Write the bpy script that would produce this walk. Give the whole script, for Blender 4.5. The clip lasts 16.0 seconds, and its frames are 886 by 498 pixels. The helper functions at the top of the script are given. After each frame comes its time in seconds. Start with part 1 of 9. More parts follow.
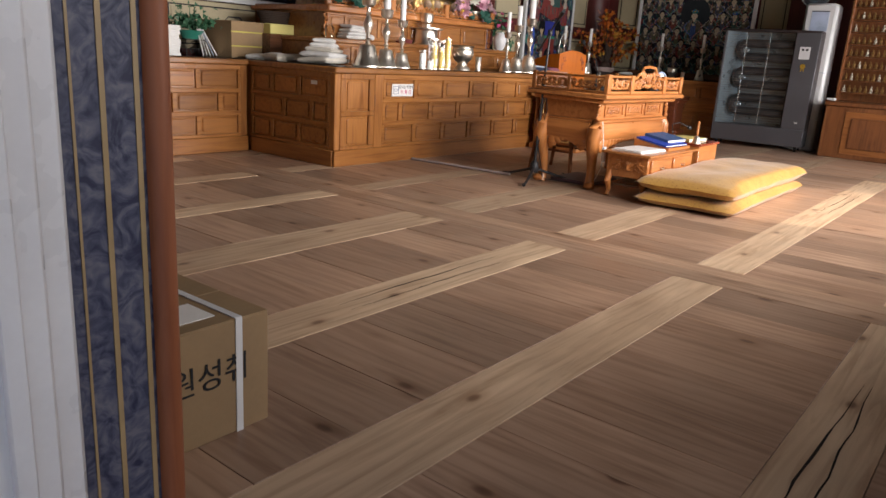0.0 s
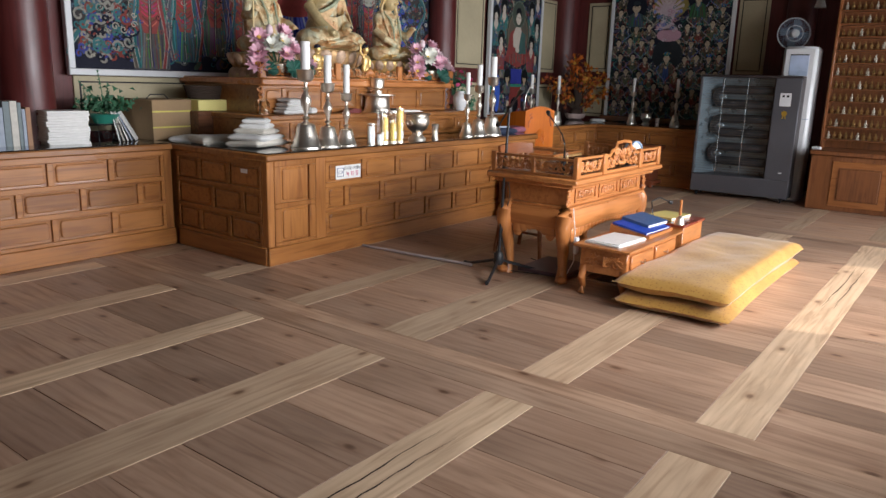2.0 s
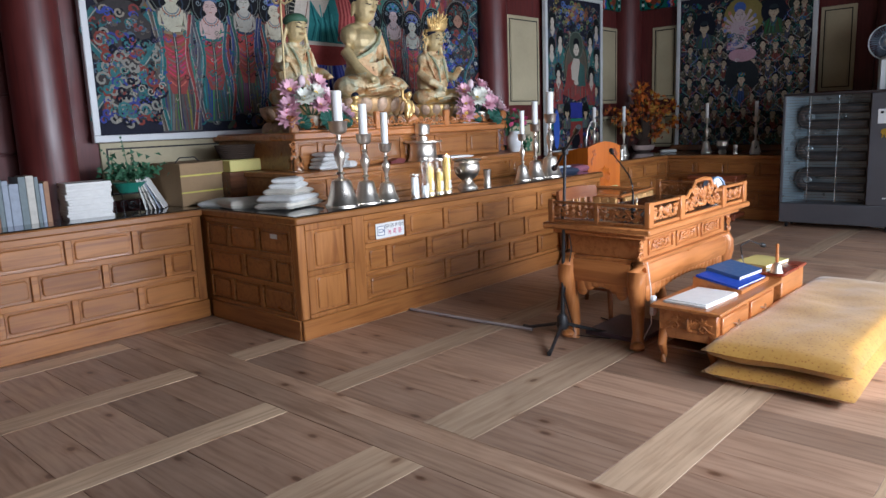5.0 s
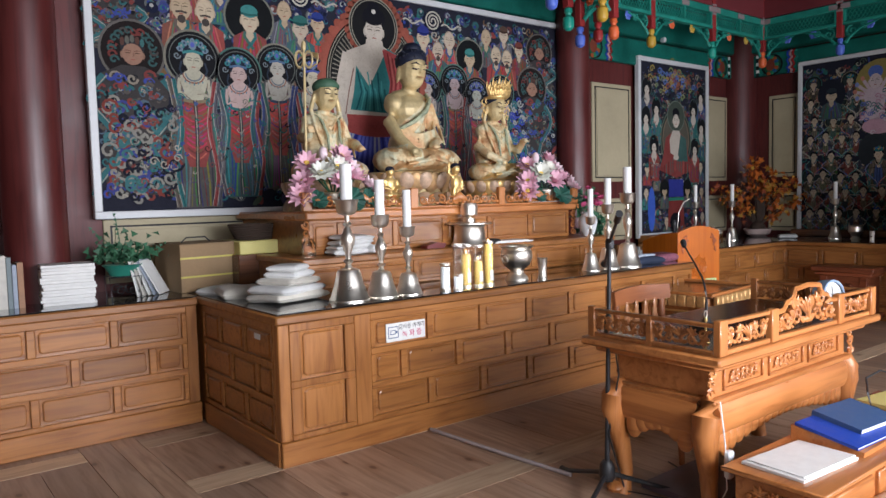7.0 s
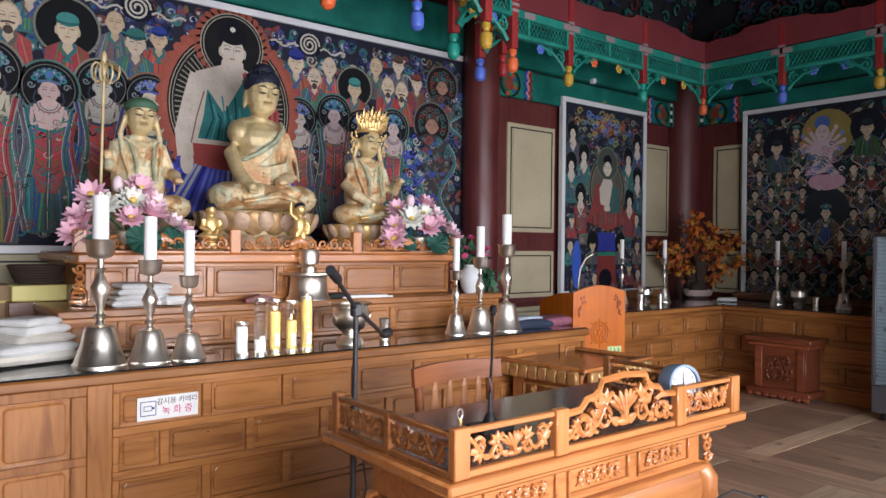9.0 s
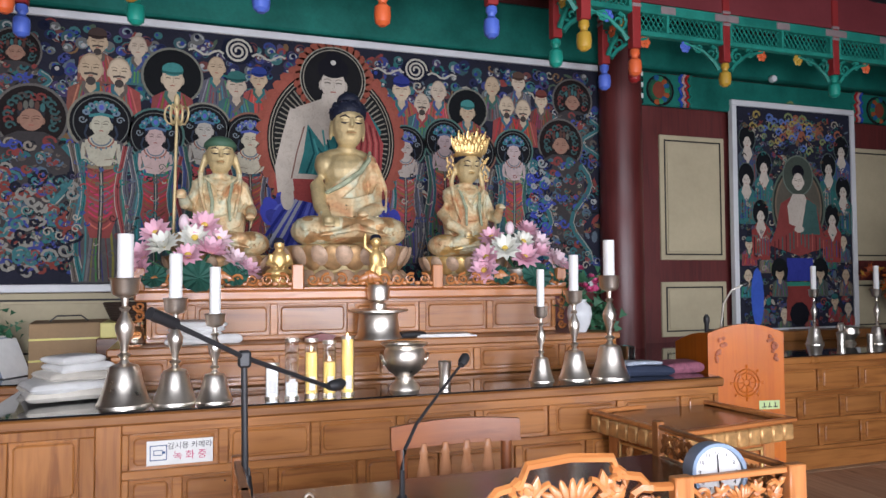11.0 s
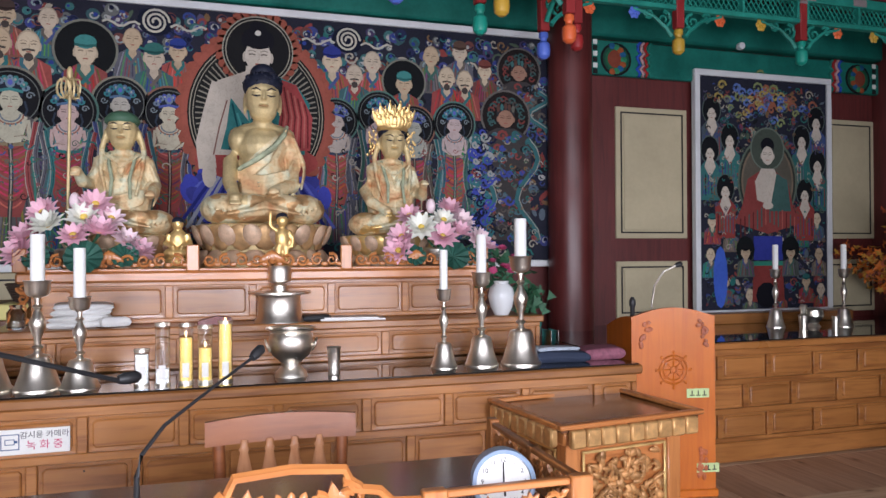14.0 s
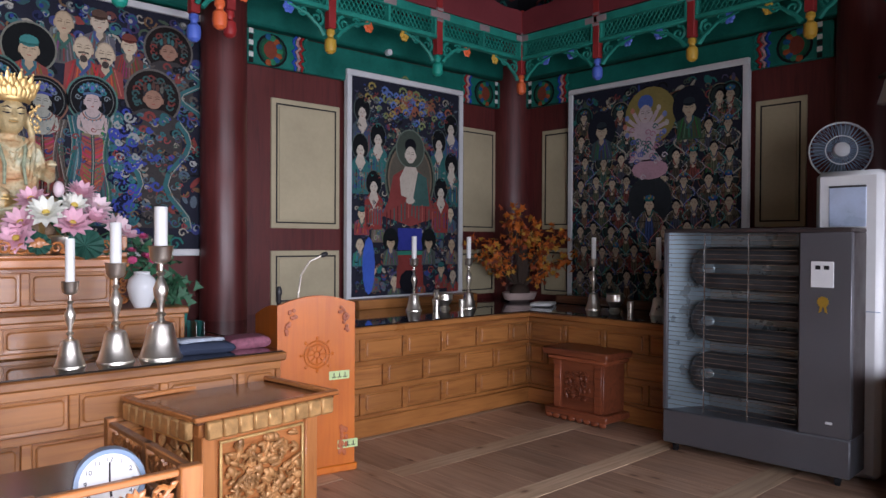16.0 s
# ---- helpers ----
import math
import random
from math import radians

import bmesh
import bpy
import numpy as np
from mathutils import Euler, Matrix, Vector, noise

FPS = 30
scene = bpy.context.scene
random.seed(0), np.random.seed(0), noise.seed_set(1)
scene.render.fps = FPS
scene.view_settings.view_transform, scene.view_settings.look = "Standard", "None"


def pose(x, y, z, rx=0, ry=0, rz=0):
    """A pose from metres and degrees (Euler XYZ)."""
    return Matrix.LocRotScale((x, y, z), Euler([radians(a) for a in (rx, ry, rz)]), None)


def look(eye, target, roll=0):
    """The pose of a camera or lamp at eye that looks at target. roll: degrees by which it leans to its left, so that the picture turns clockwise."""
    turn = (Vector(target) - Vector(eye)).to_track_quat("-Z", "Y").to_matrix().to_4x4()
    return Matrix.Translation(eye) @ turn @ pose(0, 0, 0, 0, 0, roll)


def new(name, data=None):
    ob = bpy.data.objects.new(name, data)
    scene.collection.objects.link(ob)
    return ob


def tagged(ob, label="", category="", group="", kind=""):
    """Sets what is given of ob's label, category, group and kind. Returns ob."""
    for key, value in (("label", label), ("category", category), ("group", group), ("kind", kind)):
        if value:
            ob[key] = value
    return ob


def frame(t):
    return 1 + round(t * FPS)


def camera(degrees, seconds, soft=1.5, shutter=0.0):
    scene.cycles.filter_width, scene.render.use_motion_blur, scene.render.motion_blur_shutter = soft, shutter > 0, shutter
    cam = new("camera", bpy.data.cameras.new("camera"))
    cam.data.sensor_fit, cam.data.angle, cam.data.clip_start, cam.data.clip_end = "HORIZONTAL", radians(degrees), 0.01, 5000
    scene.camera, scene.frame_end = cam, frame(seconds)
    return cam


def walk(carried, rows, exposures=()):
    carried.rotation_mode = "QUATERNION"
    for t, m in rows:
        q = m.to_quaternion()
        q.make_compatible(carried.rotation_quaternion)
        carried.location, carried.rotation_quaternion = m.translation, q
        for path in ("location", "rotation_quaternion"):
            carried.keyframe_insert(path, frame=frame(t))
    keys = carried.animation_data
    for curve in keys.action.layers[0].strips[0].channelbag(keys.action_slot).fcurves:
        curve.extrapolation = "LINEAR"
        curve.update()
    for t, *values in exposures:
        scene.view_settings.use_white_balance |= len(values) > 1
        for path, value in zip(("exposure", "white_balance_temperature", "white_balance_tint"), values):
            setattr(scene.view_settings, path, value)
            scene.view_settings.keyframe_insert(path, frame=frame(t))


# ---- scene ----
cam = camera(63.1, 16.0)
PATH = [
    (0, (0.145, 0.226, 1.001), (1.662, 1.421, 0.48), 3.6),
    (0.5, (0.339, 0.398, 1.068), (1.852, 1.599, 0.551), 2.3),
    (1, (0.439, 0.432, 1.203), (1.967, 1.612, 0.679), 1.7),
    (1.5, (0.737, 0.518, 1.271), (2.289, 1.681, 0.78), 1.4),
    (2, (0.96, 0.634, 1.399), (2.52, 1.801, 0.947), 1.7),
    (2.5, (1.133, 0.738, 1.437), (2.688, 1.913, 0.985), 1.3),
    (3, (1.291, 0.764, 1.346), (2.795, 1.959, 0.788), 0.5),
    (3.5, (1.391, 0.799, 1.229), (2.848, 1.992, 0.557), -0.7),
    (4, (1.423, 0.791, 1.278), (2.89, 1.989, 0.634), -1.5),
    (4.5, (1.448, 0.81, 1.391), (2.944, 2.038, 0.888), -1.3),
    (5, (1.584, 0.945, 1.434), (3.033, 2.278, 1.084), -2.2),
    (5.1, (1.626, 0.953, 1.438), (3.045, 2.325, 1.117), -2.5),
    (5.2, (1.682, 0.988, 1.438), (3.078, 2.388, 1.139), -2.5),
    (7.3, (2.912, 1.248, 1.456), (4.143, 2.819, 1.324), -1.5),
    (7.5, (3.037, 1.224, 1.458), (4.304, 2.766, 1.33), -1.1),
    (8, (3.387, 1.278, 1.459), (4.713, 2.772, 1.361), -0.3),
    (8.5, (3.75, 1.274, 1.445), (5.067, 2.779, 1.391), 0.5),
    (9, (4.107, 1.265, 1.446), (5.345, 2.835, 1.437), 0.6),
    (9.5, (4.438, 1.328, 1.462), (5.533, 3.0, 1.497), 0.4),
    (10, (4.754, 1.291, 1.48), (5.68, 3.063, 1.541), 0.4),
    (10.2, (4.864, 1.284, 1.449), (5.728, 3.086, 1.529), 0.1),
    (12.3, (5.803, 1.152, 1.47), (6.283, 3.093, 1.519), 0.1),
    (12.5, (5.853, 1.186, 1.461), (6.333, 3.126, 1.509), 0.2),
    (13, (5.956, 1.252, 1.472), (6.446, 3.191, 1.506), 0.5),
    (13.5, (6.005, 1.245, 1.48), (6.523, 3.177, 1.499), 0.3),
    (14, (6.04, 1.226, 1.478), (6.621, 3.14, 1.49), -0.3),
    (14.5, (6.059, 1.196, 1.488), (6.784, 3.06, 1.498), -0.2),
    (15, (6.08, 1.171, 1.479), (7.017, 2.938, 1.494), -0.0),
    (15.5, (6.09, 1.128, 1.493), (7.253, 2.756, 1.497), 0.2),
    (16, (6.128, 1.079, 1.496), (7.479, 2.554, 1.473), 0.3),
]
EXPOSURES = [(0.0, -0.13, 7100, 18), (0.5, -0.45, 8300, 18), (1.0, -0.38, 8000, 17), (1.5, -0.25, 7000, 15), (2.0, -0.2, 6450, 14), (2.5, -0.15, 6150, 13), (3.5, -0.12, 5800, 13), (4.2, -0.2, 5650, 13), (5.0, -0.2, 5800, 13), (7.5, -0.08, 6300, 17), (9.0, -0.08, 6350, 18), (10.0, -0.14, 6250, 18), (13.0, -0.2, 6200, 19), (14.5, -0.26, 6200, 20), (15.5, -0.34, 6150, 21), (16.0, -0.26, 6100, 22)]
walk(cam, [(t, look(eye, target, roll)) for t, eye, target, roll in PATH], EXPOSURES)

# ---- world, sun, front bay lamps ----
world = bpy.data.worlds.new("sky")
scene.world = world
world.use_nodes = True
wn = world.node_tree.nodes
sky = wn.new("ShaderNodeTexSky")
sky.sky_type, sky.sun_disc = "NISHITA", False
sky.sun_elevation, sky.sun_rotation = radians(41), radians(164)
world.node_tree.links.new(sky.outputs[0], wn["Background"].inputs[0])
wn["Background"].inputs[1].default_value = 0.15

SUN = bpy.data.lights.new("sun", "SUN")
SUN.energy, SUN.angle, SUN.color = 3.2, radians(0.5), (1.0, 0.93, 0.82)
sun = new("sun", SUN)
sun.matrix_world = look((9.0, -6.0, 6.5), (6.9, 1.2, 0.0))


def window_light(x, z, w, h, power, spread=118, y=-0.72):
    li = bpy.data.lights.new("window_light", "AREA")
    li.shape, li.size, li.size_y, li.energy, li.color = "RECTANGLE", w, h, power, (0.93, 0.97, 1.0)
    li.spread = radians(spread)
    ob = new("window_light", li)
    ob.matrix_world = look((x, y, z), (x, y + 1, z - 0.05))
    return ob


# first lamp stands in for sky at the doorway; the rest are added fill
window_light(7.3, 1.4, 2.2, 2.1, 165, 150)
window_light(4.75, 1.85, 2.0, 1.25, 130)
window_light(10.4, 1.55, 2.4, 1.7, 65)
window_light(2.3, 1.85, 1.9, 1.25, 30)

# ---- mesh builder ----
S8 = [(a, b, c) for a in (-1, 1) for b in (-1, 1) for c in (-1, 1)]


class Build:
    """Collects faces with a material slot each, and turns them into one mesh."""

    def __init__(self):
        self.v, self.f, self.m, self.c = [], [], [], []
        self.slot, self.col = 0, None

    def add(self, verts, faces):
        n = len(self.v)
        self.v.extend([tuple(p) for p in verts])
        for f in faces:
            self.f.append(tuple(n + i for i in f))
            self.m.append(self.slot)
            self.c.append(self.col)
        return self

    def box(self, x0, y0, z0, x1, y1, z1, b=0.004):
        c = ((x0 + x1) / 2, (y0 + y1) / 2, (z0 + z1) / 2)
        h = (abs(x1 - x0) / 2, abs(y1 - y0) / 2, abs(z1 - z0) / 2)
        b = min(b, 0.45 * min(h))
        if b <= 0:
            v = [tuple(c[k] + s[k] * h[k] for k in range(3)) for s in S8]
            return self.add(v, [(0, 1, 3, 2), (4, 6, 7, 5), (0, 4, 5, 1), (2, 3, 7, 6), (0, 2, 6, 4), (1, 5, 7, 3)])
        v, ix = [], {}
        for s in S8:
            for a in range(3):
                ix[s, a] = len(v)
                v.append(tuple(c[k] + s[k] * (h[k] if k == a else h[k] - b) for k in range(3)))
        faces = []
        for a in range(3):
            p, q = [k for k in range(3) if k != a]
            for sg in (-1, 1):
                ring = []
                for sp, sq in ((-1, -1), (1, -1), (1, 1), (-1, 1)):
                    s = [0, 0, 0]
                    s[a], s[p], s[q] = sg, sp, sq
                    ring.append(ix[tuple(s), a])
                flip = (sg < 0) != (a == 1)
                faces.append(ring[::-1] if flip else ring)
            for sp in (-1, 1):
                for sq in (-1, 1):
                    s0, s1 = [0, 0, 0], [0, 0, 0]
                    s0[a], s1[a] = -1, 1
                    s0[p] = s1[p] = sp
                    s0[q] = s1[q] = sq
                    s0, s1 = tuple(s0), tuple(s1)
                    faces.append([ix[s0, p], ix[s1, p], ix[s1, q], ix[s0, q]])
        for s in S8:
            faces.append([ix[s, 0], ix[s, 1], ix[s, 2]])
        return self.add(v, faces)

    def lathe(self, prof, seg=24, at=(0, 0, 0), sx=1.0, sy=1.0):
        v, f = [], []
        for r, z in prof:
            for k in range(seg):
                a = 2 * math.pi * k / seg
                v.append((at[0] + sx * r * math.cos(a), at[1] + sy * r * math.sin(a), at[2] + z))
        for i in range(len(prof) - 1):
            for k in range(seg):
                j = (k + 1) % seg
                f.append((i * seg + k, i * seg + j, (i + 1) * seg + j, (i + 1) * seg + k))
        f.append(tuple(range(seg))[::-1])
        f.append(tuple((len(prof) - 1) * seg + k for k in range(seg)))
        return self.add(v, f)

    def ball(self, c, r, seg=14, rings=8, m=None):
        v, f = [], []
        for i in range(rings + 1):
            p = math.pi * i / rings
            for k in range(seg):
                a = 2 * math.pi * k / seg
                q = Vector((r[0] * math.sin(p) * math.cos(a), r[1] * math.sin(p) * math.sin(a), -r[2] * math.cos(p)))
                if m is not None:
                    q = m @ q
                v.append((c[0] + q.x, c[1] + q.y, c[2] + q.z))
        for i in range(rings):
            for k in range(seg):
                j = (k + 1) % seg
                f.append((i * seg + k, i * seg + j, (i + 1) * seg + j, (i + 1) * seg + k))
        return self.add(v, f)

    def tube(self, pts, r, seg=8):
        pts = [Vector(p) for p in pts]
        rr = r if isinstance(r, (list, tuple)) else [r] * len(pts)
        v, f = [], []
        up = Vector((0.31, 0.27, 0.91))
        for i, p in enumerate(pts):
            d = (pts[min(i + 1, len(pts) - 1)] - pts[max(i - 1, 0)]).normalized()
            s = d.cross(up)
            if s.length < 1e-3:
                s = d.cross(Vector((1, 0, 0)))
            s.normalize()
            t = s.cross(d)
            for k in range(seg):
                a = 2 * math.pi * k / seg
                v.append(p + rr[i] * (math.cos(a) * s + math.sin(a) * t))
        for i in range(len(pts) - 1):
            for k in range(seg):
                j = (k + 1) % seg
                f.append((i * seg + k, i * seg + j, (i + 1) * seg + j, (i + 1) * seg + k))
        f.append(tuple(range(seg))[::-1])
        f.append(tuple((len(pts) - 1) * seg + k for k in range(seg)))
        return self.add(v, f)

    def prism(self, outline, d0, d1, axis="y"):
        """An outline in two coordinates, pushed along the third axis from d0 to d1."""
        n = len(outline)
        def at(p, d):
            return {"y": (p[0], d, p[1]), "x": (d, p[0], p[1]), "z": (p[0], p[1], d)}[axis]
        v = [at(p, d0) for p in outline] + [at(p, d1) for p in outline]
        f = [tuple(range(n)), tuple(range(2 * n - 1, n - 1, -1))]
        f += [(k, (k + 1) % n, n + (k + 1) % n, n + k) for k in range(n)]
        return self.add(v, f)

    def mesh(self, name, mats, smooth=40):
        me = bpy.data.meshes.new(name)
        me.from_pydata(self.v, [], self.f)
        for mt in mats:
            me.materials.append(mt)
        me.polygons.foreach_set("material_index", self.m)
        if any(c is not None for c in self.c):
            att = me.color_attributes.new("paint", "FLOAT_COLOR", "CORNER")
            flat = []
            for f, c in zip(self.f, self.c):
                flat += list((*(c or (0.5, 0.5, 0.5)), 1.0)) * len(f)
            att.data.foreach_set("color", flat)
        bm = bmesh.new()
        bm.from_mesh(me)
        bmesh.ops.recalc_face_normals(bm, faces=bm.faces)
        bm.to_mesh(me)
        bm.free()
        if smooth:
            me.polygons.foreach_set("use_smooth", [True] * len(me.polygons))
            me.set_sharp_from_angle(angle=radians(smooth))
        me.update()
        return me


def part(name, b, mats, parent=None, label="", at=None, smooth=40):
    """One mesh object under a thing, or at top level."""
    mats = mats if isinstance(mats, (list, tuple)) else [mats]
    me = b if isinstance(b, bpy.types.Mesh) else b.mesh(name, mats, smooth)
    ob = new(name, me)
    ob.parent = parent
    if at is not None:
        ob.matrix_basis = at if isinstance(at, Matrix) else Matrix.Translation(at)
    if label:
        ob["label"] = label
    return ob


def thing(name, at, label, category, group="", kind=""):
    ob = new(name)
    ob.empty_display_size = 0.1
    ob.matrix_basis = at if isinstance(at, Matrix) else Matrix.Translation(at)
    return tagged(ob, label, category, group, kind)


# ---- materials ----
def base(name):
    mt = bpy.data.materials.new(name)
    mt.use_nodes = True
    nt = mt.node_tree
    return mt, nt.nodes, nt.links, nt.nodes["Principled BSDF"]


def coords(nd, ln, stretch):
    tc, mp = nd.new("ShaderNodeTexCoord"), nd.new("ShaderNodeMapping")
    oi, add = nd.new("ShaderNodeObjectInfo"), nd.new("ShaderNodeVectorMath")
    mul = nd.new("ShaderNodeMath")
    mul.operation, mul.inputs[1].default_value = "MULTIPLY", 37.0
    ln.new(oi.outputs["Random"], mul.inputs[0])
    ln.new(tc.outputs["Object"], add.inputs[0])
    ln.new(mul.outputs[0], add.inputs[1])
    ln.new(add.outputs[0], mp.inputs[0])
    mp.inputs["Scale"].default_value = stretch
    return mp.outputs[0], oi.outputs["Random"]


def ramp(nd, ln, src, stops):
    r = nd.new("ShaderNodeValToRGB")
    el = r.color_ramp.elements
    while len(el) < len(stops):
        el.new(0.5)
    for e, (p, c) in zip(el, stops):
        e.position, e.color = p, (*c, 1)
    ln.new(src, r.inputs[0])
    return r.outputs[0]


def noise_tex(nd, ln, vec, scale, detail=4.0, distort=0.0, rough=0.55):
    n = nd.new("ShaderNodeTexNoise")
    n.inputs["Scale"].default_value, n.inputs["Detail"].default_value = scale, detail
    n.inputs["Distortion"].default_value, n.inputs["Roughness"].default_value = distort, rough
    ln.new(vec, n.inputs["Vector"])
    return n.outputs[0]


def mix(nd, ln, kind, fac, a, b):
    mx = nd.new("ShaderNodeMix")
    mx.data_type, mx.blend_type = "RGBA", kind
    for sock, val in ((mx.inputs[0], fac), (mx.inputs[6], a), (mx.inputs[7], b)):
        if hasattr(val, "links"):
            ln.new(val, sock)
        else:
            sock.default_value = val if isinstance(val, float) else (*val, 1)
    return mx.outputs[2]


def bump(nd, ln, src, p, strength, dist=0.002):
    b = nd.new("ShaderNodeBump")
    b.inputs["Strength"].default_value, b.inputs["Distance"].default_value = strength, dist
    ln.new(src, b.inputs["Height"])
    ln.new(b.outputs[0], p.inputs["Normal"])


def wood(name, dark, light, grain="x", rough=0.4, vary=0.25, knots=False, coat=0.0, scale=1.0, relief=0.25):
    mt, nd, ln, p = base(name)
    st = {"x": (1.2, 16, 16), "y": (16, 1.2, 16), "z": (16, 16, 1.2)}[grain]
    vec, rnd = coords(nd, ln, tuple(k * scale for k in st))
    fine = noise_tex(nd, ln, vec, 1.6, 6, 0.9)
    col = ramp(nd, ln, fine, [(0.32, dark), (0.5, tuple((a + 2 * b) / 3 for a, b in zip(dark, light))), (0.72, light)])
    soft, _ = coords(nd, ln, (1.3, 1.3, 1.3))
    stain = noise_tex(nd, ln, soft, 1.7, 3)
    col = mix(nd, ln, "MULTIPLY", 0.55, col, ramp(nd, ln, stain, [(0.3, (0.62, 0.6, 0.6)), (0.7, (1.05, 1.05, 1.05))]))
    tone = ramp(nd, ln, rnd, [(0.0, (1 - vary, 1 - vary, 1 - vary)), (0.5, (1, 0.97, 0.94)), (1.0, (1 + vary * 0.6, 1 + vary * 0.6, 1 + vary * 0.5))])
    col = mix(nd, ln, "MULTIPLY", 1.0, col, tone)
    if knots:
        kv, _ = coords(nd, ln, {"x": (1.3, 2.5, 1), "y": (2.5, 1.3, 1), "z": (3, 3, 1)}[grain])
        fv, _ = coords(nd, ln, {"x": (0.5, 7, 7), "y": (7, 0.5, 7), "z": (7, 7, 0.5)}[grain])
        wv = nd.new("ShaderNodeTexWave")
        wv.bands_direction = "Y" if grain == "x" else "X"
        wv.inputs["Scale"].default_value, wv.inputs["Distortion"].default_value, wv.inputs["Detail"].default_value = 0.8, 13.0, 2.5
        ln.new(fv, wv.inputs["Vector"])
        col = mix(nd, ln, "MULTIPLY", 0.25, col, ramp(nd, ln, wv.outputs["Color"], [(0.0, (0.62, 0.5, 0.42)), (0.35, (0.95, 0.92, 0.9)), (1.0, (1.06, 1.06, 1.06))]))
        vo = nd.new("ShaderNodeTexVoronoi")
        vo.voronoi_dimensions, vo.inputs["Scale"].default_value = "2D", 1.0
        ln.new(kv, vo.inputs["Vector"])
        spot = ramp(nd, ln, vo.outputs["Distance"], [(0.0, (0.2, 0.12, 0.08)), (0.025, (0.3, 0.2, 0.15)), (0.05, (0.8, 0.74, 0.7)), (0.11, (1, 1, 1))])
        col = mix(nd, ln, "MULTIPLY", 0.85, col, spot)
    ln.new(col, p.inputs["Base Color"])
    rg = ramp(nd, ln, stain, [(0.25, (rough * 0.8,) * 3), (0.75, (min(1, rough * 1.3),) * 3)])
    ln.new(rg, p.inputs["Roughness"])
    p.inputs["Coat Weight"].default_value, p.inputs["Coat Roughness"].default_value = coat, 0.15
    bump(nd, ln, fine, p, relief)
    return mt


def plain(name, color, rough=0.5, metal=0.0, vary=0.12, scale=6.0, relief=0.08, trans=0.0, coat=0.0, sheen=0.0):
    """A paint, cloth, metal or plastic with fine grain and broad staining."""
    mt, nd, ln, p = base(name)
    vec, rnd = coords(nd, ln, (1, 1, 1))
    broad, fine = noise_tex(nd, ln, vec, scale, 4), noise_tex(nd, ln, vec, scale * 14, 3)
    lo, hi = tuple(c * (1 - vary) for c in color), tuple(min(1, c * (1 + vary)) for c in color)
    col = ramp(nd, ln, broad, [(0.3, lo), (0.7, hi)])
    col = mix(nd, ln, "MULTIPLY", 0.5, col, ramp(nd, ln, fine, [(0.3, (1 - vary,) * 3), (0.7, (1.0,) * 3)]))
    ln.new(col, p.inputs["Base Color"])
    p.inputs["Metallic"].default_value = metal
    ln.new(ramp(nd, ln, broad, [(0.3, (rough * 0.8,) * 3), (0.7, (min(1, rough * 1.25),) * 3)]), p.inputs["Roughness"])
    p.inputs["Transmission Weight"].default_value = trans
    p.inputs["Coat Weight"].default_value = coat
    if rough >= 0.5 and metal == 0:
        p.inputs["Specular IOR Level"].default_value = 0.25
    p.inputs["Sheen Weight"].default_value = sheen
    bump(nd, ln, fine, p, relief, 0.001)
    return mt


def painted(name, rough=0.7, wear=0.25):
    """Reads the colours that the painted shapes carry, dulled and crackled."""
    mt, nd, ln, p = base(name)
    at = nd.new("ShaderNodeAttribute")
    at.attribute_name = "paint"
    vec, _ = coords(nd, ln, (1, 1, 1))
    n1, n2 = noise_tex(nd, ln, vec, 5, 6, 0.6), noise_tex(nd, ln, vec, 45, 4, 1.2)
    col = mix(nd, ln, "MULTIPLY", wear, at.outputs["Color"], ramp(nd, ln, n1, [(0.3, (0.35, 0.35, 0.36)), (0.65, (1, 1, 1))]))
    col = mix(nd, ln, "MULTIPLY", 0.22, col, ramp(nd, ln, n2, [(0.34, (0.3, 0.3, 0.32)), (0.5, (1, 1, 1))]))
    ln.new(col, p.inputs["Base Color"])
    p.inputs["Roughness"].default_value, p.inputs["Specular IOR Level"].default_value = rough, 0.06
    return mt


M_FLOOR = wood("floor plank pine", (0.315, 0.19, 0.125), (0.49, 0.325, 0.225), "y", 0.4, 0.26, True)
M_FLOORX = wood("floor joist pine", (0.47, 0.315, 0.2), (0.7, 0.52, 0.355), "x", 0.45, 0.36, True)
M_FLOORB = wood("floor main beam pine", (0.32, 0.195, 0.125), (0.54, 0.365, 0.25), "y", 0.4, 0.14, True)
M_ALTX = wood("altar oak along", (0.235, 0.084, 0.021), (0.43, 0.178, 0.048), "x", 0.33, 0.22, False, 0.25)
M_ALTY = wood("altar oak across", (0.235, 0.084, 0.021), (0.43, 0.178, 0.048), "y", 0.33, 0.22, False, 0.25)
M_ALTZ = wood("altar oak upright", (0.235, 0.084, 0.021), (0.43, 0.178, 0.048), "z", 0.33, 0.22, False, 0.25)
M_DESK = wood("zelkova orange", (0.36, 0.12, 0.03), (0.58, 0.23, 0.07), "x", 0.32, 0.08, False, 0.3)
M_DESKZ = wood("zelkova orange upright", (0.36, 0.12, 0.03), (0.58, 0.23, 0.07), "z", 0.32, 0.08, False, 0.3)
M_DARKTOP = wood("dark lacquered top", (0.06, 0.024, 0.012), (0.15, 0.06, 0.028), "x", 0.2, 0.1, False, 0.5)
M_LECT = wood("lectern amber", (0.52, 0.12, 0.006), (0.62, 0.165, 0.01), "z", 0.35, 0.06, False, 0.12)
M_REDW = wood("dark red painted boards", (0.075, 0.012, 0.012), (0.13, 0.022, 0.02), "z", 0.5, 0.15)
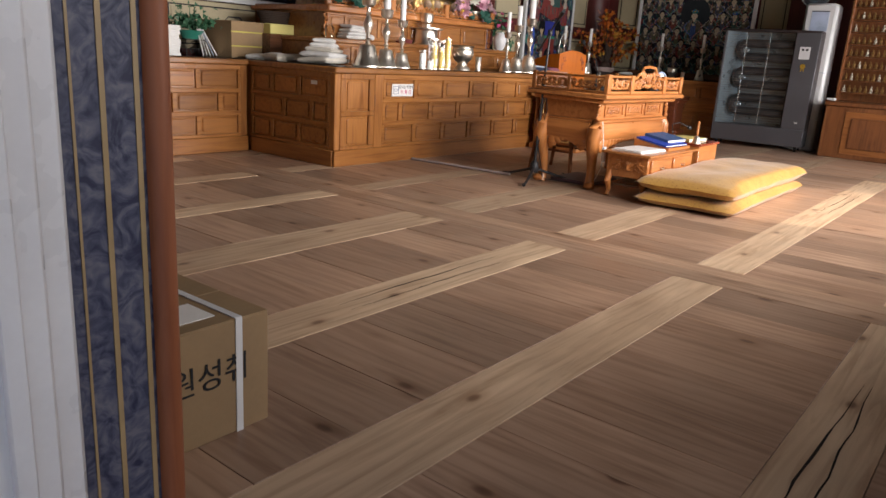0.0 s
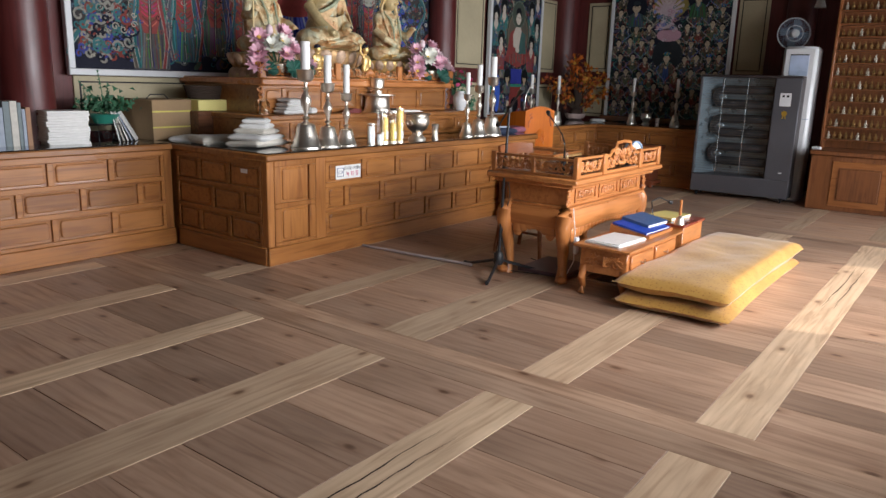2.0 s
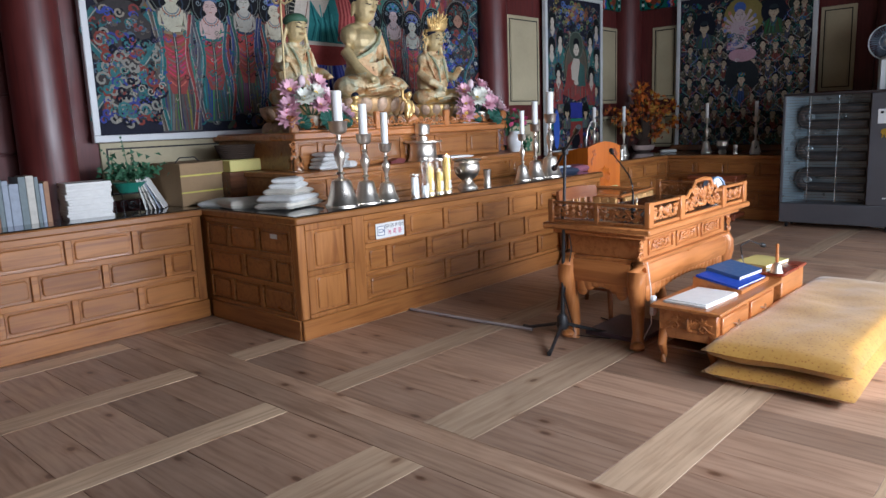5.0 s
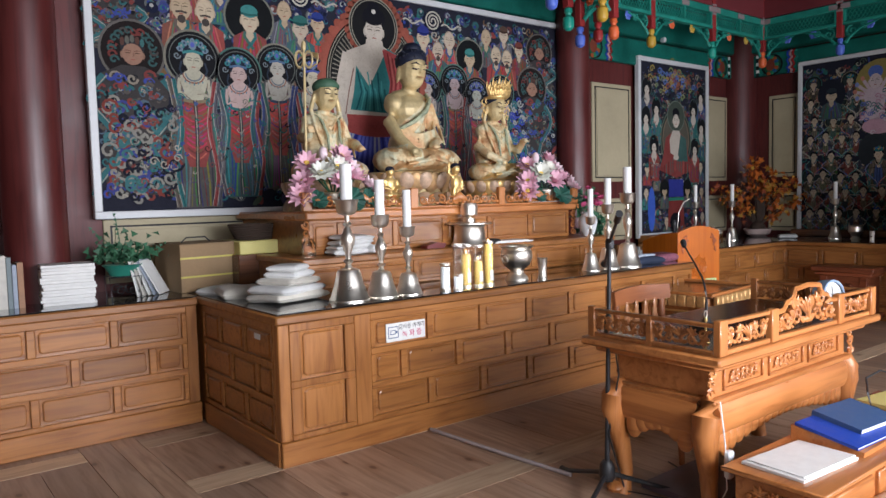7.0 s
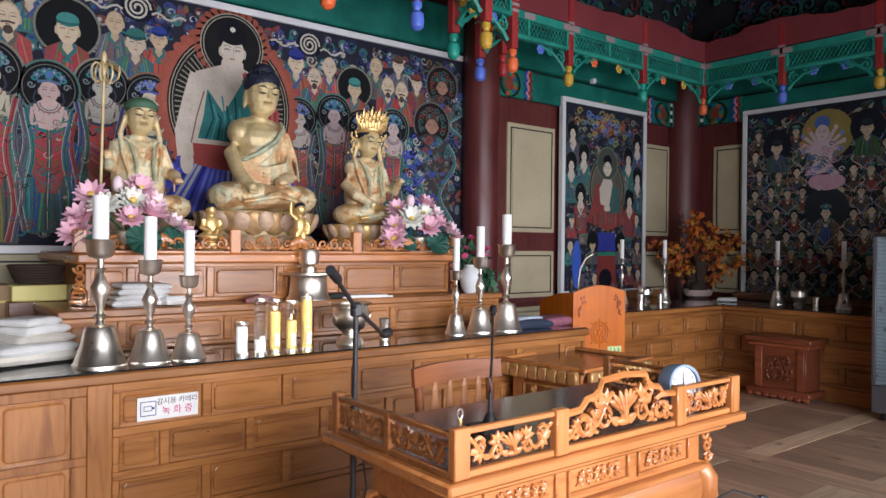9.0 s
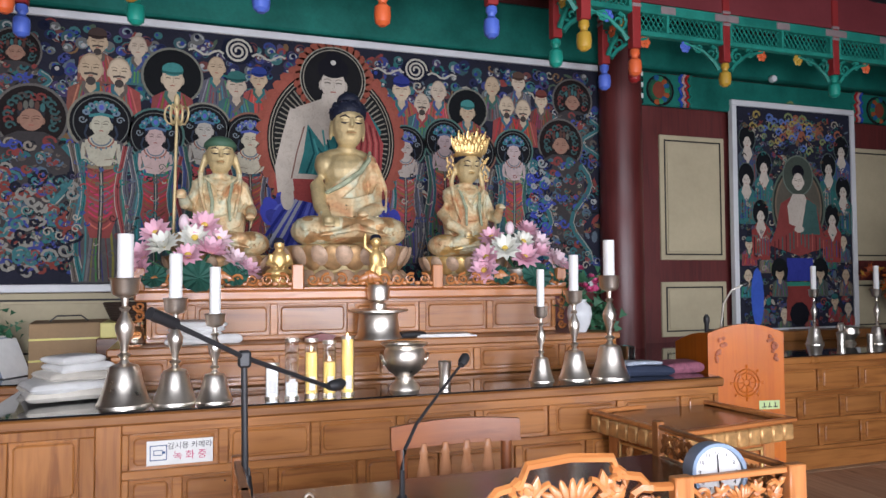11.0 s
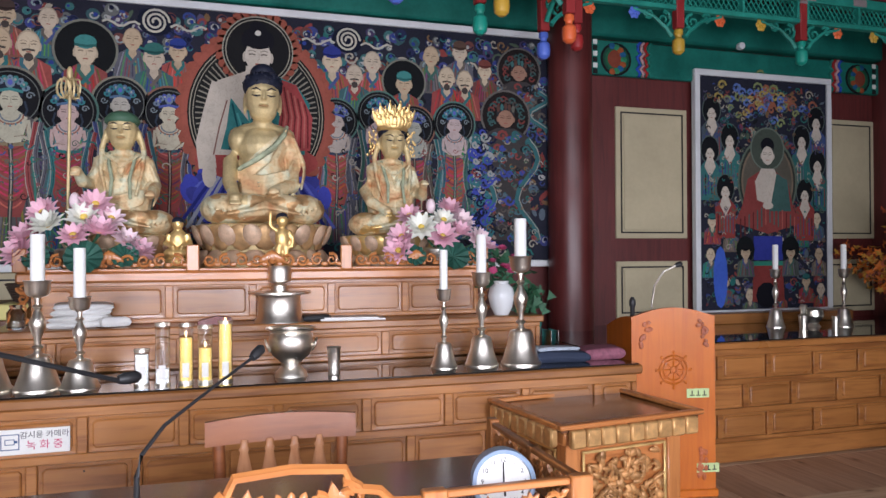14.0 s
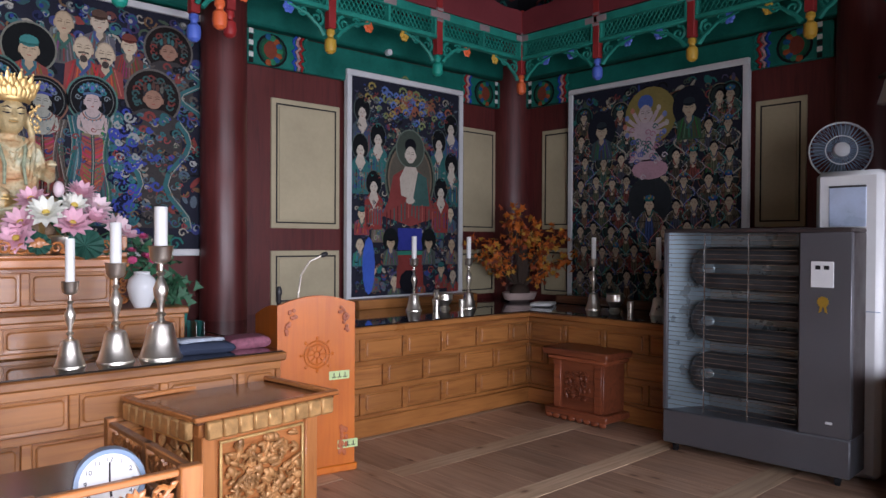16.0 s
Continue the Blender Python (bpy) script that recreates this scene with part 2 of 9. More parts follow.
M_PILLAR = wood("dark red pillar paint", (0.07, 0.012, 0.012), (0.12, 0.022, 0.02), "z", 0.42, 0.06, False, 0.05)
M_CREAM = plain("cream board", (0.44, 0.38, 0.25), 0.6, vary=0.1, scale=2.0)
M_BLACK = plain("black line paint", (0.012, 0.012, 0.014), 0.5)
M_TEAL = plain("teal dancheong paint", (0.008, 0.14, 0.11), 0.5, vary=0.3, scale=3.0)
M_TEAL2 = plain("bright teal paint", (0.02, 0.26, 0.2), 0.5, vary=0.3, scale=4.0)
M_FASCIA = plain("rose red fascia paint", (0.19, 0.036, 0.042), 0.55, vary=0.15, scale=2.0)
M_WHITEFR = plain("pale frame paint", (0.62, 0.63, 0.64), 0.45, vary=0.08, scale=3.0)
M_WALL = plain("brown timber and plaster", (0.2, 0.15, 0.11), 0.8, vary=0.1, scale=1.5)
M_CEIL = wood("dark ceiling boards", (0.02, 0.02, 0.018), (0.055, 0.05, 0.04), "x", 0.7)
M_ART = painted("painting pigments")
M_GLASSTOP = plain("black counter glass", (0.012, 0.013, 0.015), 0.06, vary=0.05, relief=0.0, coat=0.6)
M_BRONZE = plain("polished bronze ware", (0.84, 0.78, 0.69), 0.34, 1.0, 0.12, 9.0, 0.05)
M_GOLD = plain("old gold leaf", (0.62, 0.485, 0.25), 0.52, 0.3, 0.3, 7.0, 0.4)
M_GOLD2 = plain("bright gold paint", (0.8, 0.55, 0.22), 0.42, 0.7, 0.15, 20.0, 0.2)
M_WAX = plain("white wax", (0.82, 0.82, 0.8), 0.45, vary=0.03)
M_WHITE = plain("white plastic", (0.66, 0.67, 0.68), 0.35, vary=0.04)
M_PAPER = plain("paper", (0.78, 0.77, 0.74), 0.8, vary=0.05, scale=20)
M_POSTW = wood("lattice timber", (0.14, 0.06, 0.03), (0.25, 0.12, 0.06), "z", 0.5)
M_STONE = plain("porch granite", (0.3, 0.29, 0.28), 0.85, vary=0.2, scale=9, relief=0.4)

# ---- large structure ----
YN, XE, XW, YS, ZC = 6.8, 12.45, 0.75, -0.8, 4.9

ground = part("ground", Build().box(-60, -60, -0.75, 60, 60, -0.5, 0), M_STONE)
tagged(ground, "pale granite yard round the hall", "ground", kind="structure")
porch = part("porch", Build().box(-2.2, -1.6, -0.5, 0.35, 7.2, -0.36, 0.02), M_STONE)
tagged(porch, "grey granite porch step outside the side door", "porch", kind="structure")

w = Build()
w.box(XW - 0.4, YN, -0.4, XE + 0.4, YN + 0.25, ZC, 0)
wall_north = tagged(part("wall_north", w, M_REDW), "dark red painted timber back wall with cream panels", "wall", kind="structure")
w = Build()
w.box(XE, YS - 0.25, -0.4, XE + 0.25, YN, ZC, 0)
wall_east = tagged(part("wall_east", w, M_REDW), "dark red painted timber side wall with cream panels", "wall", kind="structure")
# west wall with the side door we come in by: opening y -0.55 to 1.25
w = Build()
w.box(XW - 0.34, 1.27, -0.4, XW, YN, ZC, 0)
w.box(XW - 0.34, YS, -0.4, XW, -0.6, ZC, 0)
w.box(XW - 0.34, -0.6, 2.25, XW, 1.27, ZC, 0)
w.box(XW - 0.34, -0.6, -0.4, XW, 1.27, -0.05, 0)
wall_west = tagged(part("wall_west", w, M_WALL), "plastered side wall with an open doorway", "wall", kind="structure")
# south wall, out of view: one open doorway, three bays closed by screens
w = Build()
xs = [XW - 0.34, 1.2, 3.2, 3.7, 5.8, 6.2, 8.4, 9.1, 11.7, XE]
for a, b in ((0, 1), (2, 3), (4, 5), (6, 7), (8, 9)):
    w.box(xs[a], YS - 0.25, -0.4, xs[b], YS, ZC, 0)
for a, b in ((1, 2), (3, 4), (5, 6), (7, 8)):
    w.box(xs[a], YS - 0.25, 2.5 if a != 5 else 2.8, xs[b], YS, ZC, 0)
    w.box(xs[a], YS - 0.25, -0.4, xs[b], YS, 0.6 if a != 5 else 0.05, 0)
# solid screens added out of view to keep the sun off the floor
for x0, x1 in ((1.2, 3.2), (3.7, 5.8), (9.1, 11.7)):
    sc_ = thing("sun_block_screen", (x0, YS - 0.16, 0.6), "added lattice screen papered in white, out of view, blocking the sun", "window", "papered windows", "structure")
    part("paper", Build().box(0, 0, 0, x1 - x0, 0.01, 1.9, 0), M_PAPER, sc_)
    for k in range(12):
        part("lattice_bar", Build().box((x1 - x0) * k / 12, -0.02, 0, (x1 - x0) * k / 12 + 0.02, -0.002, 1.9, 0.002), M_POSTW, sc_)
    for k in range(9):
        part("lattice_bar", Build().box(0, -0.024, 1.9 * k / 9, x1 - x0, -0.02, 1.9 * k / 9 + 0.02, 0), M_POSTW, sc_)
wall_south = tagged(part("wall_south", w, M_WALL), "timber front wall, out of view, with openings set to shape the sunlight", "wall", kind="structure")
c = Build().box(XW - 0.4, YS - 0.3, ZC, XE + 0.3, YN + 0.3, ZC + 0.15, 0)
for k in range(14):
    yy = YS + 0.3 + k * 0.55
    c.box(XW, yy, ZC - 0.12, XE, yy + 0.12, ZC + 0.02, 0.01)
ceiling = tagged(part("ceiling", c, M_CEIL), "dark timber ceiling with cross battens", "ceiling", kind="structure")
sub = part("floor", Build().box(XW - 0.34, YS - 0.25, -0.3, XE, YN, -0.03, 0), M_BLACK)
floor = tagged(sub, "old pine floor of boards set between joists", "floor", kind="structure")


def pillar(x, y, r):
    prof = [(r * 1.01, 0), (r, 1.2), (r * 0.97, 4.0), (r * 0.96, ZC)]
    return tagged(part("pillar", Build().lathe(prof, 32), M_PILLAR, at=(x, y, 0)), "round dark red painted timber pillar against the wall", "pillar", "pillars", "structure")


for x, y, r in ((3.55, 6.6, 0.19), (8.77, 6.6, 0.185), (XE - 0.05, YN - 0.05, 0.25), (XE - 0.02, 3.05, 0.2)):
    pillar(x, y, r)

# ---- panelling, beams and canopy ----
def wall_panel(x0, z0, x1, z1, at, label="cream painted wall panel with a black line border"):
    """A raised cream panel facing -y in its own frame."""
    t = thing("wall_panel", at, label, "wall panel", "cream wall panels")
    b = Build().box(x0, -0.02, z0, x1, 0.004, z1, 0.006)
    part("border", b, M_CREAM, t)
    e, k = 0.045, 0.058
    ln = Build()
    ln.box(x0 + e, -0.024, z0 + e, x1 - e, -0.019, z0 + k, 0)
    ln.box(x0 + e, -0.024, z1 - k, x1 - e, -0.019, z1 - e, 0)
    ln.box(x0 + e, -0.024, z0 + k, x0 + k, -0.019, z1 - k, 0)
    ln.box(x1 - k, -0.024, z0 + k, x1 - e, -0.019, z1 - k, 0)
    part("line", ln, M_BLACK, t)
    part("field", Build().box(x0 + 0.075, -0.03, z0 + 0.075, x1 - 0.075, -0.018, z1 - 0.075, 0.006), M_CREAM, t)
    return t


EAST = pose(XE, 0, 0, 0, 0, -90)
for x0, x1 in ((9.30, 10.02), (11.57, 12.16)):
    wall_panel(x0, 1.6, x1, 2.75, (0, YN, 0))
    wall_panel(x0, 0.9, x1, 1.4, (0, YN, 0))
wall_panel(4.0, 0.9, 5.2, 1.362, (0, YN, 0))
for y0, y1 in ((-6.32, -5.91), (-3.91, -3.48)):
    wall_panel(y0, 1.63, y1, 2.73, EAST)
    wall_panel(y0, 0.9, y1, 1.42, EAST)
for k in range(5):
    z = 0.9 + k * 0.42
    bd = part("wall_board", Build().box(0.8, YN - 0.03, z, 3.42, YN + 0.002, z + 0.405, 0.006), M_REDW)
    tagged(bd, "weathered red-brown horizontal wall board", "wall board", "boards of the side bay", "structure")


def band(name, x0, x1, z0, z1, at, label):
    """A painted lintel: teal field, flame-patterned ends between dotted bars."""
    t = thing(name, at, label, "painted beam", "painted lintels", "structure")
    part("field", Build().box(x0, -0.05, z0, x1, 0.004, z1, 0.012), M_TEAL, t)
    h = z1 - z0
    for s in (0, 1):
        b = Build()
        xa = x0 + 0.16 if s == 0 else x1 - 0.16
        sg = 1 if s == 0 else -1
        for j in range(9):
            b.col = ((0.3, 0.08, 0.03), (0.03, 0.2, 0.1), (0.02, 0.1, 0.22))[j % 3]
            a = math.pi * (j / 8.0 - 0.5)
            b.ball((xa + sg * (0.1 + 0.11 * math.cos(a)), -0.06, z0 + h * 0.46 + 0.11 * math.sin(a)), (0.034, 0.006, 0.028), 7, 4)
        for i, cc in enumerate(((0.012, 0.012, 0.014), (0.015, 0.07, 0.045), (0.02, 0.1, 0.05), (0.2, 0.05, 0.03))):
            b.col = cc
            r = 0.15 - i * 0.022
            b.lathe([(r, 0), (r, 0.003 + i * 0.002)], 16)
            n0 = len(b.v) - 32
            for q in range(n0, len(b.v)):
                px, py, pz = b.v[q]
                b.v[q] = (xa + sg * (0.14 + px), -0.051 - pz, z0 + h * 0.46 + py * 0.95)
        for k in range(6):
            b.col = (0.72, 0.72, 0.68) if k % 2 else (0.02, 0.02, 0.02)
            z = z0 + h * k / 6
            b.box(xa - sg * 0.06 - 0.02, -0.056, z + 0.005, xa - sg * 0.06 + 0.02, -0.05, z + h / 6 - 0.005, 0)
        for k, cc in enumerate(((0.03, 0.08, 0.4), (0.5, 0.3, 0.3), (0.35, 0.03, 0.03), (0.02, 0.18, 0.14))):
            b.col = cc
            x = xa + sg * (0.36 + k * 0.035)
            pts = [(x + 0.02 * math.sin(z * 40), -0.055, z0 + h * (z / 9.0)) for z in range(10)]
            b.tube(pts, 0.014, 5)
        part("flame_end", b, M_ART, t)
    return t


for x0, x1, zl in ((8.97, 12.2, 3.0), (3.82, 8.57, 3.34), (0.8, 3.42, 3.0)):
    band("lintel", x0, x1, zl, zl + 0.3, (0, YN - 0.03, 0), "teal lintel with flame-painted ends over the wall paintings")
band("lintel", -6.55, -3.26, 3.0, 3.3, EAST @ pose(0, -0.03, 0), "teal lintel with flame-painted ends over the wall paintings")
hb = Build().box(0.8, YN - 0.12, 3.32, 12.3, YN, 3.75, 0.02)
tagged(part("upper_beam", hb, M_TEAL), "broad teal beam along the top of the back wall", "beam", kind="structure")
hb = Build().box(XE - 0.12, -0.7, 3.32, XE, 6.66, 3.75, 0.02)
tagged(part("upper_beam", hb, M_TEAL), "broad teal beam along the top of the side wall", "beam", kind="structure")

PAINTS = {"orange": (0.75, 0.14, 0.04), "yellow": (0.55, 0.33, 0.04), "blue": (0.09, 0.16, 0.6), "teal": (0.01, 0.3, 0.22), "red": (0.4, 0.03, 0.03)}
M_BUD = {k: plain(k + " bud paint", v, 0.4, vary=0.1) for k, v in PAINTS.items()}
M_REDPOST = plain("red post paint", (0.3, 0.03, 0.03), 0.5)
M_STRIPE = plain("pale striped paint", (0.3, 0.24, 0.24), 0.5)
BUD = [(0.02, 0.2), (0.034, 0.19), (0.036, 0.16), (0.024, 0.145), (0.024, 0.13), (0.046, 0.11), (0.05, 0.06), (0.044, 0.02), (0.02, 0.0)]


def hanging_post(x, y, colour, zb=3.02):
    t = thing("hanging_post", (x, y, zb), f"red canopy post ending in a turned {colour} lotus bud", "hanging post", "canopy posts")
    part("post", Build().box(-0.035, -0.035, 0.2, 0.035, 0.035, 0.86, 0.006), M_REDPOST, t)
    st = Build()
    for k in range(3):
        st.box(-0.038, -0.038, 0.5 + k * 0.05, 0.038, 0.038, 0.525 + k * 0.05, 0.002)
    part("stripes", st, M_STRIPE, t, "pale painted stripes")
    part("bud", Build().lathe(BUD[::-1], 14), M_BUD[colour], t, f"{colour} bud")
    return t


def scroll(b, cx, cz, r, y, turn=1.5, flip=1, rad=0.012, start=0.0, n=14):
    pts = []
    for i in range(n):
        f = i / (n - 1)
        a = start + flip * f * turn * 2 * math.pi
        q = r * (1 - 0.8 * f)
        pts.append((cx + q * math.cos(a), y, cz + q * math.sin(a)))
    b.tube(pts, [rad * (1.1 - 0.5 * i / n) for i in range(n)], 5)


def canopy_run(ax, ay, bx, by):
    """Rail, lattice and scroll brackets between two canopy posts."""
    L = math.hypot(bx - ax, by - ay)
    at = pose(ax, ay, 0, 0, 0, math.degrees(math.atan2(by - ay, bx - ax)))
    t = thing("canopy_rail", at, "teal canopy rail with fine lattice and scrolled brackets", "canopy rail", "canopy rails")
    part("lower_rail", Build().box(0.03, -0.03, 3.36, L - 0.03, 0.03, 3.4, 0.006), M_TEAL2, t)
    part("upper_rail", Build().box(0.03, -0.035, 3.54, L - 0.03, 0.035, 3.62, 0.006), M_TEAL2, t)
    n = max(1, int(L / 0.55))
    for k in range(n + 1):
        x = 0.05 + (L - 0.1) * k / n
        part("block", Build().box(x - 0.07, -0.042, 3.55, x + 0.07, 0.042, 3.61, 0.004), M_STRIPE, t, "pale flowered block")
        part("baluster", Build().box(x - 0.012, -0.03, 3.4, x + 0.012, 0.03, 3.54, 0.002), M_TEAL2, t)
    la = Build()
    m = int(L / 0.05)
    for k in range(m):
        x = 0.04 + (L - 0.08) * k / m
        for s in (0, 1):
            p, q = ((x, 0, 3.4), (x + 0.05, 0, 3.47)) if s else ((x + 0.05, 0, 3.4), (x, 0, 3.47))
            la.tube([p, q], 0.005, 4)
            la.tube([(p[0], 0, 3.47), (q[0], 0, 3.54)], 0.005, 4)
    part("lattice", la, M_TEAL2, t)
    for s, x0 in ((1, 0.06), (-1, L - 0.06)):
        br = Build()
        scroll(br, x0 + s * 0.07, 3.28, 0.07, 0, 1.4, s, 0.013, 1.5)
        scroll(br, x0 + s * 0.2, 3.32, 0.045, 0, 1.3, -s, 0.011, 0.5)
        br.tube([(x0, 0, 3.16), (x0 + s * 0.05, 0, 3.22), (x0 + s * 0.16, 0, 3.3), (x0 + s * 0.34, 0, 3.35)], [0.022, 0.018, 0.015, 0.01], 5)
        part("bracket", br, M_TEAL2, t)
    for k in range(1, 3):
        x = L * k / 3
        fl = Build()
        for j in range(6):
            a = j * math.pi / 3
            fl.ball((x + 0.03 * math.cos(a), -0.01, 3.32 + 0.03 * math.sin(a)), (0.022, 0.012, 0.022), 6, 4)
        fl.ball((x, -0.02, 3.32), (0.015, 0.015, 0.015), 6, 4)
        part("flower", fl, M_BUD[random.choice(("orange", "blue", "yellow"))], t)
    return t


def fascia(ax, ay, bx, by):
    L = math.hypot(bx - ax, by - ay)
    at = pose(ax, ay, 0, 0, 0, math.degrees(math.atan2(by - ay, bx - ax)))
    t = thing("fascia", at, "rose red canopy fascia with cloud-cut top edge", "fascia", "canopy fascias")
    out = [(0, 3.63), (L, 3.63)]
    n = 40
    for k in range(n + 1):
        x = L * (1 - k / n)
        u = x / L
        z = 3.86 + 0.05 * math.sin(math.pi * u) ** 2 + (0.03 if abs(u - 0.5) < 0.2 else 0.0) + 0.008 * math.sin(u * 30)
        out.append((x, z))
    part("board", Build().prism(out, -0.03, 0.03, "y"), M_FASCIA, t)
    fl = Build()
    for k in range(max(1, int(L / 0.8))):
        x = 0.4 + k * 0.8
        fl.col = ((0.55, 0.5, 0.7), (0.6, 0.45, 0.3), (0.7, 0.3, 0.3))[k % 3]
        for j in range(6):
            a = j * math.pi / 3
            fl.ball((x + 0.05 * math.cos(a), -0.032, 3.76 + 0.035 * math.sin(a)), (0.025, 0.008, 0.02), 6, 4)
        fl.col = (0.05, 0.25, 0.15)
        for s in (-1, 1):
            fl.ball((x + s * 0.1, -0.032, 3.76), (0.05, 0.005, 0.018), 6, 4)
    part("flower", fl, M_ART, t)
    return t


# bracket colours darkened for the dim roof zone; the last is its gloom
M_DEEP = [plain("dark teal bracket paint", (0.012, 0.075, 0.065), 0.6, vary=0.4), plain("dark blue bracket paint", (0.02, 0.035, 0.09), 0.6, vary=0.4), plain("dull red bracket paint", (0.08, 0.015, 0.015), 0.6, vary=0.4), plain("near-black gloom behind brackets", (0.014, 0.014, 0.018), 0.7, vary=0.3)]
NODES = [(11.8, 1.4, "blue"), (11.8, 2.3, "orange"), (11.8, 3.22, "yellow"), (11.8, 4.17, "yellow"), (11.8, 5.13, "blue"), (11.8, 6.08, "orange"), (10.62, 6.07, "teal"), (9.44, 6.07, "yellow"),
         (8.29, 6.07, "blue"), (8.29, 5.66, "orange"), (7.64, 5.64, "teal"), (7.64, 5.26, "yellow"), (6.98, 5.22, "blue"), (6.3, 5.22, "orange"), (5.62, 5.22, "blue"), (4.96, 5.26, "yellow"), (4.96, 5.64, "teal"), (4.3, 5.66, "orange"), (4.3, 6.07, "blue")]
for k, (x, y, cc) in enumerate(NODES):
    hanging_post(x, y, cc, 3.02 if k < 8 else 2.9)
    if k:
        px, py, _ = NODES[k - 1]
        canopy_run(px, py, x, y)
fascia(11.8, 6.08, 9.9, 6.08)
fascia(9.9, 6.08, 8.0, 6.08)
fascia(11.8, 2.6, 11.8, 4.34)
fascia(11.8, 4.34, 11.8, 6.08)
hanging_post(8.56, 6.07, "red", 2.98)
random.seed(4)
for side in (0, 1):
    dc = Build()
    for k in range(150):
        u, z, r = random.uniform(0.1, 4.6), random.uniform(3.9, 4.75), random.uniform(0.06, 0.13)
        dc.slot = random.choice((0, 0, 1, 2))
        n0 = len(dc.v)
        scroll(dc, u, z, r, 0.0, random.uniform(0.8, 1.5), random.choice((-1, 1)), 0.017, random.uniform(0, 6.28), 11)
        for q in range(n0, len(dc.v)):
            a, b_, c_ = dc.v[q]
            dc.v[q] = (7.9 + a, 6.42 + b_, c_) if side == 0 else (12.1 + b_, 6.3 - a, c_)
    # near-black sheet puts the shade behind the brackets into colour
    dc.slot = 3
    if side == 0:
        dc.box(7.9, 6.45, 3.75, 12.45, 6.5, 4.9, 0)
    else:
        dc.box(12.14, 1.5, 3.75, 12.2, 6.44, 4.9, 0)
    tagged(part("bracket_carving", dc, M_DEEP), "dark teal and blue scrolled brackets under the roof, before a near-black shade sheet", "bracket carving", "roof brackets", "structure")
tagged(part("spot_lamp", Build().lathe([(0.03, 0), (0.035, 0.02), (0.03, 0.05)], 12), M_WHITE, at=pose(10.5, 6.68, 3.33, 90)), "small white spot lamp on the lintel", "spot lamp")

# ---- wall paintings ----
SKIN, HAIR, NAVY = (0.58, 0.47, 0.34), (0.01, 0.01, 0.014), (0.022, 0.023, 0.036)
ROBES = [(0.24, 0.045, 0.04), (0.03, 0.12, 0.115), (0.2, 0.06, 0.045), (0.05, 0.08, 0.2), (0.08, 0.1, 0.09), (0.14, 0.115, 0.09), (0.25, 0.06, 0.065), (0.05, 0.055, 0.065), (0.07, 0.09, 0.12), (0.04, 0.15, 0.15)]
TINTS = [(0.04, 0.06, 0.2), (0.025, 0.14, 0.13), (0.22, 0.05, 0.045), (0.34, 0.31, 0.25), (0.1, 0.13, 0.16), (0.07, 0.1, 0.07), (0.17, 0.1, 0.05), (0.08, 0.07, 0.13), (0.012, 0.013, 0.016)]


